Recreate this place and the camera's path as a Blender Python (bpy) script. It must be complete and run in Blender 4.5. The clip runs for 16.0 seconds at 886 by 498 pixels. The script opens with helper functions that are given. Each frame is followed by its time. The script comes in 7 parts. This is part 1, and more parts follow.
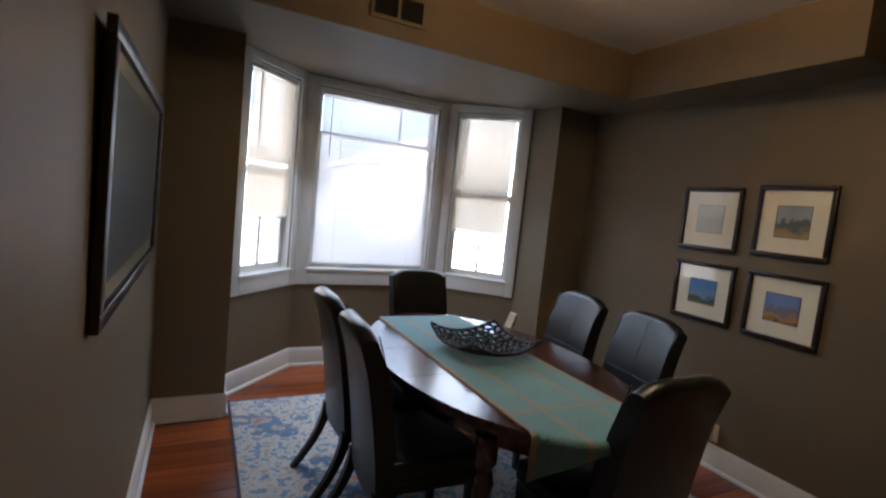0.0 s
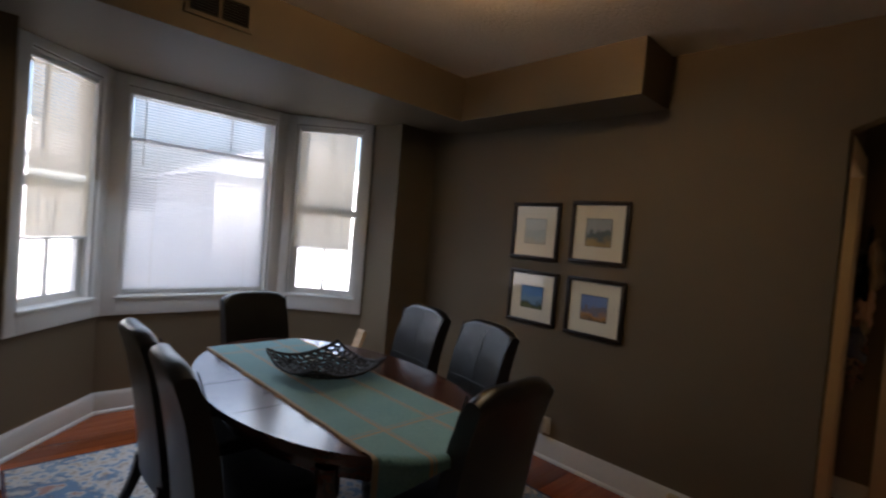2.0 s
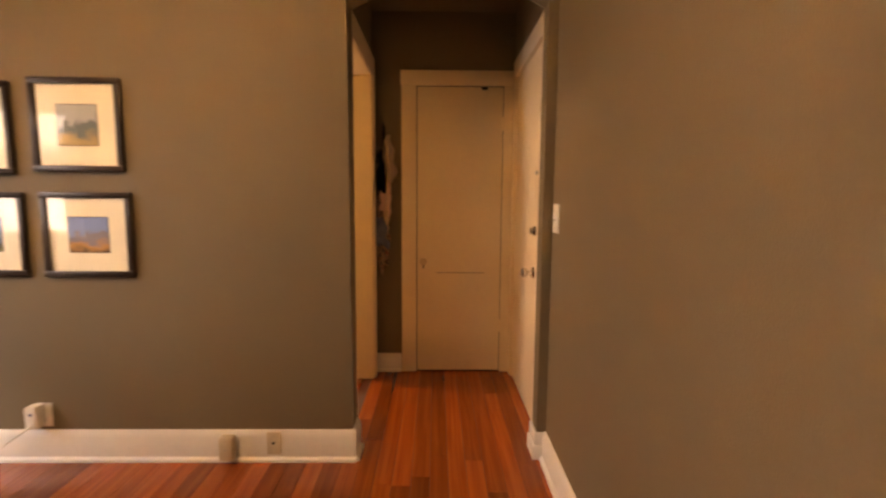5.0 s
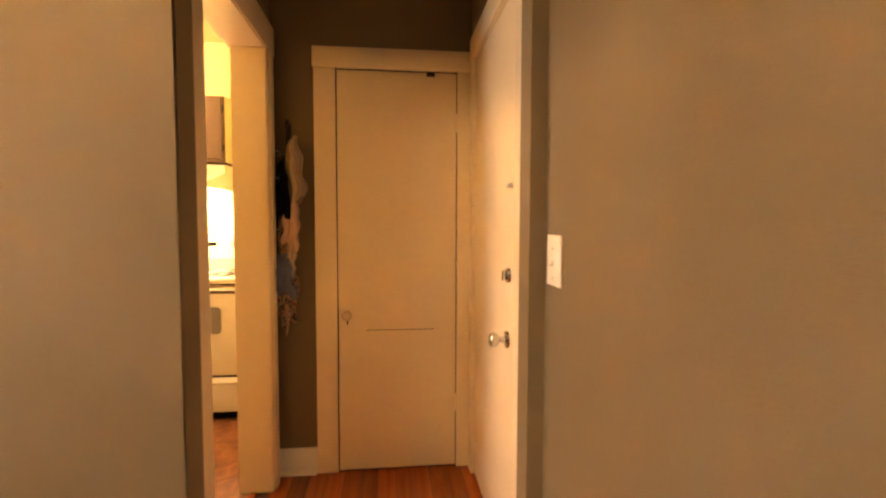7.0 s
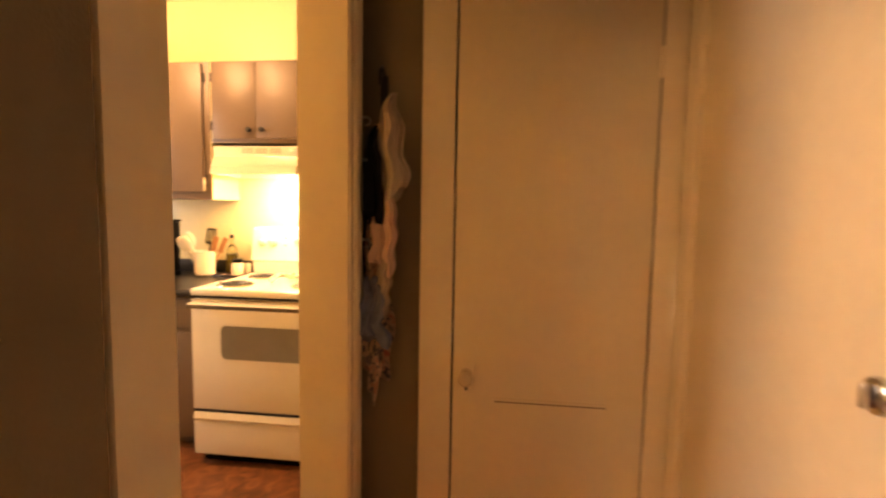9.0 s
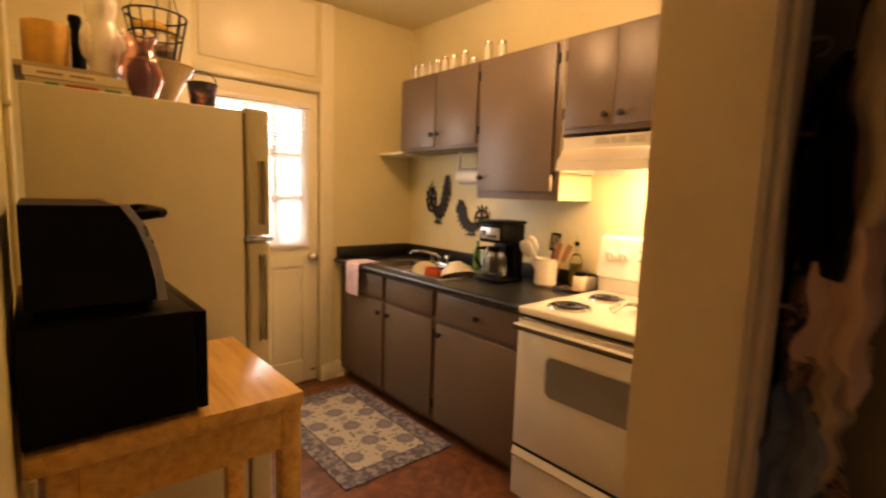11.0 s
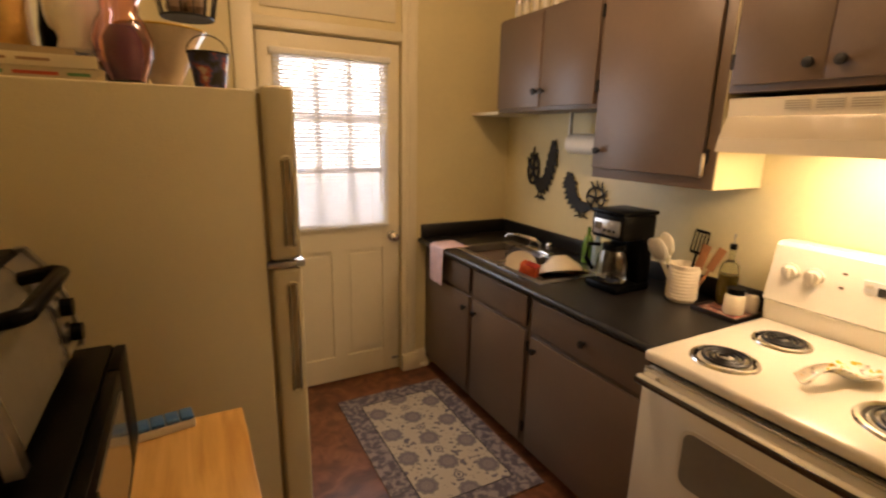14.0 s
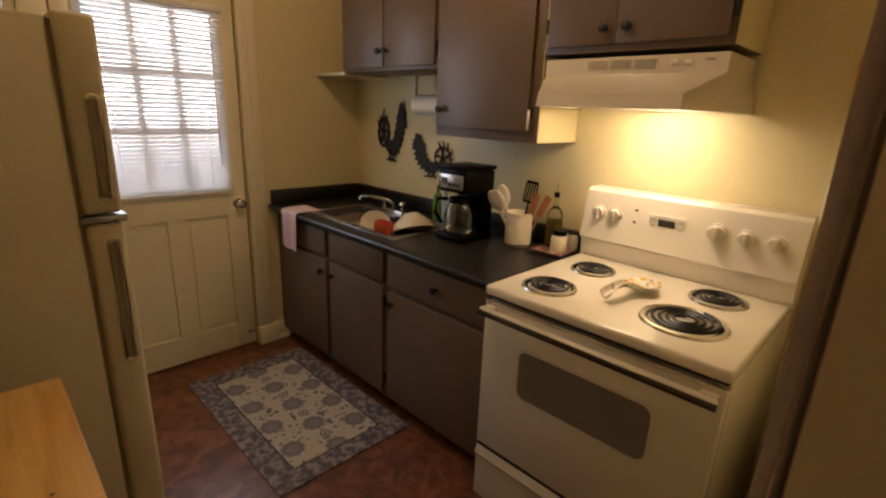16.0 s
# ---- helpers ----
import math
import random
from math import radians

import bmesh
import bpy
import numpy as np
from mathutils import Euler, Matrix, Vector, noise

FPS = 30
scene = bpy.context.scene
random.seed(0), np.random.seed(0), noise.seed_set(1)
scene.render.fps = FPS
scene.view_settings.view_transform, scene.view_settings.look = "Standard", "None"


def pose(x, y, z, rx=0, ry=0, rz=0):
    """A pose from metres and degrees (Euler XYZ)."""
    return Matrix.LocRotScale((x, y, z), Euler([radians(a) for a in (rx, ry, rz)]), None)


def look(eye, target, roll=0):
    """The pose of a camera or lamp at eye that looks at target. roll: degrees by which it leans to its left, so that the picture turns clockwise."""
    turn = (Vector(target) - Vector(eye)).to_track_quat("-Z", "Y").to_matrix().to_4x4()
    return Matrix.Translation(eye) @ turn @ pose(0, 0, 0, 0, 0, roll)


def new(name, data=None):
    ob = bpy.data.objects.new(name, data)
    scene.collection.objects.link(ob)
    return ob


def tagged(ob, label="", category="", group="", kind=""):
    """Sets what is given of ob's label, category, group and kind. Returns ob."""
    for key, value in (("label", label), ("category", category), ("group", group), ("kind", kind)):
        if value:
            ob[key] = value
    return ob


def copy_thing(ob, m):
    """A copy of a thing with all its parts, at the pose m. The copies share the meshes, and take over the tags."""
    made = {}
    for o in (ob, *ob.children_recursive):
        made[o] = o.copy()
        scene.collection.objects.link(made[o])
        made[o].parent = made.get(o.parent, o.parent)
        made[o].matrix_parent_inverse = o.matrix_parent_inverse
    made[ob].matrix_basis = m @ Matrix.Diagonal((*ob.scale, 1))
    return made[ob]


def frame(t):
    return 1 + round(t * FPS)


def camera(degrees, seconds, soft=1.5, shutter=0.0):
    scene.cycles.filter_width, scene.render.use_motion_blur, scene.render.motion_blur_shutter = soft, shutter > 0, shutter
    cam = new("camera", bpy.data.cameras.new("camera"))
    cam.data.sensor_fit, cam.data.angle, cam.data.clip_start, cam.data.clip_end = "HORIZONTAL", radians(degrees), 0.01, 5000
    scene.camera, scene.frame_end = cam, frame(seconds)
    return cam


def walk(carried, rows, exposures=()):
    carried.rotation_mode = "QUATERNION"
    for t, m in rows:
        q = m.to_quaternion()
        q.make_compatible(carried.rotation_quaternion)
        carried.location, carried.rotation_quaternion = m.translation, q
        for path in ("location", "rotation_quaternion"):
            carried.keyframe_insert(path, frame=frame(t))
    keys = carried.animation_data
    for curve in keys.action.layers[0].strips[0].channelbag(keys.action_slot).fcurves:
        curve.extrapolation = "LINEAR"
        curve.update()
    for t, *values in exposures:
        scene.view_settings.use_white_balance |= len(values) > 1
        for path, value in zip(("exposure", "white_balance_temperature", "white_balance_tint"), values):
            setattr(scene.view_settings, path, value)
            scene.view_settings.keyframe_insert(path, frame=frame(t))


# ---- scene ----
cam = camera(85.8, 16.0, soft=2.2, shutter=0.5)
PATH = [
    (0, (2.098, 0.104, 1.462), (3.006, 1.878, 1.284), 5.8),
    (0.5, (2.095, 0.087, 1.523), (3.034, 1.850, 1.429), 5.9),
    (1, (2.110, 0.122, 1.494), (3.174, 1.815, 1.454), 6.4),
    (1.5, (2.130, 0.110, 1.524), (3.354, 1.691, 1.466), 5.4),
    (2, (2.172, 0.109, 1.475), (3.572, 1.536, 1.413), 4.9),
    (2.5, (2.210, 0.118, 1.444), (3.779, 1.354, 1.355), 3.8),
    (3, (2.275, 0.115, 1.400), (3.988, 1.140, 1.275), 3.1),
    (3.5, (2.370, 0.094, 1.356), (4.206, 0.874, 1.199), 2.1),
    (4, (2.478, 0.113, 1.343), (4.411, 0.586, 1.139), 1.6),
    (4.5, (2.635, 0.084, 1.296), (4.616, 0.268, 1.092), 1.5),
    (5, (2.843, 0.014, 1.269), (4.830, -0.014, 1.047), 0.4),
    (5.2, (2.926, -0.012, 1.253), (4.911, -0.098, 1.023), -0.1),
    (7.3, (3.945, -0.109, 1.274), (5.930, -0.335, 1.167), 0.2),
    (7.5, (4.043, -0.111, 1.281), (6.033, -0.302, 1.193), 0.3),
    (8, (4.291, -0.085, 1.286), (6.287, -0.189, 1.221), 0.6),
    (8.5, (4.534, -0.012, 1.317), (6.530, -0.026, 1.203), 0.3),
    (9, (4.716, 0.009, 1.332), (6.695, 0.247, 1.164), 1),
    (9.5, (4.898, 0.022, 1.353), (6.787, 0.650, 1.163), 1.1),
    (10, (5.075, 0.109, 1.329), (6.827, 1.060, 1.161), 1.5),
    (10.2, (5.126, 0.135, 1.331), (6.805, 1.208, 1.157), 1.6),
    (12.3, (5.598, 0.419, 1.456), (6.271, 2.271, 1.116), 1.4),
    (12.5, (5.621, 0.443, 1.454), (6.246, 2.309, 1.096), 1.2),
    (13, (5.664, 0.518, 1.477), (6.280, 2.374, 1.062), 1.1),
    (13.5, (5.706, 0.601, 1.514), (6.429, 2.410, 1.063), 1),
    (14, (5.710, 0.654, 1.540), (6.634, 2.364, 1.067), 1.3),
    (14.5, (5.711, 0.676, 1.538), (6.841, 2.254, 1.055), 1.8),
    (15, (5.734, 0.681, 1.517), (7.022, 2.125, 1.010), 2.5),
    (15.5, (5.749, 0.637, 1.489), (7.105, 2.005, 0.952), 2.5),
    (16, (5.710, 0.577, 1.471), (7.077, 1.928, 0.917), 2.3),
]

EXPOSURES = [(0.0, 2.75, 5850, 13), (1.5, 2.3, 5900, 14), (3.0, 2.05, 6000, 16), (3.5, 2.45, 6500, 19), (4.0, 3.2, 7600, 26), (4.6, 4.36, 9200, 30), (5.2, 4.62, 10100, 32),
             (7.3, 5.4, 10400, 25), (8.5, 4.97, 9500, 21), (9.0, 4.85, 9900, 29), (9.5, 4.40, 9800, 31), (10.2, 3.98, 9300, 28), (12.3, 3.3, 7800, 21), (13.5, 3.25, 7200, 20), (14.5, 2.98, 6600, 17), (15.3, 2.70, 6350, 15), (16.0, 2.48, 6300, 15)]
walk(cam, [(t, look(eye, target, roll)) for t, eye, target, roll in PATH], EXPOSURES)

SKY, DINING_W, KITCHEN_W, HOOD_W, DISH, LENS_GLOW, BAY_W = 0.15, 2.7, 3.0, 0.43, 2.6, 3.4, 0.62
# ---- world and large lights ----
world = bpy.data.worlds.new("sky")
scene.world = world
world.use_nodes = True
_nt = world.node_tree
_sky = _nt.nodes.new("ShaderNodeTexSky")
_sky.sky_type = "NISHITA"
_sky.sun_disc = False
_sky.sun_elevation, _sky.sun_rotation = radians(38), radians(200)
_sky.dust_density, _sky.ozone_density = 6.0, 0.5
_nt.links.new(_sky.outputs[0], _nt.nodes["Background"].inputs[0])
_nt.nodes["Background"].inputs[1].default_value = SKY

sun = new("sun", bpy.data.lights.new("sun", "SUN"))
sun.data.energy, sun.data.angle, sun.data.color = 3.6, radians(2), (1.0, 0.96, 0.9)
sun.matrix_basis = look((0, 0, 10), (-2.7, 7.3, 0))


def lamp(name, kind, m, watts, colour, size=0.1):
    ob = new(name, bpy.data.lights.new(name, kind))
    ob.data.energy, ob.data.color = watts, colour
    if kind == "AREA":
        ob.data.size = size
    else:
        ob.data.shadow_soft_size = size
    ob.matrix_basis = m
    return ob


WARM = (1.0, 0.54, 0.20)
CEIL_Z = 2.62
lamp("dining_bulb", "POINT", pose(3.48, 1.36, CEIL_Z - 0.078), DINING_W, WARM, 0.035)
lamp("kitchen_bulb", "POINT", pose(6.50, 1.90, 2.48), KITCHEN_W, (1.0, 0.66, 0.375), 0.11)
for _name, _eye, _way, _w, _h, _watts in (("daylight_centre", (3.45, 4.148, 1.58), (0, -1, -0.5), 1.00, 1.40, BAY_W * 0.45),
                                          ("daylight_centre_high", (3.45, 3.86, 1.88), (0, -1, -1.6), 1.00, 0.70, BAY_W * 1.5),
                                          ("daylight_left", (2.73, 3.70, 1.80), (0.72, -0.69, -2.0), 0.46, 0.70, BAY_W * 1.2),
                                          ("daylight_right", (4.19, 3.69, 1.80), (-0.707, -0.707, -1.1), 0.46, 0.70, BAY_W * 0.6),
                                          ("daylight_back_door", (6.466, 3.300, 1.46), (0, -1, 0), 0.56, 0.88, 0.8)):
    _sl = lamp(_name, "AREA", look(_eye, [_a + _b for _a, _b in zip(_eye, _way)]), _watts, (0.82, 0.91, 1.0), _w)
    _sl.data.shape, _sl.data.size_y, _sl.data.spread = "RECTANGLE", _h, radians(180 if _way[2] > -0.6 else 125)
lamp("hood_bulb", "AREA", pose(7.42, 1.30, 1.515), HOOD_W, (1.0, 0.73, 0.48), 0.2)


# ---- materials ----
def nodes_of(m):
    m.use_nodes = True
    nt = m.node_tree
    return nt, nt.nodes["Principled BSDF"]


def mat(name, col, rough=0.5, metal=0.0, var=0.12, scale=6.0, grain=60.0, bump=0.05, bscale=None, coat=0.0, rvar=0.1,
        per_object=0.0, sub=0.0, spec=0.5):
    """Paint, plastic, metal and the like: colour varied at two sizes, with fine relief."""
    m = bpy.data.materials.new(name)
    nt, b = nodes_of(m)
    L, N = nt.links.new, nt.nodes.new
    tc = N("ShaderNodeTexCoord")
    n1, n2 = N("ShaderNodeTexNoise"), N("ShaderNodeTexNoise")
    n1.inputs["Scale"].default_value, n1.inputs["Detail"].default_value = scale, 4
    n2.inputs["Scale"].default_value, n2.inputs["Detail"].default_value = grain, 3
    L(tc.outputs["Object"], n1.inputs["Vector"]), L(tc.outputs["Object"], n2.inputs["Vector"])
    add = N("ShaderNodeMath"); add.operation = "MULTIPLY_ADD"
    L(n2.outputs["Fac"], add.inputs[0]); add.inputs[1].default_value = 0.4; L(n1.outputs["Fac"], add.inputs[2])
    mr = N("ShaderNodeMapRange")
    mr.inputs["From Min"].default_value, mr.inputs["From Max"].default_value = 0.4, 1.0
    mr.inputs["To Min"].default_value, mr.inputs["To Max"].default_value = 1 - var, 1 + var
    L(add.outputs[0], mr.inputs["Value"])
    hsv = N("ShaderNodeHueSaturation")
    hsv.inputs["Color"].default_value = (*col, 1)
    if per_object:
        oi = N("ShaderNodeObjectInfo")
        mo = N("ShaderNodeMapRange")
        mo.inputs["To Min"].default_value, mo.inputs["To Max"].default_value = 1 - per_object, 1 + per_object
        L(oi.outputs["Random"], mo.inputs["Value"])
        mm = N("ShaderNodeMath"); mm.operation = "MULTIPLY"
        L(mo.outputs[0], mm.inputs[0]), L(mr.outputs[0], mm.inputs[1]), L(mm.outputs[0], hsv.inputs["Value"])
    else:
        L(mr.outputs[0], hsv.inputs["Value"])
    L(hsv.outputs[0], b.inputs["Base Color"])
    r = N("ShaderNodeMapRange")
    r.inputs["To Min"].default_value, r.inputs["To Max"].default_value = max(0.02, rough - rvar), min(1, rough + rvar)
    L(n1.outputs["Fac"], r.inputs["Value"]), L(r.outputs[0], b.inputs["Roughness"])
    b.inputs["Metallic"].default_value = metal
    b.inputs["Specular IOR Level"].default_value = spec
    b.inputs["Coat Weight"].default_value = coat
    b.inputs["Coat Roughness"].default_value = 0.15
    if sub:
        b.inputs["Transmission Weight"].default_value = sub
    if bump:
        nb = N("ShaderNodeTexNoise")
        nb.inputs["Scale"].default_value, nb.inputs["Detail"].default_value = bscale or grain * 2, 3
        L(tc.outputs["Object"], nb.inputs["Vector"])
        bp = N("ShaderNodeBump")
        bp.inputs["Strength"].default_value, bp.inputs["Distance"].default_value = bump, 0.01
        L(nb.outputs["Fac"], bp.inputs["Height"]), L(bp.outputs[0], b.inputs["Normal"])
    return m


def ramp_mat(name, stops, vector_scale=(1, 1, 1), scale=5.0, detail=6.0, distortion=0.0, rough=0.4, bump=0.1, per_object=0.0,
             coat=0.0, kind="noise", metal=0.0):
    """A ramp of colours over a stretched noise, wave or cell pattern, for wood, cloth, vinyl and prints."""
    m = bpy.data.materials.new(name)
    nt, b = nodes_of(m)
    L, N = nt.links.new, nt.nodes.new
    tc, mp = N("ShaderNodeTexCoord"), N("ShaderNodeMapping")
    mp.inputs["Scale"].default_value = vector_scale
    L(tc.outputs["Object"], mp.inputs["Vector"])
    if per_object:
        oi = N("ShaderNodeObjectInfo")
        sh = N("ShaderNodeVectorMath"); sh.operation = "SCALE"
        sh.inputs[0].default_value = (31, 17, 23)
        L(oi.outputs["Random"], sh.inputs["Scale"]), L(sh.outputs[0], mp.inputs["Location"])
    if kind == "noise":
        tx = N("ShaderNodeTexNoise")
        tx.inputs["Detail"].default_value, tx.inputs["Distortion"].default_value = detail, distortion
    elif kind == "cells":
        tx = N("ShaderNodeTexVoronoi")
    else:
        tx = N("ShaderNodeTexWave")
        tx.inputs["Distortion"].default_value, tx.inputs["Detail"].default_value = distortion, detail
    tx.inputs["Scale"].default_value = scale
    L(mp.outputs[0], tx.inputs["Vector"])
    cr = N("ShaderNodeValToRGB")
    el = cr.color_ramp.elements
    while len(el) < len(stops):
        el.new(0.5)
    for e, (p, c) in zip(el, stops):
        e.position, e.color = p, (*c, 1)
    L(tx.outputs[0 if kind != "noise" else "Fac"], cr.inputs[0])
    out = cr.outputs[0]
    if per_object:
        mo = N("ShaderNodeMapRange")
        mo.inputs["To Min"].default_value, mo.inputs["To Max"].default_value = 1 - per_object, 1 + per_object
        L(oi.outputs["Random"], mo.inputs["Value"])
        hs = N("ShaderNodeHueSaturation")
        L(out, hs.inputs["Color"]), L(mo.outputs[0], hs.inputs["Value"])
        out = hs.outputs[0]
    L(out, b.inputs["Base Color"])
    b.inputs["Roughness"].default_value, b.inputs["Coat Weight"].default_value, b.inputs["Metallic"].default_value = rough, coat, metal
    b.inputs["Coat Roughness"].default_value = 0.12
    if bump:
        bp = N("ShaderNodeBump")
        bp.inputs["Strength"].default_value, bp.inputs["Distance"].default_value = bump, 0.01
        L(tx.outputs[0 if kind != "noise" else "Fac"], bp.inputs["Height"]), L(bp.outputs[0], b.inputs["Normal"])
    return m


def glass(name, col=(1, 1, 1), rough=0.0, ior=1.45):
    m = bpy.data.materials.new(name)
    nt, b = nodes_of(m)
    b.inputs["Base Color"].default_value = (*col, 1)
    b.inputs["Roughness"].default_value, b.inputs["IOR"].default_value = rough, ior
    b.inputs["Transmission Weight"].default_value = 1
    return m


def glow(name, col, strength):
    m = bpy.data.materials.new(name)
    nt, b = nodes_of(m)
    b.inputs["Base Color"].default_value = (*col, 1)
    b.inputs["Emission Color"].default_value = (*col, 1)
    b.inputs["Emission Strength"].default_value = strength
    return m


def thin_cloth(name, col, through_amount=0.5):
    """Thin plastic or fabric that lets part of the light pass."""
    m = bpy.data.materials.new(name)
    nt, b = nodes_of(m)
    L, N = nt.links.new, nt.nodes.new
    b.inputs["Base Color"].default_value = (*col, 1)
    b.inputs["Roughness"].default_value = 0.45
    tr, mx = N("ShaderNodeBsdfTranslucent"), N("ShaderNodeMixShader")
    tr.inputs["Color"].default_value = (*col, 1)
    mx.inputs[0].default_value = through_amount
    L(b.outputs[0], mx.inputs[1]), L(tr.outputs[0], mx.inputs[2])
    L(mx.outputs[0], nt.nodes["Material Output"].inputs["Surface"])
    return m


M_WALL = mat("olive_brown_wall_paint", (0.165, 0.126, 0.076), 0.62, var=0.05, scale=1.3, grain=90, bump=0.10, bscale=220)
M_CEIL = mat("textured_ceiling", (0.72, 0.65, 0.54), 0.9, var=0.06, scale=3, grain=45, bump=0.6, bscale=55)
M_TRIM = mat("white_trim_paint", (0.74, 0.73, 0.70), 0.38, var=0.05, scale=2.5, grain=40, bump=0.04)
M_CREAM = mat("cream_door_paint", (0.76, 0.65, 0.49), 0.42, var=0.06, scale=2, grain=30, bump=0.07, bscale=70)
M_KWALL = mat("pale_yellow_gloss_paint", (0.68, 0.595, 0.345), 0.40, var=0.06, scale=1.6, grain=30, bump=0.10, bscale=60)
M_KTRIM = mat("ivory_kitchen_trim", (0.78, 0.71, 0.52), 0.38, var=0.05, scale=2, bump=0.05)
M_CAB = mat("taupe_cabinet_paint", (0.138, 0.096, 0.068), 0.42, var=0.09, scale=3, grain=50, bump=0.05)
M_COUNTER = mat("dark_laminate", (0.012, 0.011, 0.010), 0.34, var=0.12, scale=3, grain=300, bump=0.01, rvar=0.03)
M_LEATHER = mat("black_brown_leather", (0.010, 0.0095, 0.010), 0.29, var=0.12, scale=8, grain=120, bump=0.16, bscale=260, coat=0.12, rvar=0.03, spec=0.42)
M_BLACKWOOD = mat("espresso_wood", (0.018, 0.011, 0.008), 0.35, var=0.3, scale=6, bump=0.05)
M_WHITE_ENAMEL = mat("white_enamel", (0.68, 0.63, 0.51), 0.22, var=0.03, scale=3, bump=0.01, coat=0.4)
M_FRIDGE = mat("almond_fridge_enamel", (0.57, 0.52, 0.37), 0.40, var=0.04, scale=3, grain=150, bump=0.10, bscale=240)
M_CHROME = mat("chrome", (0.62, 0.60, 0.57), 0.16, 1.0, var=0.06, bump=0.0)
M_STEEL = mat("stainless_steel", (0.42, 0.41, 0.40), 0.30, 1.0, var=0.1, scale=12, bump=0.02)
M_BLACK = mat("black_plastic", (0.002, 0.002, 0.002), 0.36, var=0.2, bump=0.03, spec=0.08)
M_DKGLASS = mat("dark_oven_glass", (0.13, 0.12, 0.095), 0.12, var=0.1, bump=0.0)
M_IRON = mat("black_iron", (0.012, 0.011, 0.010), 0.5, 0.3, var=0.3, scale=20, bump=0.1)
# near-black that paints in the shade of gaps and holes
M_DARK = mat("dark_void", (0.01, 0.009, 0.008), 0.9, bump=0)
M_WHITE = mat("white_plastic", (0.80, 0.78, 0.72), 0.35, var=0.04, bump=0.01)
M_PLANK = ramp_mat("fir_floor_plank", [(0.25, (0.20, 0.040, 0.010)), (0.5, (0.27, 0.060, 0.014)), (0.72, (0.33, 0.082, 0.020))],
                   (1.0, 15, 15), 2.2, 7, 0.6, rough=0.26, bump=0.015, per_object=0.36, coat=0.25)
M_VINYL = ramp_mat("mottled_brown_vinyl", [(0.30, (0.085, 0.030, 0.013)), (0.5, (0.17, 0.062, 0.027)), (0.7, (0.26, 0.108, 0.050))],
                   (1, 1, 1), 9, 6, 1.6, rough=0.33, bump=0.05)
M_GLASS = glass("window_glass")
M_SLAT = thin_cloth("white_blind_slat", (0.86, 0.87, 0.89), 0.46)
M_SLAT_IVORY = thin_cloth("ivory_blind_slat", (0.93, 0.86, 0.73), 0.68)


# ---- building blocks ----
def box(bm, x0, x1, y0, y1, z0, z1, bevel=0.0, seg=2):
    r = bmesh.ops.create_cube(bm, size=1.0)
    vs = r["verts"]
    bmesh.ops.scale(bm, vec=(abs(x1 - x0), abs(y1 - y0), abs(z1 - z0)), verts=vs)
    bmesh.ops.translate(bm, vec=((x0 + x1) / 2, (y0 + y1) / 2, (z0 + z1) / 2), verts=vs)
    if bevel:
        es = list({e for v in vs for e in v.link_edges})
        bmesh.ops.bevel(bm, geom=es, offset=bevel, segments=seg, profile=0.5, affect="EDGES")
    return vs


def bx(*a, **k):
    bm = bmesh.new()
    box(bm, *a, **k)
    return bm


def cyl(bm, p, r, h, axis="z", seg=24, r2=None):
    rot = {"z": Matrix(), "x": Matrix.Rotation(radians(90), 4, "Y"), "y": Matrix.Rotation(radians(-90), 4, "X")}[axis]
    bmesh.ops.create_cone(bm, cap_ends=True, segments=seg, radius1=r, radius2=r if r2 is None else r2, depth=h,
                          matrix=Matrix.Translation(p) @ rot)
    return bm


def cy(*a, **k):
    return cyl(bmesh.new(), *a, **k)


def lathe(profile, c=(0, 0, 0), seg=28, bm=None):
    """Turns (r, z) rows round the upright through c."""
    bm = bm or bmesh.new()
    rings = []
    for r, z in profile:
        rings.append([bm.verts.new((c[0] + max(r, 1e-4) * math.cos(2 * math.pi * i / seg), c[1] + max(r, 1e-4) * math.sin(2 * math.pi * i / seg), c[2] + z))
                      for i in range(seg)])
    for a, b in zip(rings, rings[1:]):
        for i in range(seg):
            bm.faces.new((a[i], a[(i + 1) % seg], b[(i + 1) % seg], b[i]))
    return bm


def tube(points, r, seg=8, bm=None, closed=False):
    """A round bar along points."""
    bm = bm or bmesh.new()
    pts = [Vector(p) for p in points]
    n = len(pts)
    rings = []
    for i, p in enumerate(pts):
        a = pts[(i - 1) % n] if closed or i else p
        b = pts[(i + 1) % n] if closed or i < n - 1 else p
        d = (b - a).normalized() if (b - a).length > 1e-9 else Vector((0, 0, 1))
        u = d.cross(Vector((0, 0, 1)))
        u = u.normalized() if u.length > 1e-3 else Vector((1, 0, 0))
        w = d.cross(u)
        rings.append([bm.verts.new(p + r * (math.cos(t) * u + math.sin(t) * w)) for t in (2 * math.pi * k / seg for k in range(seg))])
    pairs = list(zip(rings, rings[1:])) + ([(rings[-1], rings[0])] if closed else [])
    for a, b in pairs:
        for k in range(seg):
            bm.faces.new((a[k], a[(k + 1) % seg], b[(k + 1) % seg], b[k]))
    if not closed:
        bm.faces.new(rings[0]), bm.faces.new(rings[-1])
    return bm


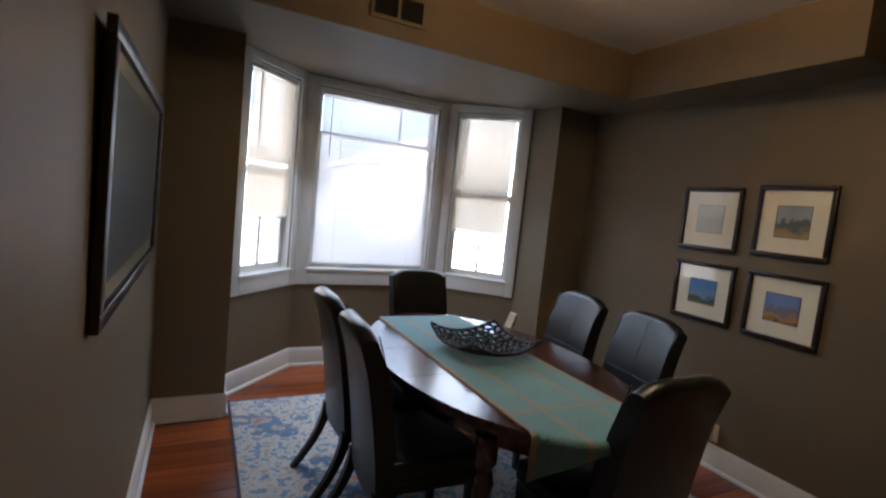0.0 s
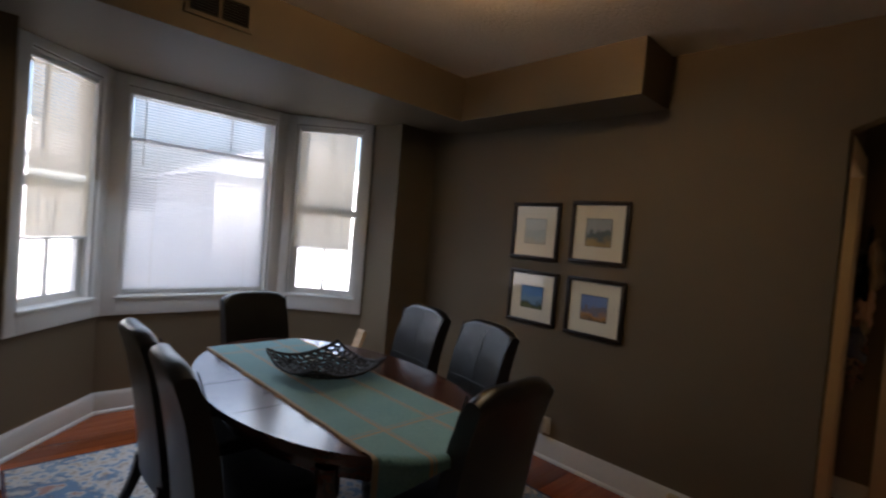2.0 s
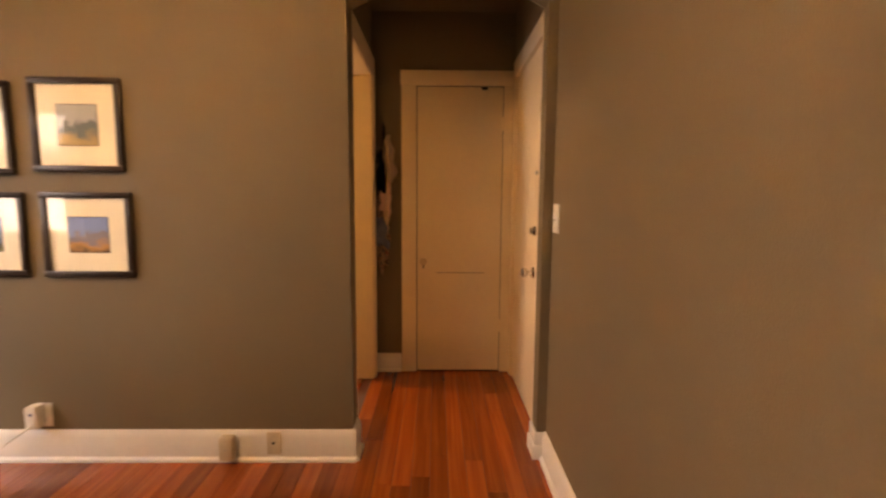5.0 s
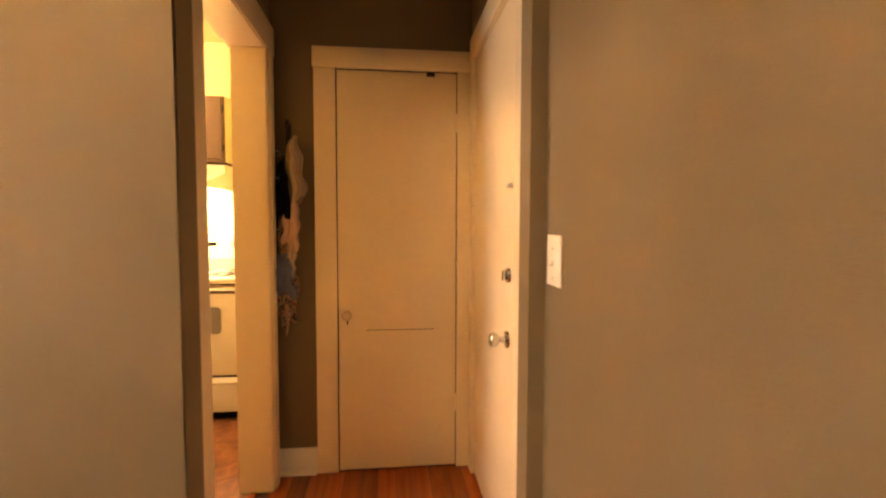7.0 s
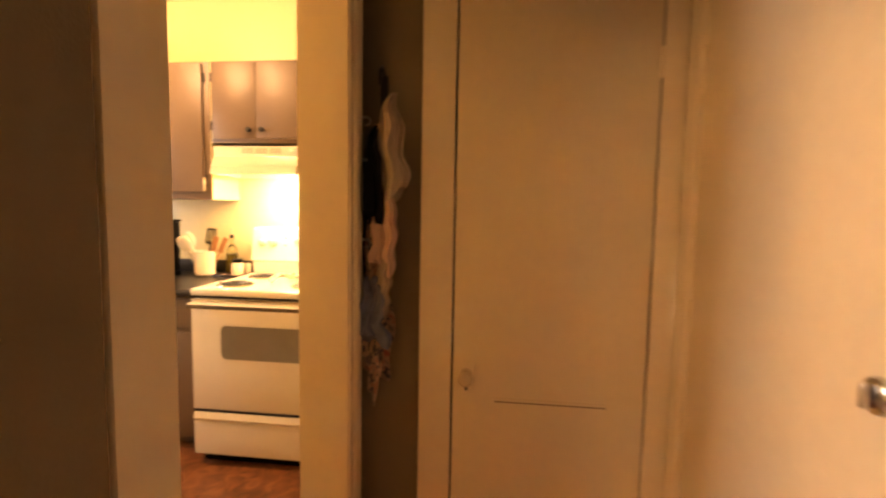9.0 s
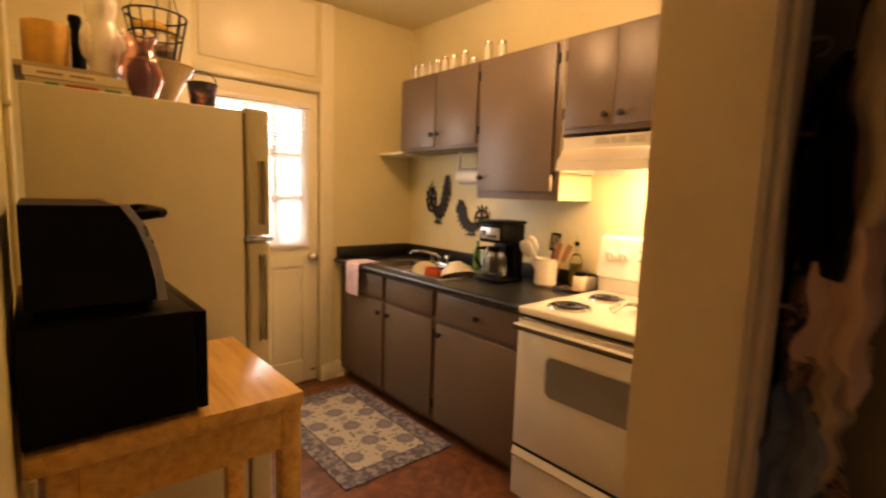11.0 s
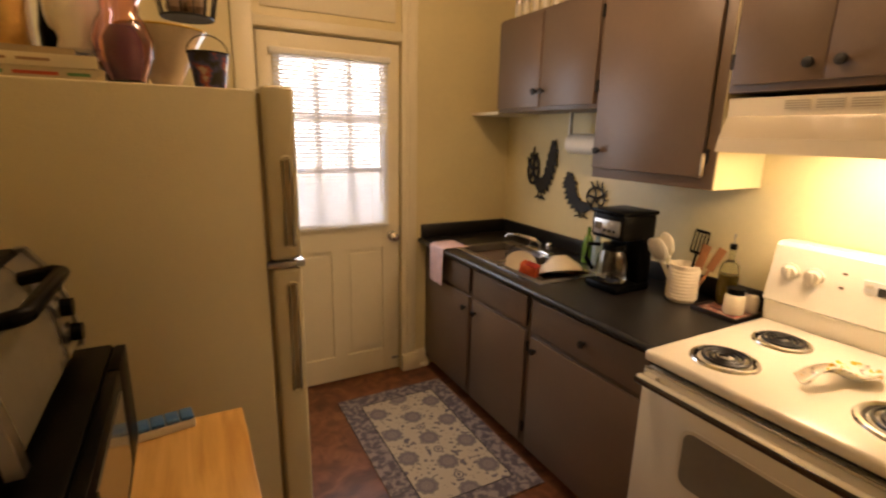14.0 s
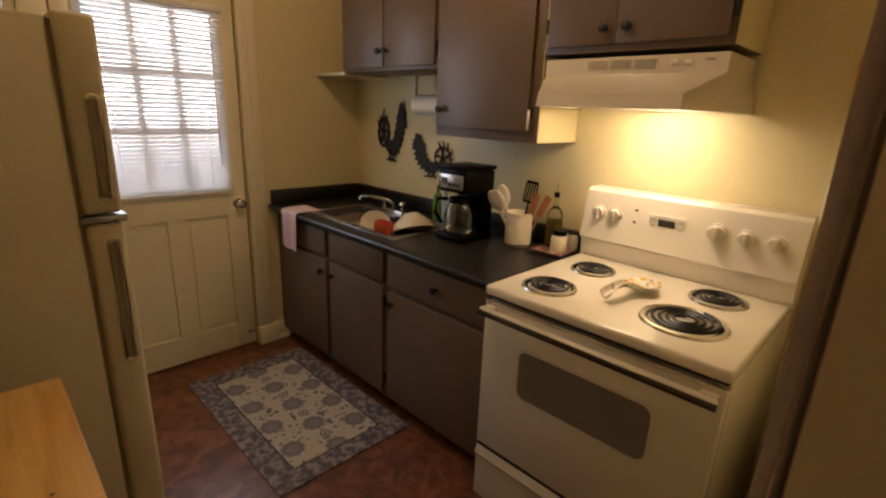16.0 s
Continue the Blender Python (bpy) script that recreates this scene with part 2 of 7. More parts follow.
def prism(outline, axis, a, b, bm=None):
    """An outline of (u, v) pairs drawn out along an axis from a to b."""
    bm = bm or bmesh.new()
    put = {"x": lambda u, v, w: (w, u, v), "y": lambda u, v, w: (u, w, v), "z": lambda u, v, w: (u, v, w)}[axis]
    lo = [bm.verts.new(put(u, v, a)) for u, v in outline]
    hi = [bm.verts.new(put(u, v, b)) for u, v in outline]
    bm.faces.new(lo), bm.faces.new(hi)
    n = len(lo)
    for i in range(n):
        bm.faces.new((lo[i], lo[(i + 1) % n], hi[(i + 1) % n], hi[i]))
    return bm


def part(name, bm, material, parent=None, label="", smooth=None, local=False, bevel=0.0):
    """Links a bmesh as one mesh object, under a thing or a part. Coordinates are the world's, or the thing's own if local."""
    if bevel:
        es = [e for e in bm.edges if len(e.link_faces) == 2 and e.calc_face_angle(0) > 0.6]
        bmesh.ops.bevel(bm, geom=es, offset=bevel, segments=2, profile=0.5, affect="EDGES")
    bmesh.ops.recalc_face_normals(bm, faces=bm.faces)
    me = bpy.data.meshes.new(name)
    bm.to_mesh(me)
    bm.free()
    if smooth is None:
        smooth = len(me.polygons) > 6
    if smooth:
        me.polygons.foreach_set("use_smooth", [True] * len(me.polygons))
        me.set_sharp_from_angle(angle=radians(38))
    me.materials.append(material)
    ob = new(name, me)
    if parent:
        ob.parent = parent
        if not local:
            top = parent
            while top.parent:
                top = top.parent
            ob.matrix_parent_inverse = top.matrix_basis.inverted() if parent == top else Matrix()
    if label:
        ob["label"] = label
    return ob


def thing(name, loc, label, category, group="", kind="", m=None):
    ob = new(name)
    ob.empty_display_size = 0.1
    ob.matrix_basis = m if m is not None else Matrix.Translation(loc)
    return tagged(ob, label, category, group, kind)


def structure(name, bm, material, label, category="", **k):
    return tagged(part(name, bm, material, **k), label, category or name.split("_")[0], "", "structure")

# ---- setting: dining room, hall, kitchen ----
XW, XE, YS, YP, YB = 1.88, 5.03, -0.52, 3.22, 4.14   # dining room: west, east, south, east pier, bay
YQ = 3.285                                           # face of the west pier
CEIL, SOF, BAYC = 2.62, 2.31, 2.41                   # ceiling, soffit, bay ceiling
KX0, KX1, KY0, KY1 = 5.29, 7.64, 0.590, 3.34         # kitchen
HX = 6.21                                            # east end of the hall
TOP = 2.80

structure("floor", bx(XW - 0.2, 6.4, YS - 0.2, 4.3, -0.10, -0.005), mat("floor_joint", (0.07, 0.018, 0.006), 0.6), "dark subfloor under the fir boards", "floor")
structure("kitchen_floor", bx(KX0 - 0.02, KX1 + 0.1, 0.53, KY1 + 0.15, -0.021, 0.0), M_VINYL, "mottled reddish brown vinyl kitchen floor", "floor")

# outer walls
structure("wall_west", bx(XW - 0.15, XW, YS - 0.15, YQ, -0.02, TOP), M_WALL, "olive brown painted dining room wall", "wall")
structure("wall_pier_west", bx(XW - 0.15, 2.28, YQ, 3.60, -0.02, SOF + 0.09), M_WALL, "olive brown pier beside the bay window", "wall")
structure("wall_pier_east", bx(4.64, XE, YP, 3.60, -0.02, SOF + 0.09), M_WALL, "olive brown pier beside the bay window", "wall")
bm = bx(XW, 5.17, YS - 0.15, YS, -0.02, TOP)
box(bm, 5.17, HX, YS - 0.15, YS - 0.05, -0.02, TOP)
box(bm, 5.17, HX, YS - 0.05, YS, 2.10, TOP)
structure("wall_south", bm, M_WALL, "olive brown painted wall with a light switch", "wall")

# east wall with the arched opening into the hall
AY0, AY1, SPRING, CROWN = YS + 0.045, 0.41, 2.115, 2.225
bm = bx(XE, 5.15, AY1, 3.60, -0.02, TOP)
structure("wall_arch_nib", bx(XE + 0.001, 5.13, YS, AY0, -0.02, SPRING), M_WALL, "olive brown nib wall beside the arched opening", "wall")
rows, n = [], 24
for i in range(n + 1):
    u = -1 + 2 * i / n
    rows.append((YS + (AY1 - YS) * (i / n), SPRING + (CROWN - SPRING) * (1 - abs(u) ** 2.4)))
for (ya, za), (yb, zb) in zip(rows, rows[1:]):
    prism([(ya, za), (yb, zb), (yb, TOP), (ya, TOP)], "x", XE, 5.15, bm)
bmesh.ops.remove_doubles(bm, verts=bm.verts, dist=1e-4)
structure("wall_east", bm, M_WALL, "olive brown painted wall with an arched opening", "wall")
# thin pale edge bead round the arch
pts = [(XE + 0.004, AY1, 0.17)] + [(XE + 0.004, y, z) for y, z in reversed(rows)]
structure("arch_edge_trim", tube(pts, 0.006, 6), M_WALL, "painted corner bead round the arched opening", "trim")

# hall and kitchen walls
structure("wall_hall_east", bx(HX, HX + 0.12, YS - 0.15, 0.53, -0.02, TOP), M_WALL, "brown painted end wall of the small hall", "wall")
bm = bx(5.15, 5.295, 0.46, 0.53, -0.02, TOP)
box(bm, 6.06, HX, 0.46, 0.53, -0.02, TOP)
box(bm, 5.295, 6.06, 0.46, 0.53, 2.06, TOP)
structure("wall_hall_north", bm, M_WALL, "brown painted hall wall with a cased doorway", "wall")
bm = bx(KX0, 5.295, 0.53, KY0, -0.02, TOP)
box(bm, 6.06, KX1, 0.53, KY0, -0.02, TOP)
box(bm, 5.295, 6.06, 0.53, KY0, 2.06, TOP)
structure("wall_kitchen_south", bm, M_KWALL, "pale yellow glossy painted kitchen wall", "wall")
structure("wall_kitchen_west", bx(5.15, KX0, 0.53, KY1 + 0.15, -0.02, TOP), M_KWALL, "pale yellow glossy painted kitchen wall", "wall")
structure("wall_kitchen_east", bx(KX1, KX1 + 0.15, 0.53, KY1 + 0.15, -0.02, TOP), M_KWALL, "pale yellow glossy painted kitchen wall", "wall")
bm = bx(KX0, 6.07, KY1, KY1 + 0.15, -0.02, TOP)
box(bm, 6.86, KX1, KY1, KY1 + 0.15, -0.02, TOP)
box(bm, 6.07, 6.86, KY1, KY1 + 0.15, 2.03, TOP)
structure("wall_kitchen_north", bm, M_KWALL, "pale yellow kitchen wall with a back door", "wall")
structure("ceiling", bx(XW - 0.15, 5.15, YS - 0.15, 2.60, CEIL, CEIL + 0.1), M_CEIL, "rough textured off-white ceiling", "ceiling")
structure("ceiling_hall", bx(5.15, HX, YS - 0.15, 0.46, 2.50, 2.6), M_WALL, "brown painted hall ceiling", "ceiling")
structure("ceiling_kitchen", bx(KX0, KX1, KY0, KY1, CEIL, CEIL + 0.1), M_KWALL, "pale yellow kitchen ceiling", "ceiling")
# unseen slab, added over the ceilings to block sun and sky light
structure("roof_slab", bx(1.3, 8.2, -1.2, 4.9, TOP, TOP + 0.1), M_DARK, "unseen dark slab that keeps outside light off the rooms", "roof")

# soffits: across the bay, and along the east wall
bm = bmesh.new()
prism([(2.58, SOF), (2.58, TOP), (YB + 0.2, TOP), (YB + 0.2, BAYC), (YB, BAYC)], "x", XW, XE, bm)
structure("soffit_bay", bm, M_WALL, "brown boxed soffit across the bay window", "soffit")
structure("soffit_side", bx(4.67, XE, 1.25, 2.58, SOF, CEIL), M_WALL, "brown boxed soffit along the picture wall", "soffit")

# bay walls with their windows
M_BAY = M_WALL


def bay_window(name, a, b, sill, head, blind_low, ivory, wand):
    """One wall of the bay from a to b, with trim, sash, panes and a blind. Its own x runs along the wall, y outwards."""
    a, b = Vector((*a, 0)), Vector((*b, 0))
    w = (b - a).length
    ang = math.atan2(b.y - a.y, b.x - a.x)
    m = Matrix.Translation(a) @ Matrix.Rotation(ang, 4, "Z")
    cas = 0.095 if wand == "centre" else 0.078
    o0, o1 = cas + 0.01, w - cas - 0.01
    wall = bmesh.new()
    box(wall, 0, o0, 0, 0.14, -0.02, TOP), box(wall, o1, w, 0, 0.14, -0.02, TOP)
    box(wall, o0, o1, 0, 0.14, -0.02, sill), box(wall, o0, o1, 0, 0.14, head, TOP)
    ob = structure("wall_bay_" + name, wall, M_BAY, "olive brown painted bay wall under the window", "wall")
    ob.matrix_basis = m
    win = thing("window_" + name, (0, 0, 0), "white painted window with a lowered mini blind", "window", "bay windows", "structure", m)
    fr = bmesh.new()
    box(fr, 0.004, o0 - 0.004, -0.022, 0, sill - 0.13, min(head + 0.10, 2.405), 0.003)
    box(fr, o1 + 0.004, w - 0.004, -0.022, 0, sill - 0.13, min(head + 0.10, 2.405), 0.003)
    box(fr, o0 - 0.004, o1 + 0.004, -0.022, 0, head + 0.006, min(head + 0.10, 2.405), 0.003)
    part("window_frame", fr, M_TRIM, win, "white painted casing", local=True)
    ap = bmesh.new()
    box(ap, o0 - 0.003, o1 + 0.003, -0.022, 0, sill - 0.13, sill - 0.012, 0.003)
    part("apron", ap, M_TRIM, win, local=True)
    part("window_sill", bx(o0 - 0.02, o1 + 0.02, -0.036, 0.10, sill - 0.012, sill + 0.010, bevel=0.004), M_TRIM, win, local=True)
    jb = bmesh.new()
    box(jb, o0 - 0.003, o0 + 0.012, 0, 0.14, sill + 0.01, head), box(jb, o1 - 0.012, o1 + 0.003, 0, 0.14, sill + 0.01, head)
    box(jb, o0 + 0.012, o1 - 0.012, 0, 0.14, head - 0.012, head)
    part("jamb", jb, M_TRIM, win, local=True)
    x0, x1 = o0 + 0.012, o1 - 0.012
    mid = sill + (head - sill) * (0.50 if not wand == "centre" else 0.76)
    for nm, z0, z1, y in (("lower_sash", sill + 0.012, mid + 0.011, 0.06), ("upper_sash", mid - 0.011, head - 0.012, 0.10)):
        sb = bmesh.new()
        box(sb, x0, x0 + 0.038, y, y + 0.035, z0, z1), box(sb, x1 - 0.038, x1, y, y + 0.035, z0, z1)
        lo, hi = (0.045, 0.035) if wand != "centre" else ((0.045, 0.022) if nm == "lower_sash" else (0.022, 0.035))
        box(sb, x0 + 0.038, x1 - 0.038, y, y + 0.035, z0, z0 + lo), box(sb, x0 + 0.038, x1 - 0.038, y, y + 0.035, z1 - hi, z1)
        s = part(nm, sb, M_TRIM, win, local=True)
        mb = bmesh.new()
        if wand != "centre":
            xm = (x0 + x1) / 2
            box(mb, xm - 0.009, xm + 0.009, y + 0.004, y + 0.030, z0 + lo, z1 - hi)
        else:
            xm = x0 + (x1 - x0) * 0.70
            box(mb, xm - 0.007, xm + 0.007, y + 0.004, y + 0.030, z0 + lo, z1 - hi)
        if wand != "centre" or nm == "upper_sash":
            part("muntin", mb, M_TRIM, s, local=True)
        p = part("pane", bx(x0 + 0.038, x1 - 0.038, y + 0.015, y + 0.019, z0 + lo, z1 - hi), M_GLASS, s, local=True)
        p.visible_shadow = False
    # the blind
    ms = M_SLAT_IVORY if ivory else M_SLAT
    bl = thing("window_blind", (0, 0, 0), "ivory mini blind hung part way down" if ivory else "white mini blind hung full length", "blind", "bay blinds", "", m)
    part("headrail", bx(x0 + 0.006, x1 - 0.006, 0.012, 0.046, head - 0.045, head - 0.014, bevel=0.002), M_TRIM, bl, local=True)
    bx0, bx1 = (x0 + 0.030, x1 - 0.024) if wand == "centre" else (x0 + (0.05 if wand == "l" else 0.012), x1 - (0.05 if wand == "r" else 0.012))
    part("bottom_rail", bx(bx0, bx1, 0.018, 0.040, blind_low, blind_low + 0.014, bevel=0.003), M_TRIM, bl, local=True)
    sl = bmesh.new()
    tilt = radians(62 if ivory else 52)
    cw, sw = 0.0125 * math.cos(tilt), 0.0125 * math.sin(tilt)
    quad = [sl.verts.new(v) for v in ((bx0, 0.029 - cw, -sw), (bx1, 0.029 - cw, -sw), (bx1, 0.029, 0.0018), (bx0, 0.029, 0.0018), (bx1, 0.029 + cw, sw), (bx0, 0.029 + cw, sw))]
    sl.faces.new(quad[0:4]), sl.faces.new((quad[3], quad[2], quad[4], quad[5]))
    z = blind_low + 0.028
    first = part("slat", sl, ms, bl, local=True, smooth=True)
    first.location.z = z
    while z < head - 0.07:
        z += 0.0212
        c = first.copy()
        scene.collection.objects.link(c)
        c.location.z = z
    for f in (0.16, 0.84):
        xs = bx0 + (bx1 - bx0) * f
        part("ladder_cord", bx(xs - 0.001, xs + 0.001, 0.0165, 0.0175, blind_low, head - 0.04), M_WHITE, bl, local=True)
    wx = bx0 + 0.07
    part("tilt_wand", cy((wx, 0.004, head - 0.30), 0.004, 0.5, seg=8), M_WHITE, bl, "clear plastic tilt wand", local=True)


bay_window("left", (2.28, 3.60), (2.80, YB), 0.83, 2.325, 1.24, True, "l")
bay_window("centre", (2.80, YB), (4.10, YB), 0.83, 2.33, 0.87, False, "centre")
bay_window("right", (4.10, YB), (4.64, 3.60), 0.83, 2.325, 1.24, True, "r")


# baseboards: a tall board with a cap and a shoe moulding, drawn along a line
def baseboard(name, a, b, h=0.150, material=None):
    a, b = Vector((*a, 0)), Vector((*b, 0))
    w = (b - a).length
    prof = [(0, 0), (-0.032, 0), (-0.030, 0.012), (-0.018, 0.022), (-0.018, h - 0.03), (-0.012, h - 0.012), (-0.006, h), (0, h)]
    bm = prism([(v, z) for v, z in prof], "x", 0, w)
    ob = structure(name, bm, material or M_TRIM, "white painted baseboard with shoe moulding", "baseboard")
    ob.matrix_basis = Matrix.Translation(a) @ Matrix.Rotation(math.atan2(b.y - a.y, b.x - a.x), 4, "Z")


baseboard("baseboard_west", (XW, YS), (XW, YQ))
baseboard("baseboard_pier_west", (XW, YQ), (2.28, YQ))
baseboard("baseboard_jog_west", (2.28, YQ), (2.28, 3.60))
baseboard("baseboard_bay_left", (2.28, 3.60), (2.80, YB))
baseboard("baseboard_bay_centre", (2.80, YB), (4.10, YB))
baseboard("baseboard_bay_right", (4.10, YB), (4.64, 3.60))
baseboard("baseboard_jog_east", (4.64, 3.60), (4.64, YP))
baseboard("baseboard_pier_east", (4.64, YP), (XE, YP))
baseboard("baseboard_east", (XE, YP), (XE, AY1 - 0.018))
baseboard("baseboard_south", (5.03, YS), (XW, YS), 0.14)
baseboard("baseboard_arch_return", (XE - 0.018, AY1), (5.15, AY1))
structure("plinth_block", bx(5.018, 5.16, YS, YS + 0.064, 0, 0.07, bevel=0.004), M_TRIM, "white painted plinth block beside the hall", "trim")
structure("plinth_block_cap", bx(5.024, 5.155, YS, YS + 0.056, 0.07, 0.135, bevel=0.004), M_TRIM, "white painted plinth block beside the hall", "trim")
baseboard("baseboard_hall", (HX, 0.46), (HX, 0.262), 0.13)
baseboard("baseboard_kitchen", (6.965, KY1), (7.06, KY1), 0.12, M_KTRIM)

# the kitchen doorway
bm = bmesh.new()
box(bm, 5.295, 5.299, 0.445, KY0 + 0.005, 0, 2.045), box(bm, 6.045, 6.06, 0.445, KY0 + 0.005, 0, 2.045)
box(bm, 5.295, 6.06, 0.445, KY0 + 0.005, 2.045, 2.06)
structure("doorway_jamb", bm, M_CREAM, "cream painted doorway lining", "trim")
bm = bmesh.new()
for x0, x1 in ((5.160, 5.300), (6.052, 6.150)):
    box(bm, x0, x1, 0.438, 0.46, 0, 2.05, 0.003)
    box(bm, x0 + 0.02, x1 - 0.02, 0.428, 0.438, 0, 2.05, 0.003)
box(bm, 5.156, 6.185, 0.436, 0.46, 2.05, 2.18, 0.003)
structure("doorway_casing", bm, M_CREAM, "cream painted moulded doorway casing", "trim")
bm = bmesh.new()
box(bm, 5.292, 6.19, KY0, KY0 + 0.022, 2.052, 2.16, 0.003)
structure("doorway_casing_kitchen", bm, M_KTRIM, "ivory painted doorway casing", "trim")

# outside: ground and the pale house across the way
M_GROUND = ramp_mat("pale_paving", [(0.3, (0.36, 0.36, 0.36)), (0.7, (0.44, 0.44, 0.44))], (1, 1, 1), 0.8, 6, rough=0.9)
structure("ground", bx(-300, 300, -300, 300, -0.9, -0.6), M_GROUND, "pale paving and yard outside the house", "ground")
M_SIDING = mat("pale_siding", (0.80, 0.81, 0.82), 0.7, var=0.05, scale=1)
M_ROOF = mat("grey_roof", (0.70, 0.72, 0.75), 0.8, var=0.1, scale=2)

# ---- dining room things ----
def ellipse(cx, cy_, a, b, n=64):
    return [(cx + a * math.cos(t), cy_ + b * math.sin(t)) for t in (2 * math.pi * i / n for i in range(n))]


M_TABLE = ramp_mat("cherry_table_top", [(0.3, (0.034, 0.010, 0.006)), (0.6, (0.060, 0.018, 0.010)), (0.8, (0.090, 0.029, 0.014))],
                   (18, 1.2, 18), 2.0, 8, 0.8, rough=0.22, bump=0.02, coat=0.6)
TX, TY, TA, TB = 3.36, 2.00, 0.53, 0.86
tab = thing("dining_table", (TX, TY, 0), "dark cherry oval dining table with moulded edge", "table")
part("tabletop", prism(ellipse(TX, TY, TA, TB), "z", 0.735, 0.762), M_TABLE, tab, bevel=0.008)
part("edge_moulding", prism(ellipse(TX, TY, TA - 0.02, TB - 0.02), "z", 0.712, 0.735), M_TABLE, tab, bevel=0.006)
part("apron", prism(ellipse(TX, TY, TA - 0.09, TB - 0.12), "z", 0.63, 0.712), M_TABLE, tab)
for dy in (-0.18, 0.18):
    part("leaf_seam", bx(TX - TA * 0.96, TX + TA * 0.96, TY + dy - 0.001, TY + dy + 0.001, 0.7615, 0.7626), M_DARK, tab)
for sx in (-1, 1):
    for sy in (-1, 1):
        part("leg", lathe([(0.0, 0.011), (0.030, 0.012), (0.034, 0.05), (0.022, 0.10), (0.028, 0.35), (0.042, 0.48), (0.030, 0.53), (0.045, 0.56), (0.045, 0.66)],
                          (TX + sx * 0.30, TY + sy * 0.52, 0), 16), M_TABLE, tab)

# the runner lies on the table and drops over its near end
M_RUNNER = bpy.data.materials.new("teal_woven_runner")
nt, b = nodes_of(M_RUNNER)
tc = nt.nodes.new("ShaderNodeTexCoord"); sx_ = nt.nodes.new("ShaderNodeSeparateXYZ")
nt.links.new(tc.outputs["Object"], sx_.inputs[0])


def stripes(nt, out, lines, soft=0.004):
    """0 or 1 on narrow bands at the given places of one coordinate."""
    acc = None
    for c, w in lines:
        d = nt.nodes.new("ShaderNodeMath"); d.operation = "COMPARE"
        d.inputs[1].default_value, d.inputs[2].default_value = c, w
        nt.links.new(out, d.inputs[0])
        if acc is None:
            acc = d.outputs[0]
        else:
            m = nt.nodes.new("ShaderNodeMath"); m.operation = "MAXIMUM"
            nt.links.new(acc, m.inputs[0]), nt.links.new(d.outputs[0], m.inputs[1])
            acc = m.outputs[0]
    return acc


RX0, RX1 = 3.075, 3.60
s1 = stripes(nt, sx_.outputs["X"], [(RX0 + 0.006, 0.007), (RX1 - 0.006, 0.007), (RX0 + 0.15, 0.006), (RX0 + 0.165, 0.0025), (RX1 - 0.15, 0.006), (RX1 - 0.165, 0.0025)])
s2 = stripes(nt, sx_.outputs["Y"], [(1.40, 0.006), (1.42, 0.0025), (2.60, 0.006), (2.58, 0.0025)])
wv = nt.nodes.new("ShaderNodeTexNoise"); wv.inputs["Scale"].default_value, wv.inputs["Detail"].default_value = 160, 4
cr = nt.nodes.new("ShaderNodeValToRGB")
cr.color_ramp.elements[0].color, cr.color_ramp.elements[1].color = (0.105, 0.250, 0.285, 1), (0.190, 0.360, 0.390, 1)
cr.color_ramp.elements[0].position, cr.color_ramp.elements[1].position = 0.3, 0.7
nt.links.new(tc.outputs["Object"], wv.inputs["Vector"]), nt.links.new(wv.outputs["Fac"], cr.inputs[0])
mx1 = nt.nodes.new("ShaderNodeMath"); mx1.operation = "MAXIMUM"
nt.links.new(s1, mx1.inputs[0]), nt.links.new(s2, mx1.inputs[1])
mx2 = nt.nodes.new("ShaderNodeMath"); mx2.operation = "MULTIPLY"; mx2.inputs[1].default_value = 0.75
nt.links.new(mx1.outputs[0], mx2.inputs[0])
mix = nt.nodes.new("ShaderNodeMixRGB"); mix.inputs[2].default_value = (0.40, 0.25, 0.13, 1)
nt.links.new(mx2.outputs[0], mix.inputs[0]), nt.links.new(cr.outputs[0], mix.inputs[1]), nt.links.new(mix.outputs[0], b.inputs["Base Color"])
b.inputs["Roughness"].default_value = 0.85
b.inputs["Sheen Weight"].default_value = 0.2
bp = nt.nodes.new("ShaderNodeBump"); bp.inputs["Strength"].default_value, bp.inputs["Distance"].default_value = 0.5, 0.004
nt.links.new(wv.outputs["Fac"], bp.inputs["Height"]), nt.links.new(bp.outputs[0], b.inputs["Normal"])
bm = bmesh.new()
grid, NX, NY = [], 24, 180
for j in range(NY + 1):
    s = 1.66 * j / NY
    row = []
    for i in range(NX + 1):
        x = RX0 + (RX1 - RX0) * i / NX
        edge = TY - TB * math.sqrt(max(0, 1 - ((x - TX) / TA) ** 2)) - 0.004
        y = 2.76 - s
        rip = 0.0022 * noise.noise(Vector((x * 5, y * 9, 3))) + 0.0012
        if y > edge:
            p = (x, y, 0.7645 + abs(rip))
        else:
            d = edge - y
            q = min(d / 0.022, 1.0) * math.pi / 2
            p = (x + 0.01 * math.sin(x * 40) * d, edge - 0.014 * math.sin(q) - 0.012 * d + 0.03 * d * math.sin(x * 33), 0.7645 - 0.014 * (1 - math.cos(q)) - max(0, d - 0.022))
        row.append(bm.verts.new(p))
    grid.append(row)
for a, c in zip(grid, grid[1:]):
    for i in range(NX):
        bm.faces.new((a[i], a[i + 1], c[i + 1], c[i]))
bm.normal_update()
bmesh.ops.solidify(bm, geom=bm.faces[:], thickness=0.002)
run = tagged(part("table_runner", bm, M_RUNNER), "teal woven table runner with ochre stripes and fringe", "table runner")
fr, fr2 = bmesh.new(), bmesh.new()
random.seed(4)
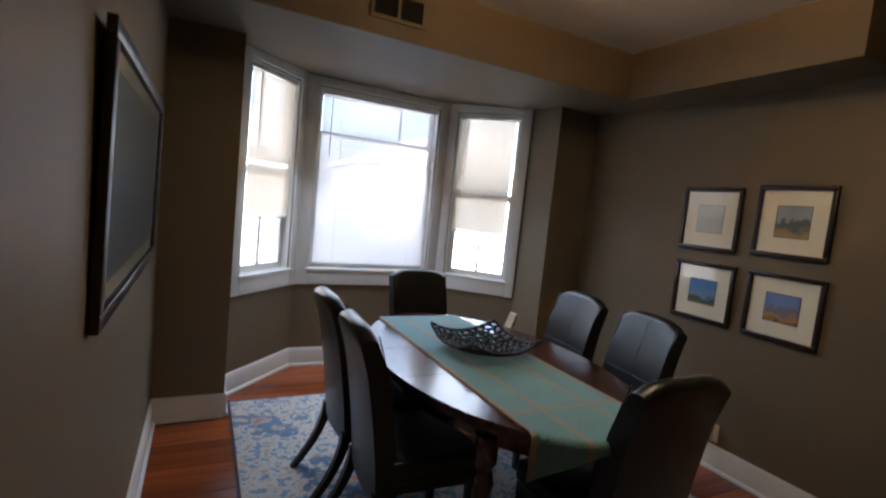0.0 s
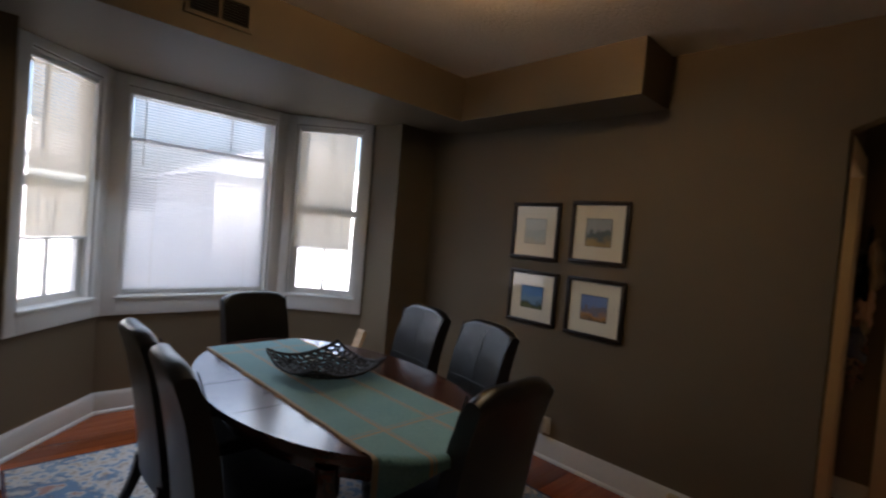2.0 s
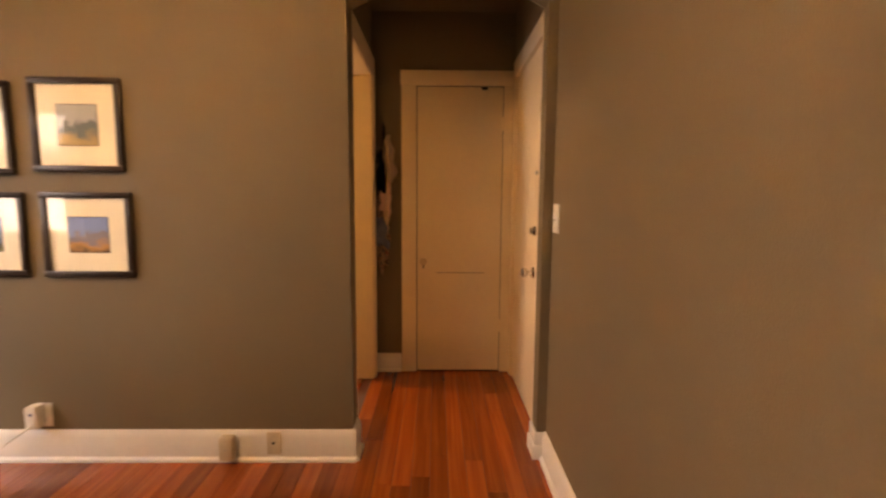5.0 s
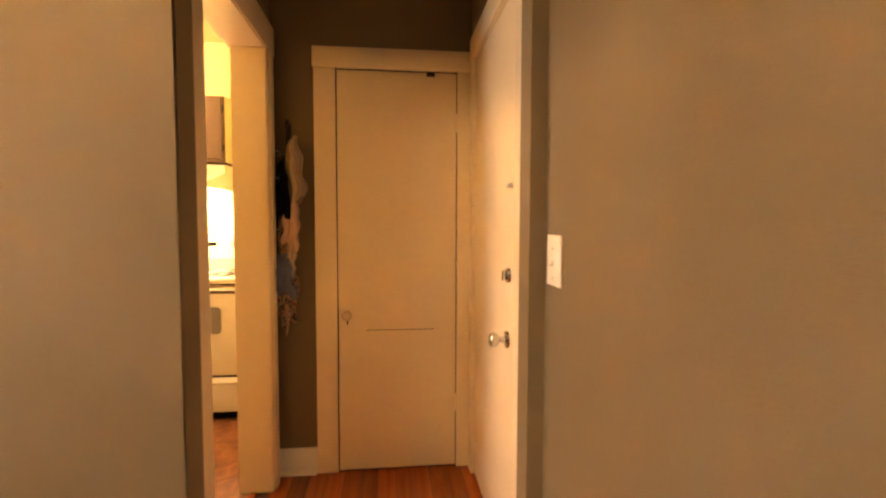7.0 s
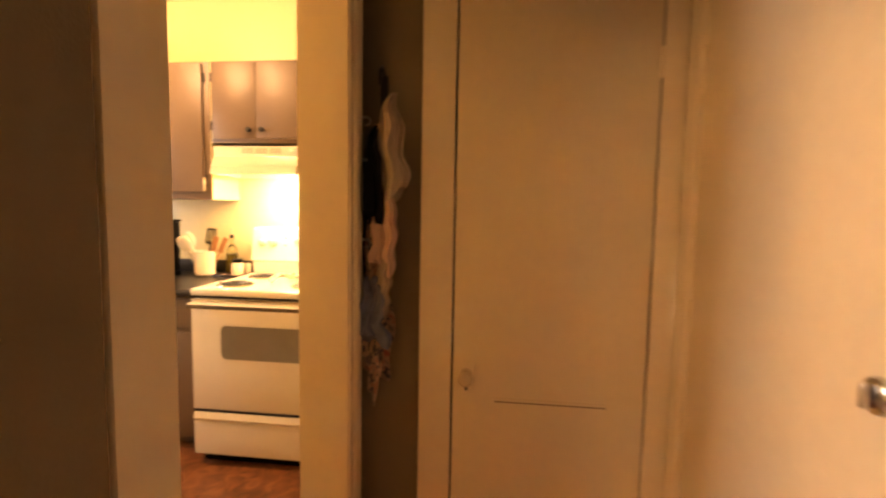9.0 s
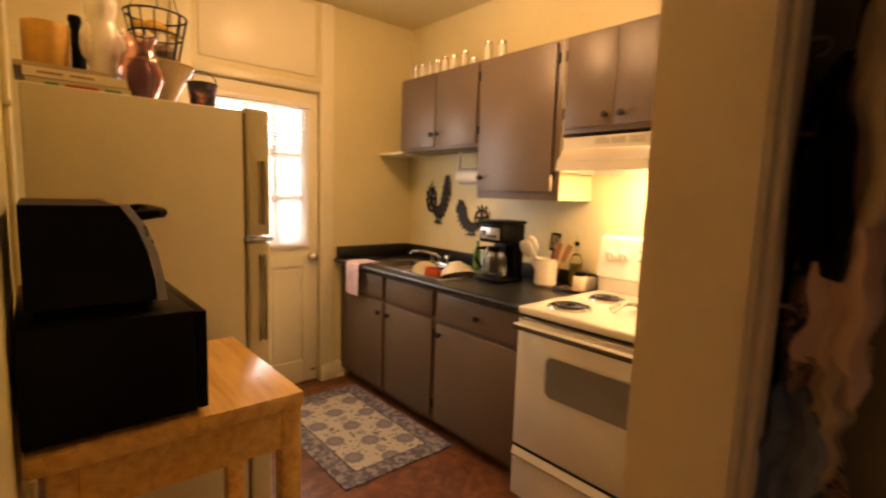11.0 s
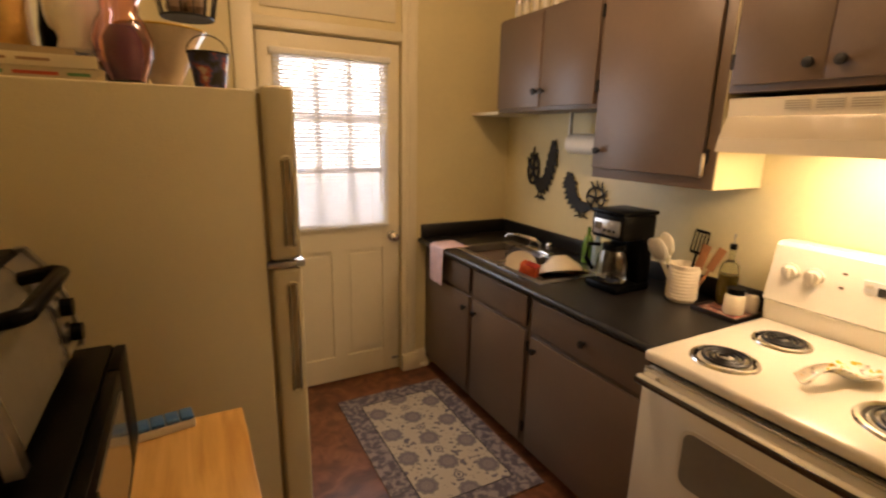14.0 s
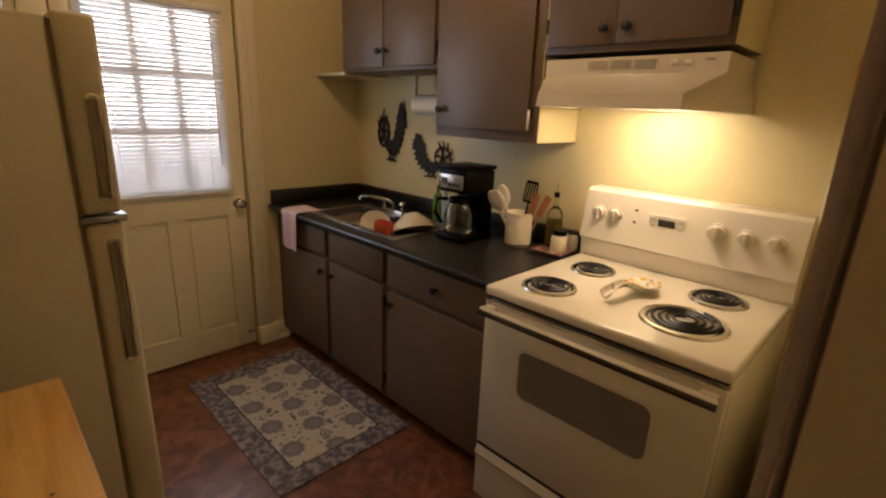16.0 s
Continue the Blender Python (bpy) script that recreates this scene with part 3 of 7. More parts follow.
for k in range(120):
    y = 2.72 - k * 0.0118
    for fb, x, dx in ((fr, RX0, -1), (fr2, RX1, 1)):
        box(fb, x, x + dx * random.uniform(0.006, 0.013), y, y + 0.004, 0.7645, 0.7668)
M_FRINGE = mat("ochre_fringe", (0.36, 0.22, 0.11), 0.9)
for fb in (fr, fr2):
    tagged(part("fringe", fb, M_FRINGE, run, "short ochre fringe", local=True), "short ochre fringe", kind="stuff")

# openwork dish: loops of dark metal joined into a square bowl with lifted corners
M_BRONZE = mat("dark_bronze", (0.014, 0.010, 0.008), 0.55, 0.0, spec=0.22, var=0.4, scale=18, bump=0.15)
bm = bmesh.new()
rnd = random.Random(11)
HALF = 0.212


def on_dish(u, v):
    return (HALF * u * (1 - 0.07 * v * v), HALF * v * (1 - 0.07 * u * u), 0.010 + 0.036 * (u * u + v * v) ** 1.15 + 0.006 * (u * v) ** 2)


N_ = 10
for j in range(N_):
    for i in range(N_):
        u0 = -1 + (2 * i + 1) / N_ + rnd.uniform(-0.03, 0.03)
        v0 = -1 + (2 * j + 1) / N_ + rnd.uniform(-0.03, 0.03)
        ra, rb, turn = rnd.uniform(0.110, 0.135), rnd.uniform(0.066, 0.092), rnd.uniform(0, math.pi)
        loop = []
        for k in range(10):
            a = 2 * math.pi * k / 10
            p, q = ra * math.cos(a), rb * math.sin(a) * (1 - 0.35 * math.cos(a))
            u = max(-1, min(1, u0 + p * math.cos(turn) - q * math.sin(turn)))
            v = max(-1, min(1, v0 + p * math.sin(turn) + q * math.cos(turn)))
            x, y, z = on_dish(u, v)
            loop.append((x, y, z + rnd.uniform(-0.002, 0.002)))
        tube(loop, rnd.uniform(0.0060, 0.0080), 5, bm, closed=True)
side = [-1 + 2 * k / 9 for k in range(9)]
rim = [on_dish(u, -1) for u in side] + [on_dish(1, v) for v in side] + [on_dish(-u, 1) for u in side] + [on_dish(-1, -v) for v in side]
tube(rim, 0.0065, 6, bm, closed=True)
dish = tagged(part("openwork_dish", bm, M_BRONZE, smooth=True), "dark bronze openwork dish with lifted corners", "decorative dish")
dish.matrix_basis = pose(3.375, 2.055, 0.772, 0, 0, 3)


# upholstered chair, facing +y
def chair_parts():
    ch = thing("dining_chair", (0, 0, 0), "black leather high-back dining chair with dark wood legs", "chair", "chairs round the table")
    W, n = 0.200, 16
    back_line, front_line = [], []
    for k in range(n + 1):
        f = k / n
        z = 0.30 + 0.665 * f
        y = -0.205 - 0.110 * f ** 2.0
        back_line.append((y - 0.012 * math.sin(f * math.pi), z))
        front_line.append((y + 0.082 - 0.012 * f, z))
    rim = [(back_line[-1][0] + 0.070 * (0.5 - 0.5 * math.cos(t)), back_line[-1][1] + 0.030 * math.sin(t)) for t in (math.pi * q / 8 for q in range(1, 8))]
    prof = back_line + rim + list(reversed(front_line))
    bm, rings, m_ = bmesh.new(), [], 10
    for q in range(m_ + 1):
        x = -W + 2 * W * q / m_
        u = abs(x / W)
        rings.append([bm.verts.new((x * (1 + 0.03 * (z - 0.6)), y + 0.016 * u * u, z - 0.045 * u ** 4 * max(0, (z - 0.8) / 0.2))) for y, z in prof])
    for a, c in zip(rings, rings[1:]):
        for k in range(len(prof)):
            k2 = (k + 1) % len(prof)
            bm.faces.new((a[k], a[k2], c[k2], c[k]))
    bm.faces.new(rings[0]), bm.faces.new(rings[-1])
    back = part("backrest", bm, M_LEATHER, ch, local=True, bevel=0.007)
    up = list(reversed(front_line))
    part("seam", tube([(0.0, y + 0.0002, z) for y, z in up[:11]], 0.0016, 6), M_LEATHER, back, "stitched centre seam", local=True)
    cross = front_line[9]
    part("seam", tube([(W * u, cross[0] + 0.016 * u * u + 0.0004, cross[1]) for u in (-0.94, -0.6, -0.3, 0, 0.3, 0.6, 0.94)], 0.0018, 6), M_LEATHER, back, "stitched cross seam", local=True)
    for sx in (-1, 1):
        part("piping", tube([(sx * (W - 0.004) * (1 + 0.03 * (z - 0.6)), y + 0.012, z) for y, z in front_line], 0.0032, 6), M_LEATHER, back, local=True)
    seat = bmesh.new()
    box(seat, -0.218, 0.218, -0.15, 0.255, 0.385, 0.478, 0.024, 3)
    part("seat", seat, M_LEATHER, ch, local=True)
    part("seat_rail", bx(-0.208, 0.208, -0.19, 0.243, 0.345, 0.386, bevel=0.004), M_LEATHER, ch, local=True)
    for sx in (-1, 1):
        part("leg", prism([(0.200, 0.0), (0.225, 0.0), (0.240, 0.346), (0.197, 0.346)], "x", sx * 0.188 - 0.019, sx * 0.188 + 0.019), M_BLACKWOOD, ch, local=True, bevel=0.003)
        o, i_ = [], []
        for k in range(9):
            f = k / 8
            y = -0.185 - 0.150 * (1 - f) ** 1.8
            o.append((y - 0.018, 0.346 * f)), i_.append((y + 0.012 + 0.016 * f, 0.346 * f))
        part("leg", prism(o + list(reversed(i_)), "x", sx * 0.186 - 0.018, sx * 0.186 + 0.018), M_BLACKWOOD, ch, local=True, bevel=0.003)
    return ch


chair = chair_parts()
CH = [(4.00, 2.36, 85), (3.985, 1.835, 81), (2.935, 2.38, -90), (2.93, 1.87, -93), (3.47, 2.86, 180), (3.49, 1.32, 0)]
chair.matrix_basis = pose(CH[0][0], CH[0][1], 0.011, 0, 0, CH[0][2])
for x, y, a in CH[1:]:
    copy_thing(chair, pose(x, y, 0.011, 0, 0, a))

# area rug: faded floral field inside a border
M_RUG = bpy.data.materials.new("faded_floral_rug")
nt, b = nodes_of(M_RUG)
tc = nt.nodes.new("ShaderNodeTexCoord")
vo = nt.nodes.new("ShaderNodeTexVoronoi"); vo.inputs["Scale"].default_value = 3.4
n1 = nt.nodes.new("ShaderNodeTexNoise"); n1.inputs["Scale"].default_value, n1.inputs["Detail"].default_value = 9, 8
n2 = nt.nodes.new("ShaderNodeTexNoise"); n2.inputs["Scale"].default_value, n2.inputs["Detail"].default_value = 24, 7
n3 = nt.nodes.new("ShaderNodeTexNoise"); n3.inputs["Scale"].default_value = 2.6
for q in (n1, n2, n3):
    nt.links.new(tc.outputs["Object"], q.inputs["Vector"])
wrp = nt.nodes.new("ShaderNodeMixRGB"); wrp.inputs[0].default_value = 0.42
nt.links.new(tc.outputs["Object"], wrp.inputs[1]), nt.links.new(n1.outputs["Color"], wrp.inputs[2]), nt.links.new(wrp.outputs[0], vo.inputs["Vector"])


def rug_ramp(fac, stops):
    c = nt.nodes.new("ShaderNodeValToRGB")
    while len(c.color_ramp.elements) < len(stops):
        c.color_ramp.elements.new(0.5)
    for e, (p, col) in zip(c.color_ramp.elements, stops):
        e.position, e.color = p, (*col, 1)
    nt.links.new(fac, c.inputs[0])
    return c.outputs[0]


CREAM, BLUE, NAVY, RUST, TAN = (0.62, 0.57, 0.52), (0.14, 0.25, 0.42), (0.10, 0.15, 0.25), (0.50, 0.22, 0.16), (0.46, 0.37, 0.28)
base = rug_ramp(n2.outputs["Fac"], [(0.36, TAN), (0.43, CREAM), (0.53, (0.66, 0.62, 0.58)), (0.565, (0.40, 0.45, 0.50)), (0.59, BLUE), (0.66, (0.30, 0.38, 0.48))])
motif = rug_ramp(vo.outputs["Distance"], [(0.0, RUST), (0.13, (0.48, 0.28, 0.22)), (0.19, CREAM), (0.23, BLUE), (0.32, (0.16, 0.26, 0.40)), (0.36, NAVY), (0.40, (0.40, 0.40, 0.42))])
mk = nt.nodes.new("ShaderNodeMath"); mk.operation = "GREATER_THAN"; mk.inputs[1].default_value = 0.50
nt.links.new(n3.outputs["Fac"], mk.inputs[0])
near = nt.nodes.new("ShaderNodeMath"); near.operation = "LESS_THAN"; near.inputs[1].default_value = 0.41
nt.links.new(vo.outputs["Distance"], near.inputs[0])
both = nt.nodes.new("ShaderNodeMath"); both.operation = "MULTIPLY"
nt.links.new(mk.outputs[0], both.inputs[0]), nt.links.new(near.outputs[0], both.inputs[1])
mixr = nt.nodes.new("ShaderNodeMixRGB")
nt.links.new(both.outputs[0], mixr.inputs[0]), nt.links.new(base, mixr.inputs[1]), nt.links.new(motif, mixr.inputs[2])
nt.links.new(mixr.outputs[0], b.inputs["Base Color"])
b.inputs["Roughness"].default_value, b.inputs["Sheen Weight"].default_value = 0.95, 0.15
pile = nt.nodes.new("ShaderNodeTexNoise"); pile.inputs["Scale"].default_value = 500
nt.links.new(tc.outputs["Object"], pile.inputs["Vector"])
bp = nt.nodes.new("ShaderNodeBump"); bp.inputs["Strength"].default_value, bp.inputs["Distance"].default_value = 0.6, 0.004
nt.links.new(pile.outputs["Fac"], bp.inputs["Height"]), nt.links.new(bp.outputs[0], b.inputs["Normal"])
rug = thing("area_rug", (3.46, 1.96, 0), "faded cream, blue and rust floral area rug", "rug")
part("field", bx(2.33, 4.60, 0.45, 3.47, 0.0005, 0.010, bevel=0.002), M_RUG, rug)
part("binding", tube([(2.32, 0.44, 0.005), (4.61, 0.44, 0.005), (4.61, 3.48, 0.005), (2.32, 3.48, 0.005)], 0.005, 6, closed=True), mat("navy_binding", (0.07, 0.09, 0.14), 0.9), rug)


# framed pictures
def print_mat(name, sky, far, ground, spot):
    m = bpy.data.materials.new(name)
    nt, b = nodes_of(m)
    tc, sp = nt.nodes.new("ShaderNodeTexCoord"), nt.nodes.new("ShaderNodeSeparateXYZ")
    nz = nt.nodes.new("ShaderNodeTexNoise"); nz.inputs["Scale"].default_value, nz.inputs["Detail"].default_value = 3.5, 8
    nt.links.new(tc.outputs["Generated"], sp.inputs[0]), nt.links.new(tc.outputs["Generated"], nz.inputs["Vector"])
    ad = nt.nodes.new("ShaderNodeMath"); ad.operation = "MULTIPLY_ADD"; ad.inputs[1].default_value = 0.7
    nt.links.new(nz.outputs["Fac"], ad.inputs[0]), nt.links.new(sp.outputs["Z"], ad.inputs[2])
    c = nt.nodes.new("ShaderNodeValToRGB")
    st = [(0.30, ground), (0.52, spot), (0.70, far), (0.86, far), (0.95, sky), (1.0, sky)]
    while len(c.color_ramp.elements) < len(st):
        c.color_ramp.elements.new(0.5)
    for e, (p, col) in zip(c.color_ramp.elements, st):
        e.position, e.color = p, (*col, 1)
    nt.links.new(ad.outputs[0], c.inputs[0]), nt.links.new(c.outputs[0], b.inputs["Base Color"])
    b.inputs["Roughness"].default_value = 0.6
    return m


M_FRAME = mat("dark_walnut_frame", (0.022, 0.012, 0.008), 0.35, var=0.3, scale=10, bump=0.04)
M_MAT = mat("ivory_mat_board", (0.72, 0.66, 0.54), 0.85, var=0.03, scale=8, bump=0.05, bscale=300)
M_PICGLASS = glass("picture_glass", ior=1.35)


def framed(label, group, face_x, sgn, y0, y1, z0, z1, border, matw, pm, thick=0.026):
    """A framed print on a wall of constant x; sgn is the side it looks to."""
    X = lambda d: face_x + sgn * d
    t = thing("picture_frame", (face_x, (y0 + y1) / 2, z0), label, "picture", group)
    xa, xb = sorted((X(0.003), X(thick)))
    for nm, a in (("frame_top", (y0, y1, z1 - border, z1)), ("frame_bottom", (y0, y1, z0, z0 + border)),
                  ("frame_side", (y0, y0 + border, z0 + border, z1 - border)), ("frame_side", (y1 - border, y1, z0 + border, z1 - border))):
        part(nm, bx(xa, xb, *a, bevel=0.004), M_FRAME, t)
    xa, xb = sorted((X(0.004), X(0.010)))
    i0, i1, k0, k1 = y0 + border, y1 - border, z0 + border, z1 - border
    part("mat_board", bx(xa, xb, i0, i1, k0, k1), M_MAT, t)
    my, mz = matw
    xa, xb = sorted((X(0.0104), X(0.0112)))
    part("print_border", bx(xa, xb, i0 + my - 0.003, i1 - my + 0.003, k0 + mz - 0.003, k1 - mz + 0.003), M_FRAME, t, "thin dark line round the print")
    xa, xb = sorted((X(0.0114), X(0.0122)))
    part("print", bx(xa, xb, i0 + my, i1 - my, k0 + mz, k1 - mz), pm, t)
    xa, xb = sorted((X(0.016), X(0.0175)))
    g = part("glass", bx(xa, xb, i0, i1, k0, k1), M_PICGLASS, t)
    g.visible_shadow = False
    return t


G4 = "four framed landscape prints"
framed("square framed misty lake print on the wall", G4, XE, -1, 1.89, 2.285, 1.350, 1.755, 0.026, (0.086, 0.090), print_mat("misty_print", (0.50, 0.52, 0.50), (0.38, 0.42, 0.42), (0.44, 0.40, 0.30), (0.42, 0.44, 0.40)))
framed("square framed hillside print on the wall", G4, XE, -1, 1.405, 1.802, 1.365, 1.772, 0.026, (0.086, 0.090), print_mat("hill_print", (0.36, 0.38, 0.40), (0.10, 0.13, 0.14), (0.42, 0.30, 0.12), (0.34, 0.25, 0.12)))
framed("square framed blue sky and tree print", G4, XE, -1, 1.867, 2.272, 0.892, 1.272, 0.026, (0.086, 0.087), print_mat("tree_print", (0.10, 0.24, 0.55), (0.16, 0.28, 0.46), (0.20, 0.20, 0.07), (0.05, 0.07, 0.04)))
framed("square framed autumn mountain print", G4, XE, -1, 1.388, 1.79, 0.890, 1.274, 0.026, (0.086, 0.087), print_mat("autumn_print", (0.16, 0.24, 0.50), (0.20, 0.18, 0.22), (0.07, 0.05, 0.03), (0.48, 0.22, 0.06)))
big = framed("large dark framed blue seascape print", "", XW, 1, 1.375, 2.71, 1.095, 1.80, 0.045, (0.06, 0.05), print_mat("blue_print", (0.16, 0.24, 0.30), (0.10, 0.18, 0.25), (0.05, 0.11, 0.17), (0.08, 0.15, 0.22)))
big.matrix_basis = big.matrix_basis @ Matrix.Rotation(radians(1.2), 4, "Y")

# return air grille on the soffit
v = thing("ceiling_vent", (2.95, 2.58, 2.40), "brown painted return air grille on the soffit", "vent")
part("backing", bx(2.83, 3.10, 2.572, 2.579, 2.405, 2.525), M_DARK, v)
bm = bmesh.new()
box(bm, 2.81, 3.12, 2.566, 2.580, 2.520, 2.540), box(bm, 2.81, 3.12, 2.566, 2.580, 2.390, 2.410)
box(bm, 2.81, 2.83, 2.566, 2.580, 2.41, 2.52), box(bm, 3.10, 3.12, 2.566, 2.580, 2.41, 2.52), box(bm, 2.957, 2.973, 2.566, 2.580, 2.41, 2.52)
part("frame", bm, M_WALL, v)
for k in range(8):
    z = 2.416 + k * 0.0135
    for a, c in ((2.831, 2.956), (2.974, 3.099)):
        part("slat", prism([(2.578, z + 0.006), (2.577, z + 0.007), (2.5685, z), (2.5695, z - 0.001)], "x", a, c), M_BLACKWOOD, v)

# flush ceiling light
cl = thing("ceiling_light", (3.48, 1.36, CEIL), "lit flush ceiling light with a white glass dish", "ceiling light")
part("pan", cy((3.48, 1.36, CEIL - 0.008), 0.06, 0.014), M_WHITE, cl, smooth=True)
for a in (0.4, 2.5, 4.6):
    part("hanger", tube([(3.48 + 0.05 * math.cos(a), 1.36 + 0.05 * math.sin(a), CEIL - 0.012), (3.48 + 0.185 * math.cos(a), 1.36 + 0.185 * math.sin(a), CEIL - 0.092)], 0.0025, 6), M_STEEL, cl)
part("glass_dish", lathe([(0.0, -0.125), (0.07, -0.122), (0.13, -0.113), (0.175, -0.100), (0.20, -0.086), (0.197, -0.083), (0.17, -0.097), (0.12, -0.110), (0.0, -0.120)], (3.48, 1.36, CEIL), 32), glow("lit_glass", (1.0, 0.80, 0.50), DISH), cl)
part("finial", lathe([(0.0, -0.136), (0.008, -0.132), (0.006, -0.122)], (3.48, 1.36, CEIL), 12), M_CHROME, cl)


# plates and outlets on the picture wall
def outlet(face_x, y, z, h=0.115, w=0.072, mt=None, label="white duplex outlet plate on the wall"):
    t = thing("wall_outlet", (face_x, y, z), label, "outlet")
    part("plate", bx(face_x - 0.007, face_x - 0.001, y - w / 2, y + w / 2, z, z + h, bevel=0.002), mt or M_WHITE, t)
    for zz in (z + h * 0.28, z + h * 0.72):
        part("socket", bx(face_x - 0.0085, face_x - 0.006, y - 0.015, y + 0.015, zz - 0.012, zz + 0.012, bevel=0.001), mt or M_WHITE, t)
        for dy in (-0.006, 0.006):
            part("slot", bx(face_x - 0.0090, face_x - 0.0083, y + dy - 0.001, y + dy + 0.001, zz - 0.004, zz + 0.006), M_DARK, t)
    return t


outlet(XE, 1.865, 0.168)
ad_ = thing("power_adapter", (4.99, 1.885, 0.19), "white plug-in adapter with a cable", "adapter")
part("body", bx(4.965, 5.020, 1.855, 1.91, 0.178, 0.285, bevel=0.006), M_WHITE, ad_)
part("indicator", bx(4.9635, 4.9655, 1.874, 1.888, 0.245, 0.257), mat("blue_light", (0.10, 0.12, 0.25), 0.3), ad_)
tagged(part("power_cable", tube([(4.965, 1.88, 0.20), (4.94, 1.92, 0.165), (4.955, 1.99, 0.12), (4.95, 2.06, 0.06), (4.90, 2.14, 0.012), (4.80, 2.26, 0.006), (4.74, 2.44, 0.006)], 0.0042, 8), M_WHITE),
       "thin white power cable trailing to the floor", "cable")
t = thing("phone_box", (4.99, 0.995, 0.03), "ivory surface phone box on the baseboard", "phone box")
part("body", bx(4.965, 5.012, 0.962, 1.028, 0.022, 0.140, bevel=0.010, seg=2), mat("ivory_plastic", (0.60, 0.52, 0.38), 0.4), t)
part("screw", cy((4.9645, 0.995, 0.08), 0.003, 0.002, "x", 10), M_STEEL, t)
t = thing("phone_jack", (5.005, 0.783, 0.04), "ivory phone jack plate on the baseboard", "phone jack")
part("plate", bx(5.004, 5.013, 0.750, 0.815, 0.036, 0.148, bevel=0.003), mat("ivory_plate", (0.62, 0.55, 0.42), 0.4), t)
part("port", bx(5.0025, 5.0045, 0.776, 0.790, 0.088, 0.100), M_DARK, t)
for zz in (0.055, 0.128):
    part("screw", cy((5.0035, 0.783, zz), 0.0025, 0.002, "x", 8), M_STEEL, t)
t = thing("light_switch", (4.94, YS, 1.10), "white toggle light switch plate", "light switch")
part("plate", bx(4.903, 4.998, YS + 0.001, YS + 0.007, 1.108, 1.236, bevel=0.002), M_WHITE, t)
part("toggle", bx(4.946, 4.958, YS + 0.006, YS + 0.018, 1.158, 1.178, bevel=0.002), M_WHITE, t)
for zz in (1.128, 1.202):
    part("screw", cy((4.952, YS + 0.0075, zz), 0.003, 0.002, "y", 10), M_STEEL, t)

# pale wooden step leaning in the bay
M_PINE = ramp_mat("pale_pine", [(0.3, (0.42, 0.30, 0.19)), (0.7, (0.58, 0.45, 0.31))], (3, 3, 30), 3, 5, rough=0.5, bump=0.03)
t = thing("folding_stool", (4.38, 3.36, 0), "small pale wooden folding stool beside the pier", "stool")
part("slanted_board", prism([(4.26, 0.012), (4.285, 0.008), (4.515, 0.60), (4.50, 0.625), (4.485, 0.618)], "y", 3.31, 3.40), M_PINE, t)
part("back_leg", prism([(4.53, 0.008), (4.555, 0.008), (4.475, 0.50), (4.455, 0.49)], "y", 3.32, 3.39), M_PINE, t)
part("seat", bx(4.30, 4.47, 3.29, 3.42, 0.405, 0.424, bevel=0.004), M_PINE, t)

# ---- hall things ----
# closet door on the end wall: a flat panelled slab in its casing
bm = bmesh.new()
box(bm, HX - 0.022, HX, 0.155, 0.258, 0, 2.015, 0.003), box(bm, HX - 0.022, HX, -0.515, -0.445, 0, 2.015, 0.003)
box(bm, HX - 0.026, HX, -0.519, 0.264, 2.015, 2.115, 0.004)
structure("closet_casing", bm, M_CREAM, "cream painted casing round the closet door", "trim")
# near-black sheet behind the slab paints in the shade of its gap
structure("threshold_gap", bx(HX - 0.004, HX - 0.001, -0.445, 0.155, 0.0, 2.015), M_DARK, "near-black sheet for the shade in the gap round the closet door", "trim")
cd = thing("closet_door", (HX, -0.14, 0), "old cream painted closet door with recessed panel", "door")
bm = bx(HX - 0.016, HX - 0.004, -0.440, 0.149, 0.010, 2.008, bevel=0.003)
part("slab", bm, M_CREAM, cd)
part("panel_ledge", bx(HX - 0.020, HX - 0.0155, -0.328, 0.014, 0.728, 0.738, bevel=0.002), M_CREAM, cd, "ledge of the sunk panel")
# brown strip that paints in the shadow under the ledge
part("panel_shadow_line", bx(HX - 0.0172, HX - 0.0155, -0.328, 0.014, 0.7235, 0.728), mat("ledge_shade_brown", (0.20, 0.13, 0.08), 0.7), cd, "painted shadow line under the ledge")
part("knob_rose", lathe([(0.0, 0.0), (0.02, 0.0), (0.018, 0.006), (0.008, 0.008), (0.008, 0.030), (0.022, 0.036), (0.026, 0.050), (0.018, 0.062), (0.0, 0.064)], (0, 0, 0), 16), mat("old_white_knob", (0.62, 0.50, 0.36), 0.25), cd, "small white knob", local=True).matrix_basis = Matrix.Translation((HX - 0.016, 0.105, 0.81) ) @ Matrix.Rotation(radians(-90), 4, "Y")
bpy.data.objects["knob_rose"].matrix_parent_inverse = cd.matrix_basis.inverted()
part("lock_plate", bx(HX - 0.0182, HX - 0.0155, 0.082, 0.128, 0.735, 0.855, bevel=0.001), M_CREAM, cd, "painted over lock plate")
part("top_catch", bx(HX - 0.030, HX - 0.0155, -0.33, -0.29, 1.988, 2.004, bevel=0.002), M_IRON, cd, "dark metal catch at the top")
part("keyhole", bx(HX - 0.0190, HX - 0.0178, 0.101, 0.109, 0.757, 0.779), M_DARK, cd)
for z in (0.30, 1.72):
    h = part("hinge", bx(HX - 0.022, HX - 0.0155, -0.447, -0.432, z, z + 0.085, bevel=0.002), M_CREAM, cd, "painted over hinge")
    part("pin", cy((HX - 0.022, -0.440, z + 0.0425), 0.005, 0.09, seg=10), M_CREAM, h)

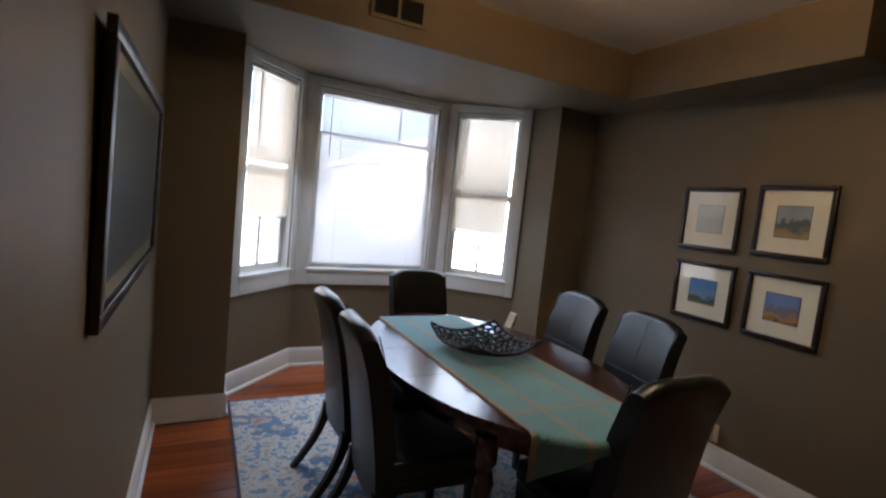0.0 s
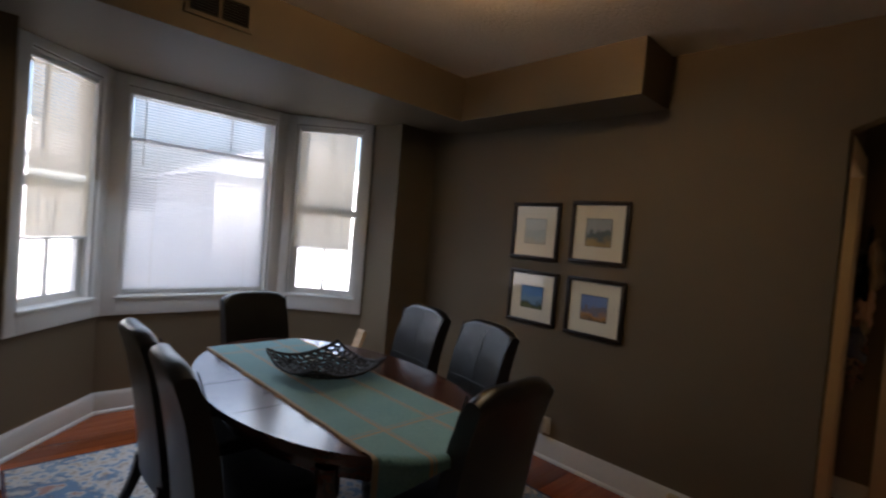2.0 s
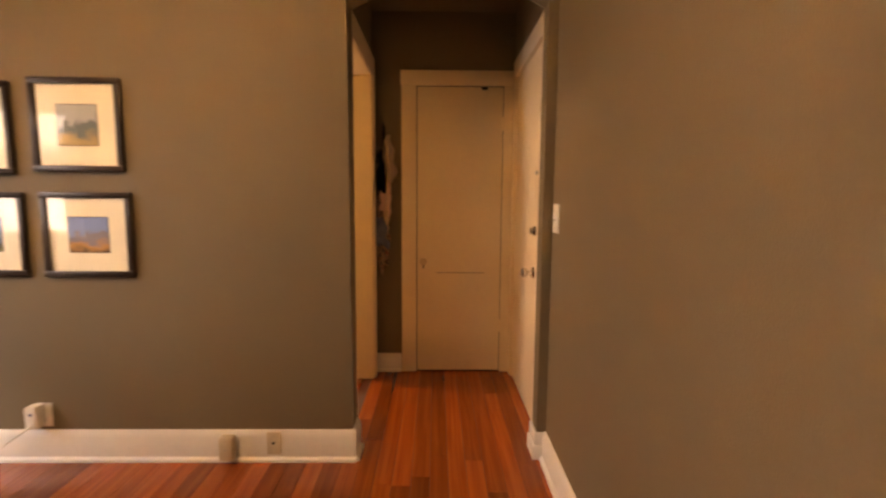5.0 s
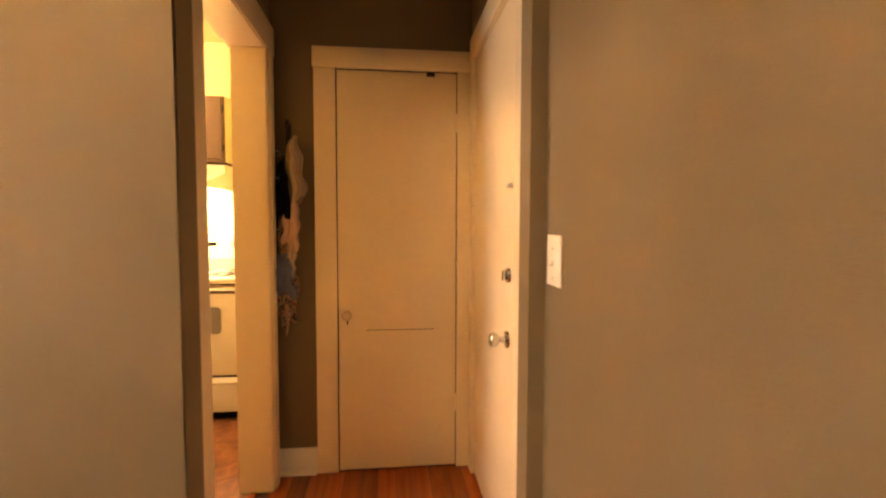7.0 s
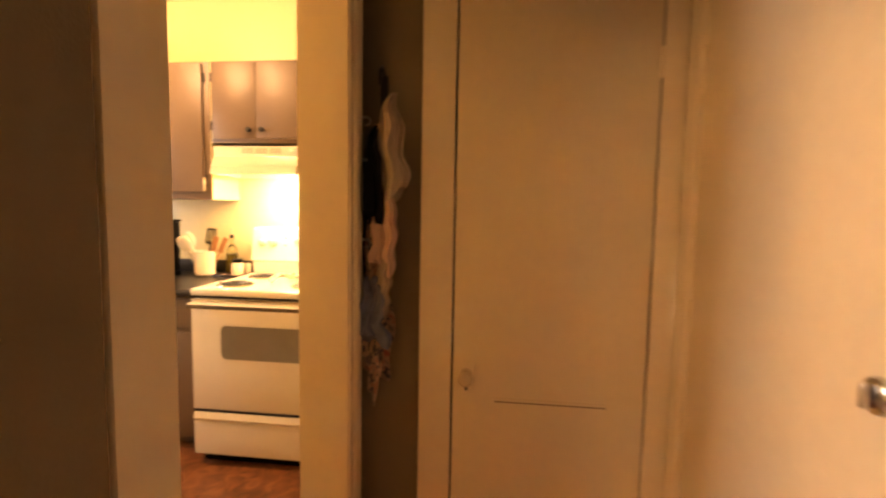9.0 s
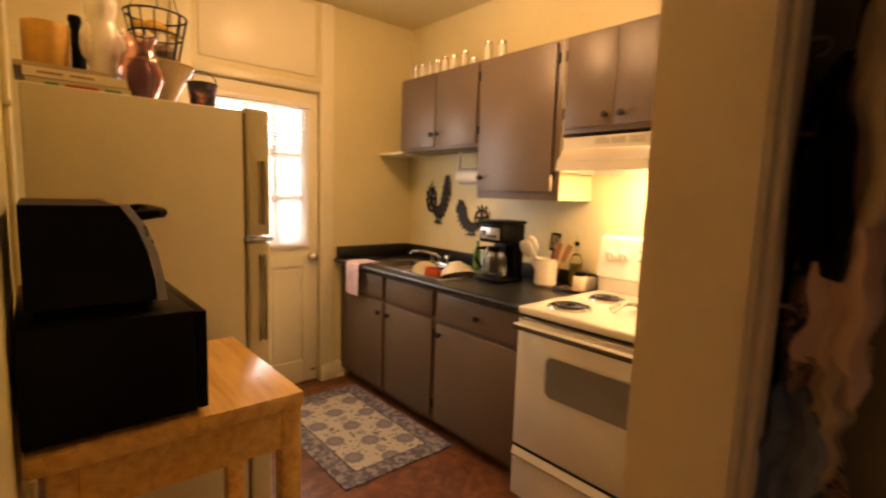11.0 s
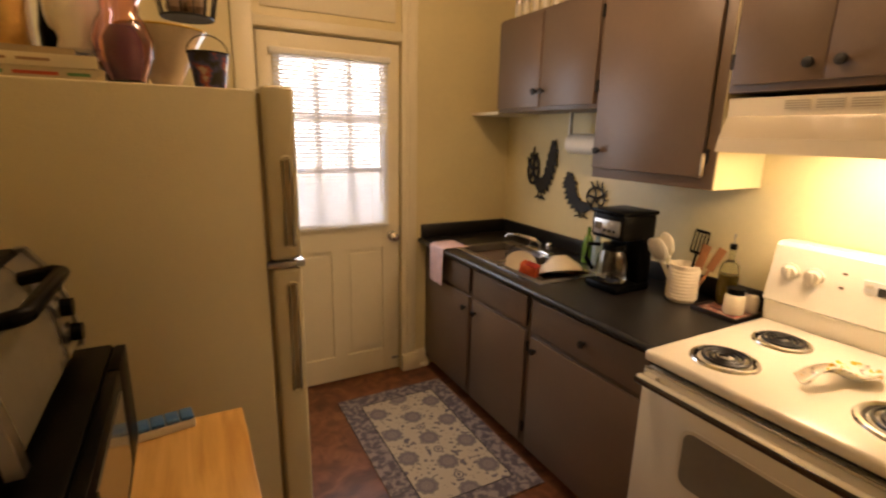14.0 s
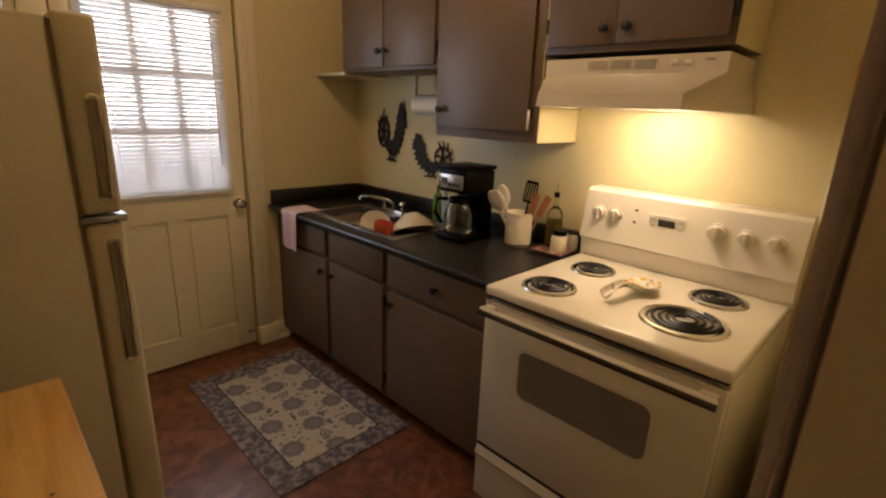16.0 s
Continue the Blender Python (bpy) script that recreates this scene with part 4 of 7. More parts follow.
# entry door on the south side
bm = bmesh.new()
box(bm, 5.165, 5.285, YS - 0.05, YS + 0.020, 0, 2.06, 0.004), box(bm, 6.108, HX - 0.027, YS - 0.05, YS + 0.012, 0, 2.06, 0.003)
box(bm, 5.16, HX - 0.027, YS - 0.05, YS + 0.016, 2.06, 2.17, 0.004)
structure("entry_casing", bm, M_CREAM, "cream painted casing round the entry door", "trim")
ed = thing("entry_door", (5.69, YS, 0), "white painted entry door with chrome knob and deadbolt", "door")
part("slab", bx(5.290, 6.104, YS - 0.045, YS - 0.004, 0.012, 2.055, bevel=0.003), M_CREAM, ed)


def door_knob(parent, x, y, z, out, name="knob"):
    """A round chrome knob whose stem points along out (+1 or -1) in y."""
    k = part(name, lathe([(0.0, 0.0), (0.032, 0.0), (0.030, 0.007), (0.012, 0.010), (0.011, 0.030), (0.022, 0.036), (0.027, 0.048), (0.026, 0.060), (0.018, 0.066), (0.0, 0.067)], (0, 0, 0), 24), M_CHROME, parent, "chrome " + name, local=True)
    k.matrix_parent_inverse = parent.matrix_basis.inverted()
    k.matrix_basis = Matrix.Translation((x, y, z)) @ Matrix.Rotation(radians(-90 * out), 4, "X")
    return k


door_knob(ed, 5.445, YS - 0.003, 0.850, 1)
d = part("deadbolt", lathe([(0.0, 0.0), (0.028, 0.0), (0.026, 0.008), (0.016, 0.012), (0.0, 0.012)], (0, 0, 0), 20), M_CHROME, ed, "chrome deadbolt rose", local=True)
d.matrix_parent_inverse = ed.matrix_basis.inverted()
d.matrix_basis = Matrix.Translation((5.430, YS - 0.003, 1.082)) @ Matrix.Rotation(radians(-90), 4, "X")
part("thumb_turn", bx(5.426, 5.434, YS + 0.006, YS + 0.024, 1.064, 1.100, bevel=0.002), M_CHROME, ed, "chrome thumb turn")
part("peephole_cover", prism([(5.385, 1.385), (5.44, 1.388), (5.442, 1.396), (5.40, 1.404)], "y", YS - 0.006, YS + 0.006), M_STEEL, ed, "small metal peephole cover", bevel=0.001)
for z in (0.25, 1.0, 1.78):
    h = part("hinge", bx(6.092, 6.118, YS - 0.006, YS + 0.002, z, z + 0.09, bevel=0.001), M_CREAM, ed, "painted over hinge")
    for q in (0.012, 0.045, 0.078):
        part("screw", cy((6.112, YS + 0.0022, z + q), 0.003, 0.002, "y", 8), M_STEEL, h)

# row of small hooks, and scarves and aprons hanging from the end wall
for z in (1.605, 1.477, 1.233):
    t = thing("coat_hook", (6.145, 0.44, z), "small brass cup hook on the wall", "hook", "hall hooks")
    part("stem", cy((6.150, 0.432, z), 0.004, 0.022, "y", 8), M_STEEL, t)
    part("curl", tube([(6.150, 0.421 - 0.012 * math.sin(a), z - 0.012 + 0.012 * math.cos(a)) for a in (k * 0.5 for k in range(8))], 0.003, 6), M_STEEL, t)
t = thing("coat_hook", (6.17, 0.380, 1.73), "dark metal coat hook with a curled end", "hook", "hall hooks")
part("plate", bx(6.200, 6.209, 0.368, 0.393, 1.60, 1.74, bevel=0.002), M_IRON, t)
part("curl", tube([(6.200, 0.380, 1.735), (6.175, 0.380, 1.760), (6.150, 0.380, 1.745), (6.150, 0.380, 1.70)], 0.005, 8), M_IRON, t)


def hanging(name, label, cat, x, y, z0, z1, w0, w1, material, seed, depth=0.035, folds=3):
    """A cloth gathered at its top, falling in folds from z1 to z0."""
    bm = bmesh.new()
    rings, n, m_ = [], 28, 20
    for j in range(m_ + 1):
        f = j / m_
        z = z1 + (z0 - z1) * f
        wob = noise.noise(Vector((seed, f * 4, 2.1)))
        w = (w0 + (w1 - w0) * (f ** 0.7)) * (1 + 0.25 * noise.noise(Vector((seed * 3.3, f * 6, 0))))
        ring = []
        for i in range(n):
            a = 2 * math.pi * i / n
            rr = 1 + 0.30 * math.sin(a * folds + seed + 1.5 * f) + 0.16 * math.sin(a * (folds * 2 + 1) + seed * 2)
            ring.append(bm.verts.new((x - depth * (0.15 + min(f * 4, 1)) * (0.5 + 0.5 * math.cos(a)) * rr, y + 0.018 * wob + 0.5 * w * math.sin(a) * rr, z - (0.03 * math.sin(a * 2 + seed) if j == m_ else 0))))
        rings.append(ring)
    for a, c in zip(rings, rings[1:]):
        for i in range(n):
            bm.faces.new((a[i], a[(i + 1) % n], c[(i + 1) % n], c[i]))
    bm.faces.new(rings[0]), bm.faces.new(rings[-1])
    return tagged(part(name, bm, material, smooth=True), label, cat)


M_FLORAL = ramp_mat("dusty_floral_cloth", [(0.38, (0.05, 0.055, 0.07)), (0.47, (0.34, 0.25, 0.19)), (0.55, (0.42, 0.30, 0.22)), (0.64, (0.30, 0.10, 0.07))], (1, 1, 1), 38, 4, 1.0, rough=0.9, bump=0.2)
M_STRIPE = ramp_mat("striped_cloth", [(0.42, (0.55, 0.38, 0.32)), (0.5, (0.36, 0.14, 0.11)), (0.58, (0.58, 0.44, 0.38))], (0, 0, 1), 28, 2, 0.6, rough=0.9, bump=0.15, kind="wave")
M_DENIM = mat("faded_blue_cloth", (0.12, 0.14, 0.22), 0.9, var=0.25, scale=14, bump=0.2)
M_INK = mat("black_cloth", (0.003, 0.003, 0.004), 0.9, spec=0.1, var=0.3, bump=0.2)
M_LINEN = mat("pale_linen", (0.40, 0.32, 0.25), 0.9, var=0.15, scale=16, bump=0.2)
SC = "scarves and aprons hung in the hall"
hanging("hanging_apron", "pale linen apron hanging from the hook", "apron", 6.172, 0.345, 1.38, 1.68, 0.020, 0.098, M_LINEN, 1.3, 0.055)["group"] = SC
hanging("hanging_scarf", "black scarf hanging bunched on the hook", "scarf", 6.150, 0.390, 1.31, 1.58, 0.014, 0.056, M_INK, 4.1, 0.040)["group"] = SC
hanging("hanging_apron", "pink and tan striped apron hanging low", "apron", 6.165, 0.356, 1.15, 1.42, 0.05, 0.066, M_STRIPE, 2.2, 0.04)["group"] = SC
hanging("hanging_scarf", "dusty floral scarf hanging behind", "scarf", 6.196, 0.392, 0.80, 1.44, 0.05, 0.078, M_FLORAL, 6.4, 0.030)["group"] = SC
hanging("hanging_scarf", "narrow cream cloth hanging in a twist", "scarf", 6.150, 0.358, 1.03, 1.20, 0.045, 0.030, M_LINEN, 7.7, 0.030)["group"] = SC
hanging("hanging_apron", "faded blue cloth apron hanging low", "apron", 6.160, 0.397, 0.93, 1.12, 0.035, 0.096, M_DENIM, 3.6, 0.045)["group"] = SC
hanging("hanging_scarf", "pink floral cloth end hanging lowest", "scarf", 6.166, 0.392, 0.745, 0.96, 0.070, 0.022, M_FLORAL, 8.9, 0.035)["group"] = SC
tagged(part("apron_string", tube([(6.172, 0.420, 1.55), (6.165, 0.433, 1.44), (6.168, 0.426, 1.33), (6.165, 0.436, 1.20), (6.168, 0.428, 1.06)], 0.005, 6), M_INK), "dark apron string trailing down the wall", "apron string", SC)

# ---- kitchen things ----
def knob_on(parent, x, y, z, mt=None):
    """A small round cabinet knob pointing to -x."""
    k = part("knob", lathe([(0.0, 0.0), (0.008, 0.0), (0.006, 0.010), (0.016, 0.018), (0.015, 0.025), (0.0, 0.028)], (0, 0, 0), 14), mt or M_IRON, parent, "dark metal knob", local=True)
    top = parent
    while top.parent:
        top = top.parent
    k.matrix_parent_inverse = top.matrix_basis.inverted() if parent == top else Matrix()
    k.matrix_basis = Matrix.Translation((x, y, z)) @ Matrix.Rotation(radians(-90), 4, "Y")
    return k


def cabinet(name, label, group, x0, x1, y0, y1, z0, z1, fronts, toe=0.0, side=None):
    """A cabinet unit; fronts are (kind, y0, y1, z0, z1, knob y, knob z, hinge side)."""
    c = thing(name, (x1, (y0 + y1) / 2, z0), label, "cabinet", group)
    bm = bx(x0, x1, y0, y1, z0 + toe, z1, bevel=0.002)
    if toe:
        box(bm, x0 + 0.07, x1, y0, y1, z0, z0 + toe)
    part("body", bm, M_CAB, c)
    for kind, a, b_, p, q, ky, kz, hs in fronts:
        d = part(kind, bx(x0 - 0.019, x0 - 0.002, a, b_, p, q, bevel=0.004), M_CAB, c)
        if ky is not None:
            knob_on(d, x0 - 0.019, ky, kz)
        if hs is not None:
            for z in (p + 0.05, q - 0.10):
                part("hinge", bx(x0 - 0.012, x0 - 0.0015, hs - 0.006, hs + 0.006, z, z + 0.05, bevel=0.001), M_IRON, d, "dark exposed hinge")
    if side:
        part("side_panel", bx(x0 + 0.002, x1, side - 0.004, side, z0 + 0.002, z1 - 0.002), M_KWALL, c, "cabinet side painted wall yellow")
    return c


UF, UB = 7.345, KX1 - 0.002
cabinet("wall_cabinet", "short taupe painted wall cabinet over the sink", "wall cabinets", UF, UB, 2.272, 3.04, 1.662, 2.15,
        [("door", 2.665, 3.030, 1.680, 2.135, 2.69, 1.755, 3.034), ("door", 2.285, 2.655, 1.680, 2.135, 2.63, 1.755, 2.279)])
cabinet("wall_cabinet", "tall taupe painted wall cabinet", "wall cabinets", UF, UB, 1.695, 2.270, 1.362, 2.15,
        [("door", 1.735, 2.258, 1.404, 2.135, 2.225, 1.480, 1.727)], side=1.6945)
cabinet("wall_cabinet", "short taupe painted cabinet above the hood", "wall cabinets", UF, UB, 1.045, 1.688, 1.690, 2.15,
        [("door", 1.4085, 1.672, 1.712, 2.135, 1.445, 1.760, 1.680), ("door", 1.062, 1.4075, 1.712, 2.135, 1.365, 1.760, 1.054)], side=1.0445)
part("latch", bx(7.320, 7.328, 1.722, 1.734, 1.412, 1.490, bevel=0.003), mat("brass_hinge", (0.55, 0.42, 0.25), 0.35, 0.9), bpy.data.objects["wall_cabinet.001"], "bare brass hinge leaf")
structure("cabinet_ledge", bx(7.345, UB, 3.042, KY1, 1.650, 1.668, bevel=0.002), M_KTRIM, "thin ivory filler shelf beside the cabinet", "shelf")

BF = 7.035
cabinet("base_cabinet", "taupe painted base cabinet with sink front", "base cabinets", BF, UB, 2.745, KY1 - 0.003, 0.0, 0.855,
        [("false_front", 2.765, 3.235, 0.690, 0.835, None, None, None), ("door", 2.765, 3.235, 0.10, 0.668, 2.80, 0.60, 3.240)], toe=0.07)
cabinet("base_cabinet", "taupe painted base cabinet under the sink", "base cabinets", BF, UB, 2.243, 2.742, 0.0, 0.855,
        [("false_front", 2.262, 2.725, 0.690, 0.835, None, None, None), ("door", 2.262, 2.725, 0.10, 0.668, 2.69, 0.60, 2.257)], toe=0.07)
cabinet("base_cabinet", "taupe painted base cabinet with drawer", "base cabinets", BF, UB, 1.556, 2.240, 0.0, 0.855,
        [("drawer", 1.572, 2.222, 0.680, 0.835, 1.90, 0.755, None), ("door", 1.572, 2.222, 0.10, 0.655, 2.185, 0.600, 1.567)], toe=0.07)

# worktop with the sink let into it
CT = 0.890
SX0, SX1, SY0, SY1 = 7.075, 7.46, 2.25, 3.00
wt = thing("countertop", (7.32, 2.45, 0.856), "dark laminate countertop with low backsplash", "countertop")
bm = bmesh.new()
Z0, F0 = 0.857, 6.992
box(bm, F0, SX0, 1.552, KY1 - 0.002, Z0, CT), box(bm, SX1, UB, 1.552, KY1 - 0.002, Z0, CT)
box(bm, SX0, SX1, 1.552, SY0, Z0, CT), box(bm, SX0, SX1, SY1, KY1 - 0.002, Z0, CT)
bmesh.ops.remove_doubles(bm, verts=bm.verts, dist=1e-4)
part("worktop", bm, M_COUNTER, wt)
part("front_edge", tube([(F0, 1.552, (Z0 + CT) / 2), (F0, KY1 - 0.003, (Z0 + CT) / 2)], 0.0163, 12), M_COUNTER, wt, "rounded dark front edge")
part("backsplash", bx(UB - 0.022, UB, 1.552, KY1 - 0.024, CT, CT + 0.085, bevel=0.006), M_COUNTER, wt)
part("backsplash", bx(F0 + 0.002, UB - 0.0, KY1 - 0.024, KY1 - 0.002, CT, CT + 0.085, bevel=0.006), M_COUNTER, wt)
sk = thing("sink", (7.27, 2.62, CT), "stainless steel drop-in double sink", "sink")
bm = bmesh.new()
e = 0.018
for a in ((SX0 - e, SX1 + e, SY0 - e, SY0 + e), (SX0 - e, SX1 + e, SY1 - e, SY1 + e), (SX0 - e, SX0 + e, SY0 + e, SY1 - e), (SX1 - 0.06, SX1 + e, SY0 + e, SY1 - e), (SX0 + e, SX1 - 0.06, 2.605, 2.645)):
    box(bm, *a, CT + 0.0005, CT + 0.006, 0.002)
part("rim", bm, M_STEEL, sk)
for a, c in ((SY0 + e, 2.605), (2.645, SY1 - e)):
    bm = bmesh.new()
    box(bm, SX0 + e, SX1 - 0.06, a, c, CT - 0.155, CT - 0.150), box(bm, SX0 + e - 0.003, SX0 + e, a, c, CT - 0.155, CT + 0.001)
    box(bm, SX1 - 0.06, SX1 - 0.057, a, c, CT - 0.155, CT + 0.001), box(bm, SX0 + e, SX1 - 0.06, a - 0.003, a, CT - 0.155, CT + 0.001), box(bm, SX0 + e, SX1 - 0.06, c, c + 0.003, CT - 0.155, CT + 0.001)
    bs = part("basin", bm, M_STEEL, sk)
    part("drain", cy(((SX0 + SX1) / 2 - 0.02, (a + c) / 2, CT - 0.148), 0.035, 0.006), M_CHROME, bs)
fa = thing("faucet", (7.43, 2.70, CT), "chrome kitchen faucet with swing spout", "faucet")
part("base", bx(7.415, 7.455, 2.60, 2.80, CT + 0.006, CT + 0.024, bevel=0.006), M_CHROME, fa)
part("spout", tube([(7.435, 2.70, CT + 0.02), (7.435, 2.70, CT + 0.055), (7.42, 2.725, CT + 0.075), (7.37, 2.80, CT + 0.090), (7.33, 2.86, CT + 0.088), (7.322, 2.872, CT + 0.072)], 0.010, 10), M_STEEL, fa)
for y in (2.62, 2.78):
    part("handle", lathe([(0.0, 0.06), (0.014, 0.058), (0.018, 0.045), (0.010, 0.025), (0.014, 0.0)], (7.435, y, CT + 0.02), 14), M_CHROME, fa)

# washing up in the near basin
M_CHINA = mat("white_china", (0.72, 0.66, 0.54), 0.2, var=0.03, bump=0, coat=0.4)
SB = CT - 0.15


def dish_round(name, label, cat, prof, m, material, group="washing up in the sink"):
    ob = part(name, lathe(prof, (0, 0, 0), 28), material, smooth=True)
    ob.matrix_basis = m
    return tagged(ob, label, cat, group)


PLATE = [(0.0, 0.0), (0.055, 0.002), (0.075, 0.010), (0.105, 0.020), (0.105, 0.024), (0.073, 0.015), (0.05, 0.007), (0.0, 0.006)]
BOWL = [(0.0, 0.0), (0.035, 0.0), (0.04, 0.008), (0.075, 0.040), (0.088, 0.075), (0.084, 0.076), (0.07, 0.042), (0.035, 0.012), (0.0, 0.010)]
dish_round("plate", "white china plate standing in the sink", "plate", [(0.78 * r, 0.78 * z) for r, z in PLATE], pose(7.20, 2.56, SB + 0.125, 62, 0, -40), M_CHINA)
dish_round("plate", "white china plate leaning in the sink", "plate", [(0.85 * r, 0.85 * z) for r, z in PLATE], pose(7.23, 2.60, SB + 0.115, 66, 0, -38), M_CHINA)
dish_round("bowl", "white china bowl upturned in the sink", "bowl", [(1.25 * r, 1.1 * z) for r, z in BOWL], pose(7.31, 2.40, SB + 0.215, 157, 8, 0), M_CHINA)
dish_round("bowl", "dark blue bowl upturned in the sink", "bowl", BOWL, pose(7.28, 2.36, SB + 0.11, 165, 0, 0), mat("dark_bowl", (0.03, 0.03, 0.04), 0.25))
pk = thing("food_packet", (7.15, 2.44, SB + 0.13), "red and orange paper packet in the sink", "packet", "washing up in the sink", "", pose(7.155, 2.435, SB + 0.135, 12, -8, 20))
part("carton", bx(-0.022, 0.022, -0.045, 0.045, 0, 0.055, bevel=0.003), mat("orange_card", (0.55, 0.09, 0.02), 0.45, var=0.2, scale=30), pk, local=True)
part("lid_flap", bx(-0.023, 0.023, -0.046, 0.020, 0.055, 0.058, bevel=0.001), mat("red_card", (0.40, 0.03, 0.02), 0.45), pk, local=True)
dish_round("saucepan", "dark steel saucepan standing in the sink", "saucepan", [(0.0, 0.0), (0.070, 0.0), (0.074, 0.006), (0.074, 0.085), (0.071, 0.085), (0.070, 0.008), (0.0, 0.006)], pose(7.24, 2.36, SB + 0.035, 14, 6, 0), mat("dull_dark_steel", (0.07, 0.065, 0.06), 0.35, 0.6))
dish_round("drinking_glass", "clear drinking glass in the sink", "glass", [(0.0, 0.0), (0.03, 0.0), (0.036, 0.12), (0.034, 0.12), (0.028, 0.008), (0.0, 0.008)], pose(7.20, 2.70, SB + 0.06, 20, 10, 0), glass("clear_glass"))
dish_round("sponge_bottle", "green dish soap bottle behind the sink", "bottle", [(0.0, 0.0), (0.028, 0.0), (0.03, 0.10), (0.02, 0.14), (0.010, 0.15), (0.010, 0.19), (0.0, 0.19)], pose(7.545, 2.445, CT), mat("green_soap", (0.10, 0.20, 0.03), 0.25), "")
dish_round("spray_bottle", "pale blue soap bottle behind the sink", "bottle", [(0.0, 0.0), (0.024, 0.0), (0.026, 0.11), (0.012, 0.13), (0.012, 0.16), (0.0, 0.16)], pose(7.560, 2.395, CT), mat("blue_soap", (0.25, 0.34, 0.38), 0.25), "")

# pink dish towel over the counter edge
bm = bmesh.new()
g = []
for j in range(25):
    s = 0.37 * j / 24
    row = []
    for i in range(13):
        y = 2.985 + 0.165 * i / 12
        f = 0.006 * math.sin(y * 70 + s * 6)
        if s < 0.15:
            p = (7.13 - s, y + 0.4 * (0.15 - s) * (0.5 - i / 12) * -0.6, CT + 0.006 + abs(f) * 0.6)
        else:
            d = s - 0.15
            p = (6.972 - 0.006 * min(d / 0.02, 1) + f * min(d / 0.05, 1), y, CT + 0.006 - d)
        row.append(bm.verts.new(p))
    g.append(row)
for a, c in zip(g, g[1:]):
    for i in range(12):
        bm.faces.new((a[i], a[i + 1], c[i + 1], c[i]))
bm.normal_update()
bmesh.ops.solidify(bm, geom=bm.faces[:], thickness=0.004)
tagged(part("dish_towel", bm, mat("pink_terry", (0.74, 0.52, 0.50), 0.95, var=0.12, scale=30, grain=200, bump=0.5, bscale=400), smooth=True), "folded pink dish towel over the counter edge", "towel")

# coffee maker
cm = thing("coffee_maker", (7.36, 2.07, CT), "black drip coffee maker with steel panel and carafe", "coffee maker")
part("base", bx(7.255, 7.465, 1.985, 2.165, CT, CT + 0.035, bevel=0.012), M_BLACK, cm)
part("column", bx(7.39, 7.465, 1.990, 2.160, CT + 0.03, CT + 0.26, bevel=0.012), M_BLACK, cm)
hd = part("brew_head", bx(7.265, 7.467, 1.985, 2.165, CT + 0.225, CT + 0.335, bevel=0.016), M_BLACK, cm)
part("lid", bx(7.258, 7.470, 1.980, 2.170, CT + 0.332, CT + 0.350, bevel=0.008), M_BLACK, hd)
part("control_panel", bx(7.260, 7.268, 2.005, 2.145, CT + 0.245, CT + 0.310, bevel=0.003), M_STEEL, hd, "steel control panel")
for y in (2.03, 2.055, 2.08):
    part("button", cy((7.258, y, CT + 0.265), 0.006, 0.006, "x", 10), M_BLACK, hd)
part("display", bx(7.2565, 7.2605, 2.10, 2.135, CT + 0.265, CT + 0.295), M_DKGLASS, hd)
ca = part("carafe", lathe([(0.0, 0.002), (0.060, 0.002), (0.068, 0.02), (0.070, 0.08), (0.058, 0.125), (0.044, 0.145), (0.042, 0.145), (0.056, 0.122), (0.067, 0.08), (0.065, 0.022), (0.0, 0.006)], (7.322, 2.075, CT + 0.036), 28), glass("carafe_glass", (0.80, 0.78, 0.74)), cm, "clear glass carafe")
part("carafe_collar", lathe([(0.046, 0.138), (0.050, 0.142), (0.048, 0.165), (0.0, 0.170)], (7.322, 2.075, CT + 0.036), 24), M_BLACK, ca)
part("carafe_handle", tube([(7.290, 2.125, CT + 0.19), (7.275, 2.175, CT + 0.185), (7.272, 2.185, CT + 0.12), (7.285, 2.150, CT + 0.07)], 0.010, 8), M_BLACK, ca)

# tray with crock, bottle and shakers
M_TRAY = ramp_mat("printed_tray", [(0.4, (0.03, 0.02, 0.02)), (0.5, (0.30, 0.06, 0.04)), (0.6, (0.40, 0.33, 0.25))], (1, 1, 1), 40, 4, rough=0.35, bump=0.02)
tr = thing("serving_tray", (7.51, 1.68, CT), "dark printed tray on the countertop", "tray")
part("base", bx(7.42, 7.615, 1.575, 1.745, CT + 0.001, CT + 0.008, bevel=0.002), M_TRAY, tr)
for a in ((7.415, 7.62, 1.57, 1.576), (7.415, 7.62, 1.744, 1.75), (7.415, 7.421, 1.576, 1.744), (7.614, 7.62, 1.576, 1.744)):
    part("rim", bx(*a, CT + 0.001, CT + 0.018, bevel=0.002), M_BLACKWOOD, tr)
cx, cyy = 7.47, 1.835
ck = thing("utensil_crock", (cx, cyy, CT), "ribbed cream stoneware crock full of utensils", "crock")
prof = [(0.0, 0.001), (0.052, 0.001), (0.056, 0.010)]
for k in range(9):
    z = 0.014 + k * 0.014
    prof += [(0.060, z), (0.061, z + 0.005), (0.0585, z + 0.010), (0.0585, z + 0.0115)]
prof += [(0.062, 0.145), (0.063, 0.155), (0.058, 0.156), (0.054, 0.148), (0.052, 0.02), (0.0, 0.015)]
part("pot", lathe(prof, (cx, cyy, CT), 28), mat("cream_stoneware", (0.70, 0.61, 0.45), 0.3, var=0.05, bump=0.03, coat=0.3), ck)
M_SPOON = mat("white_nylon", (0.74, 0.69, 0.58), 0.35, var=0.03)
M_WOODSP = mat("worn_wood", (0.30, 0.13, 0.05), 0.55, var=0.2, scale=12)


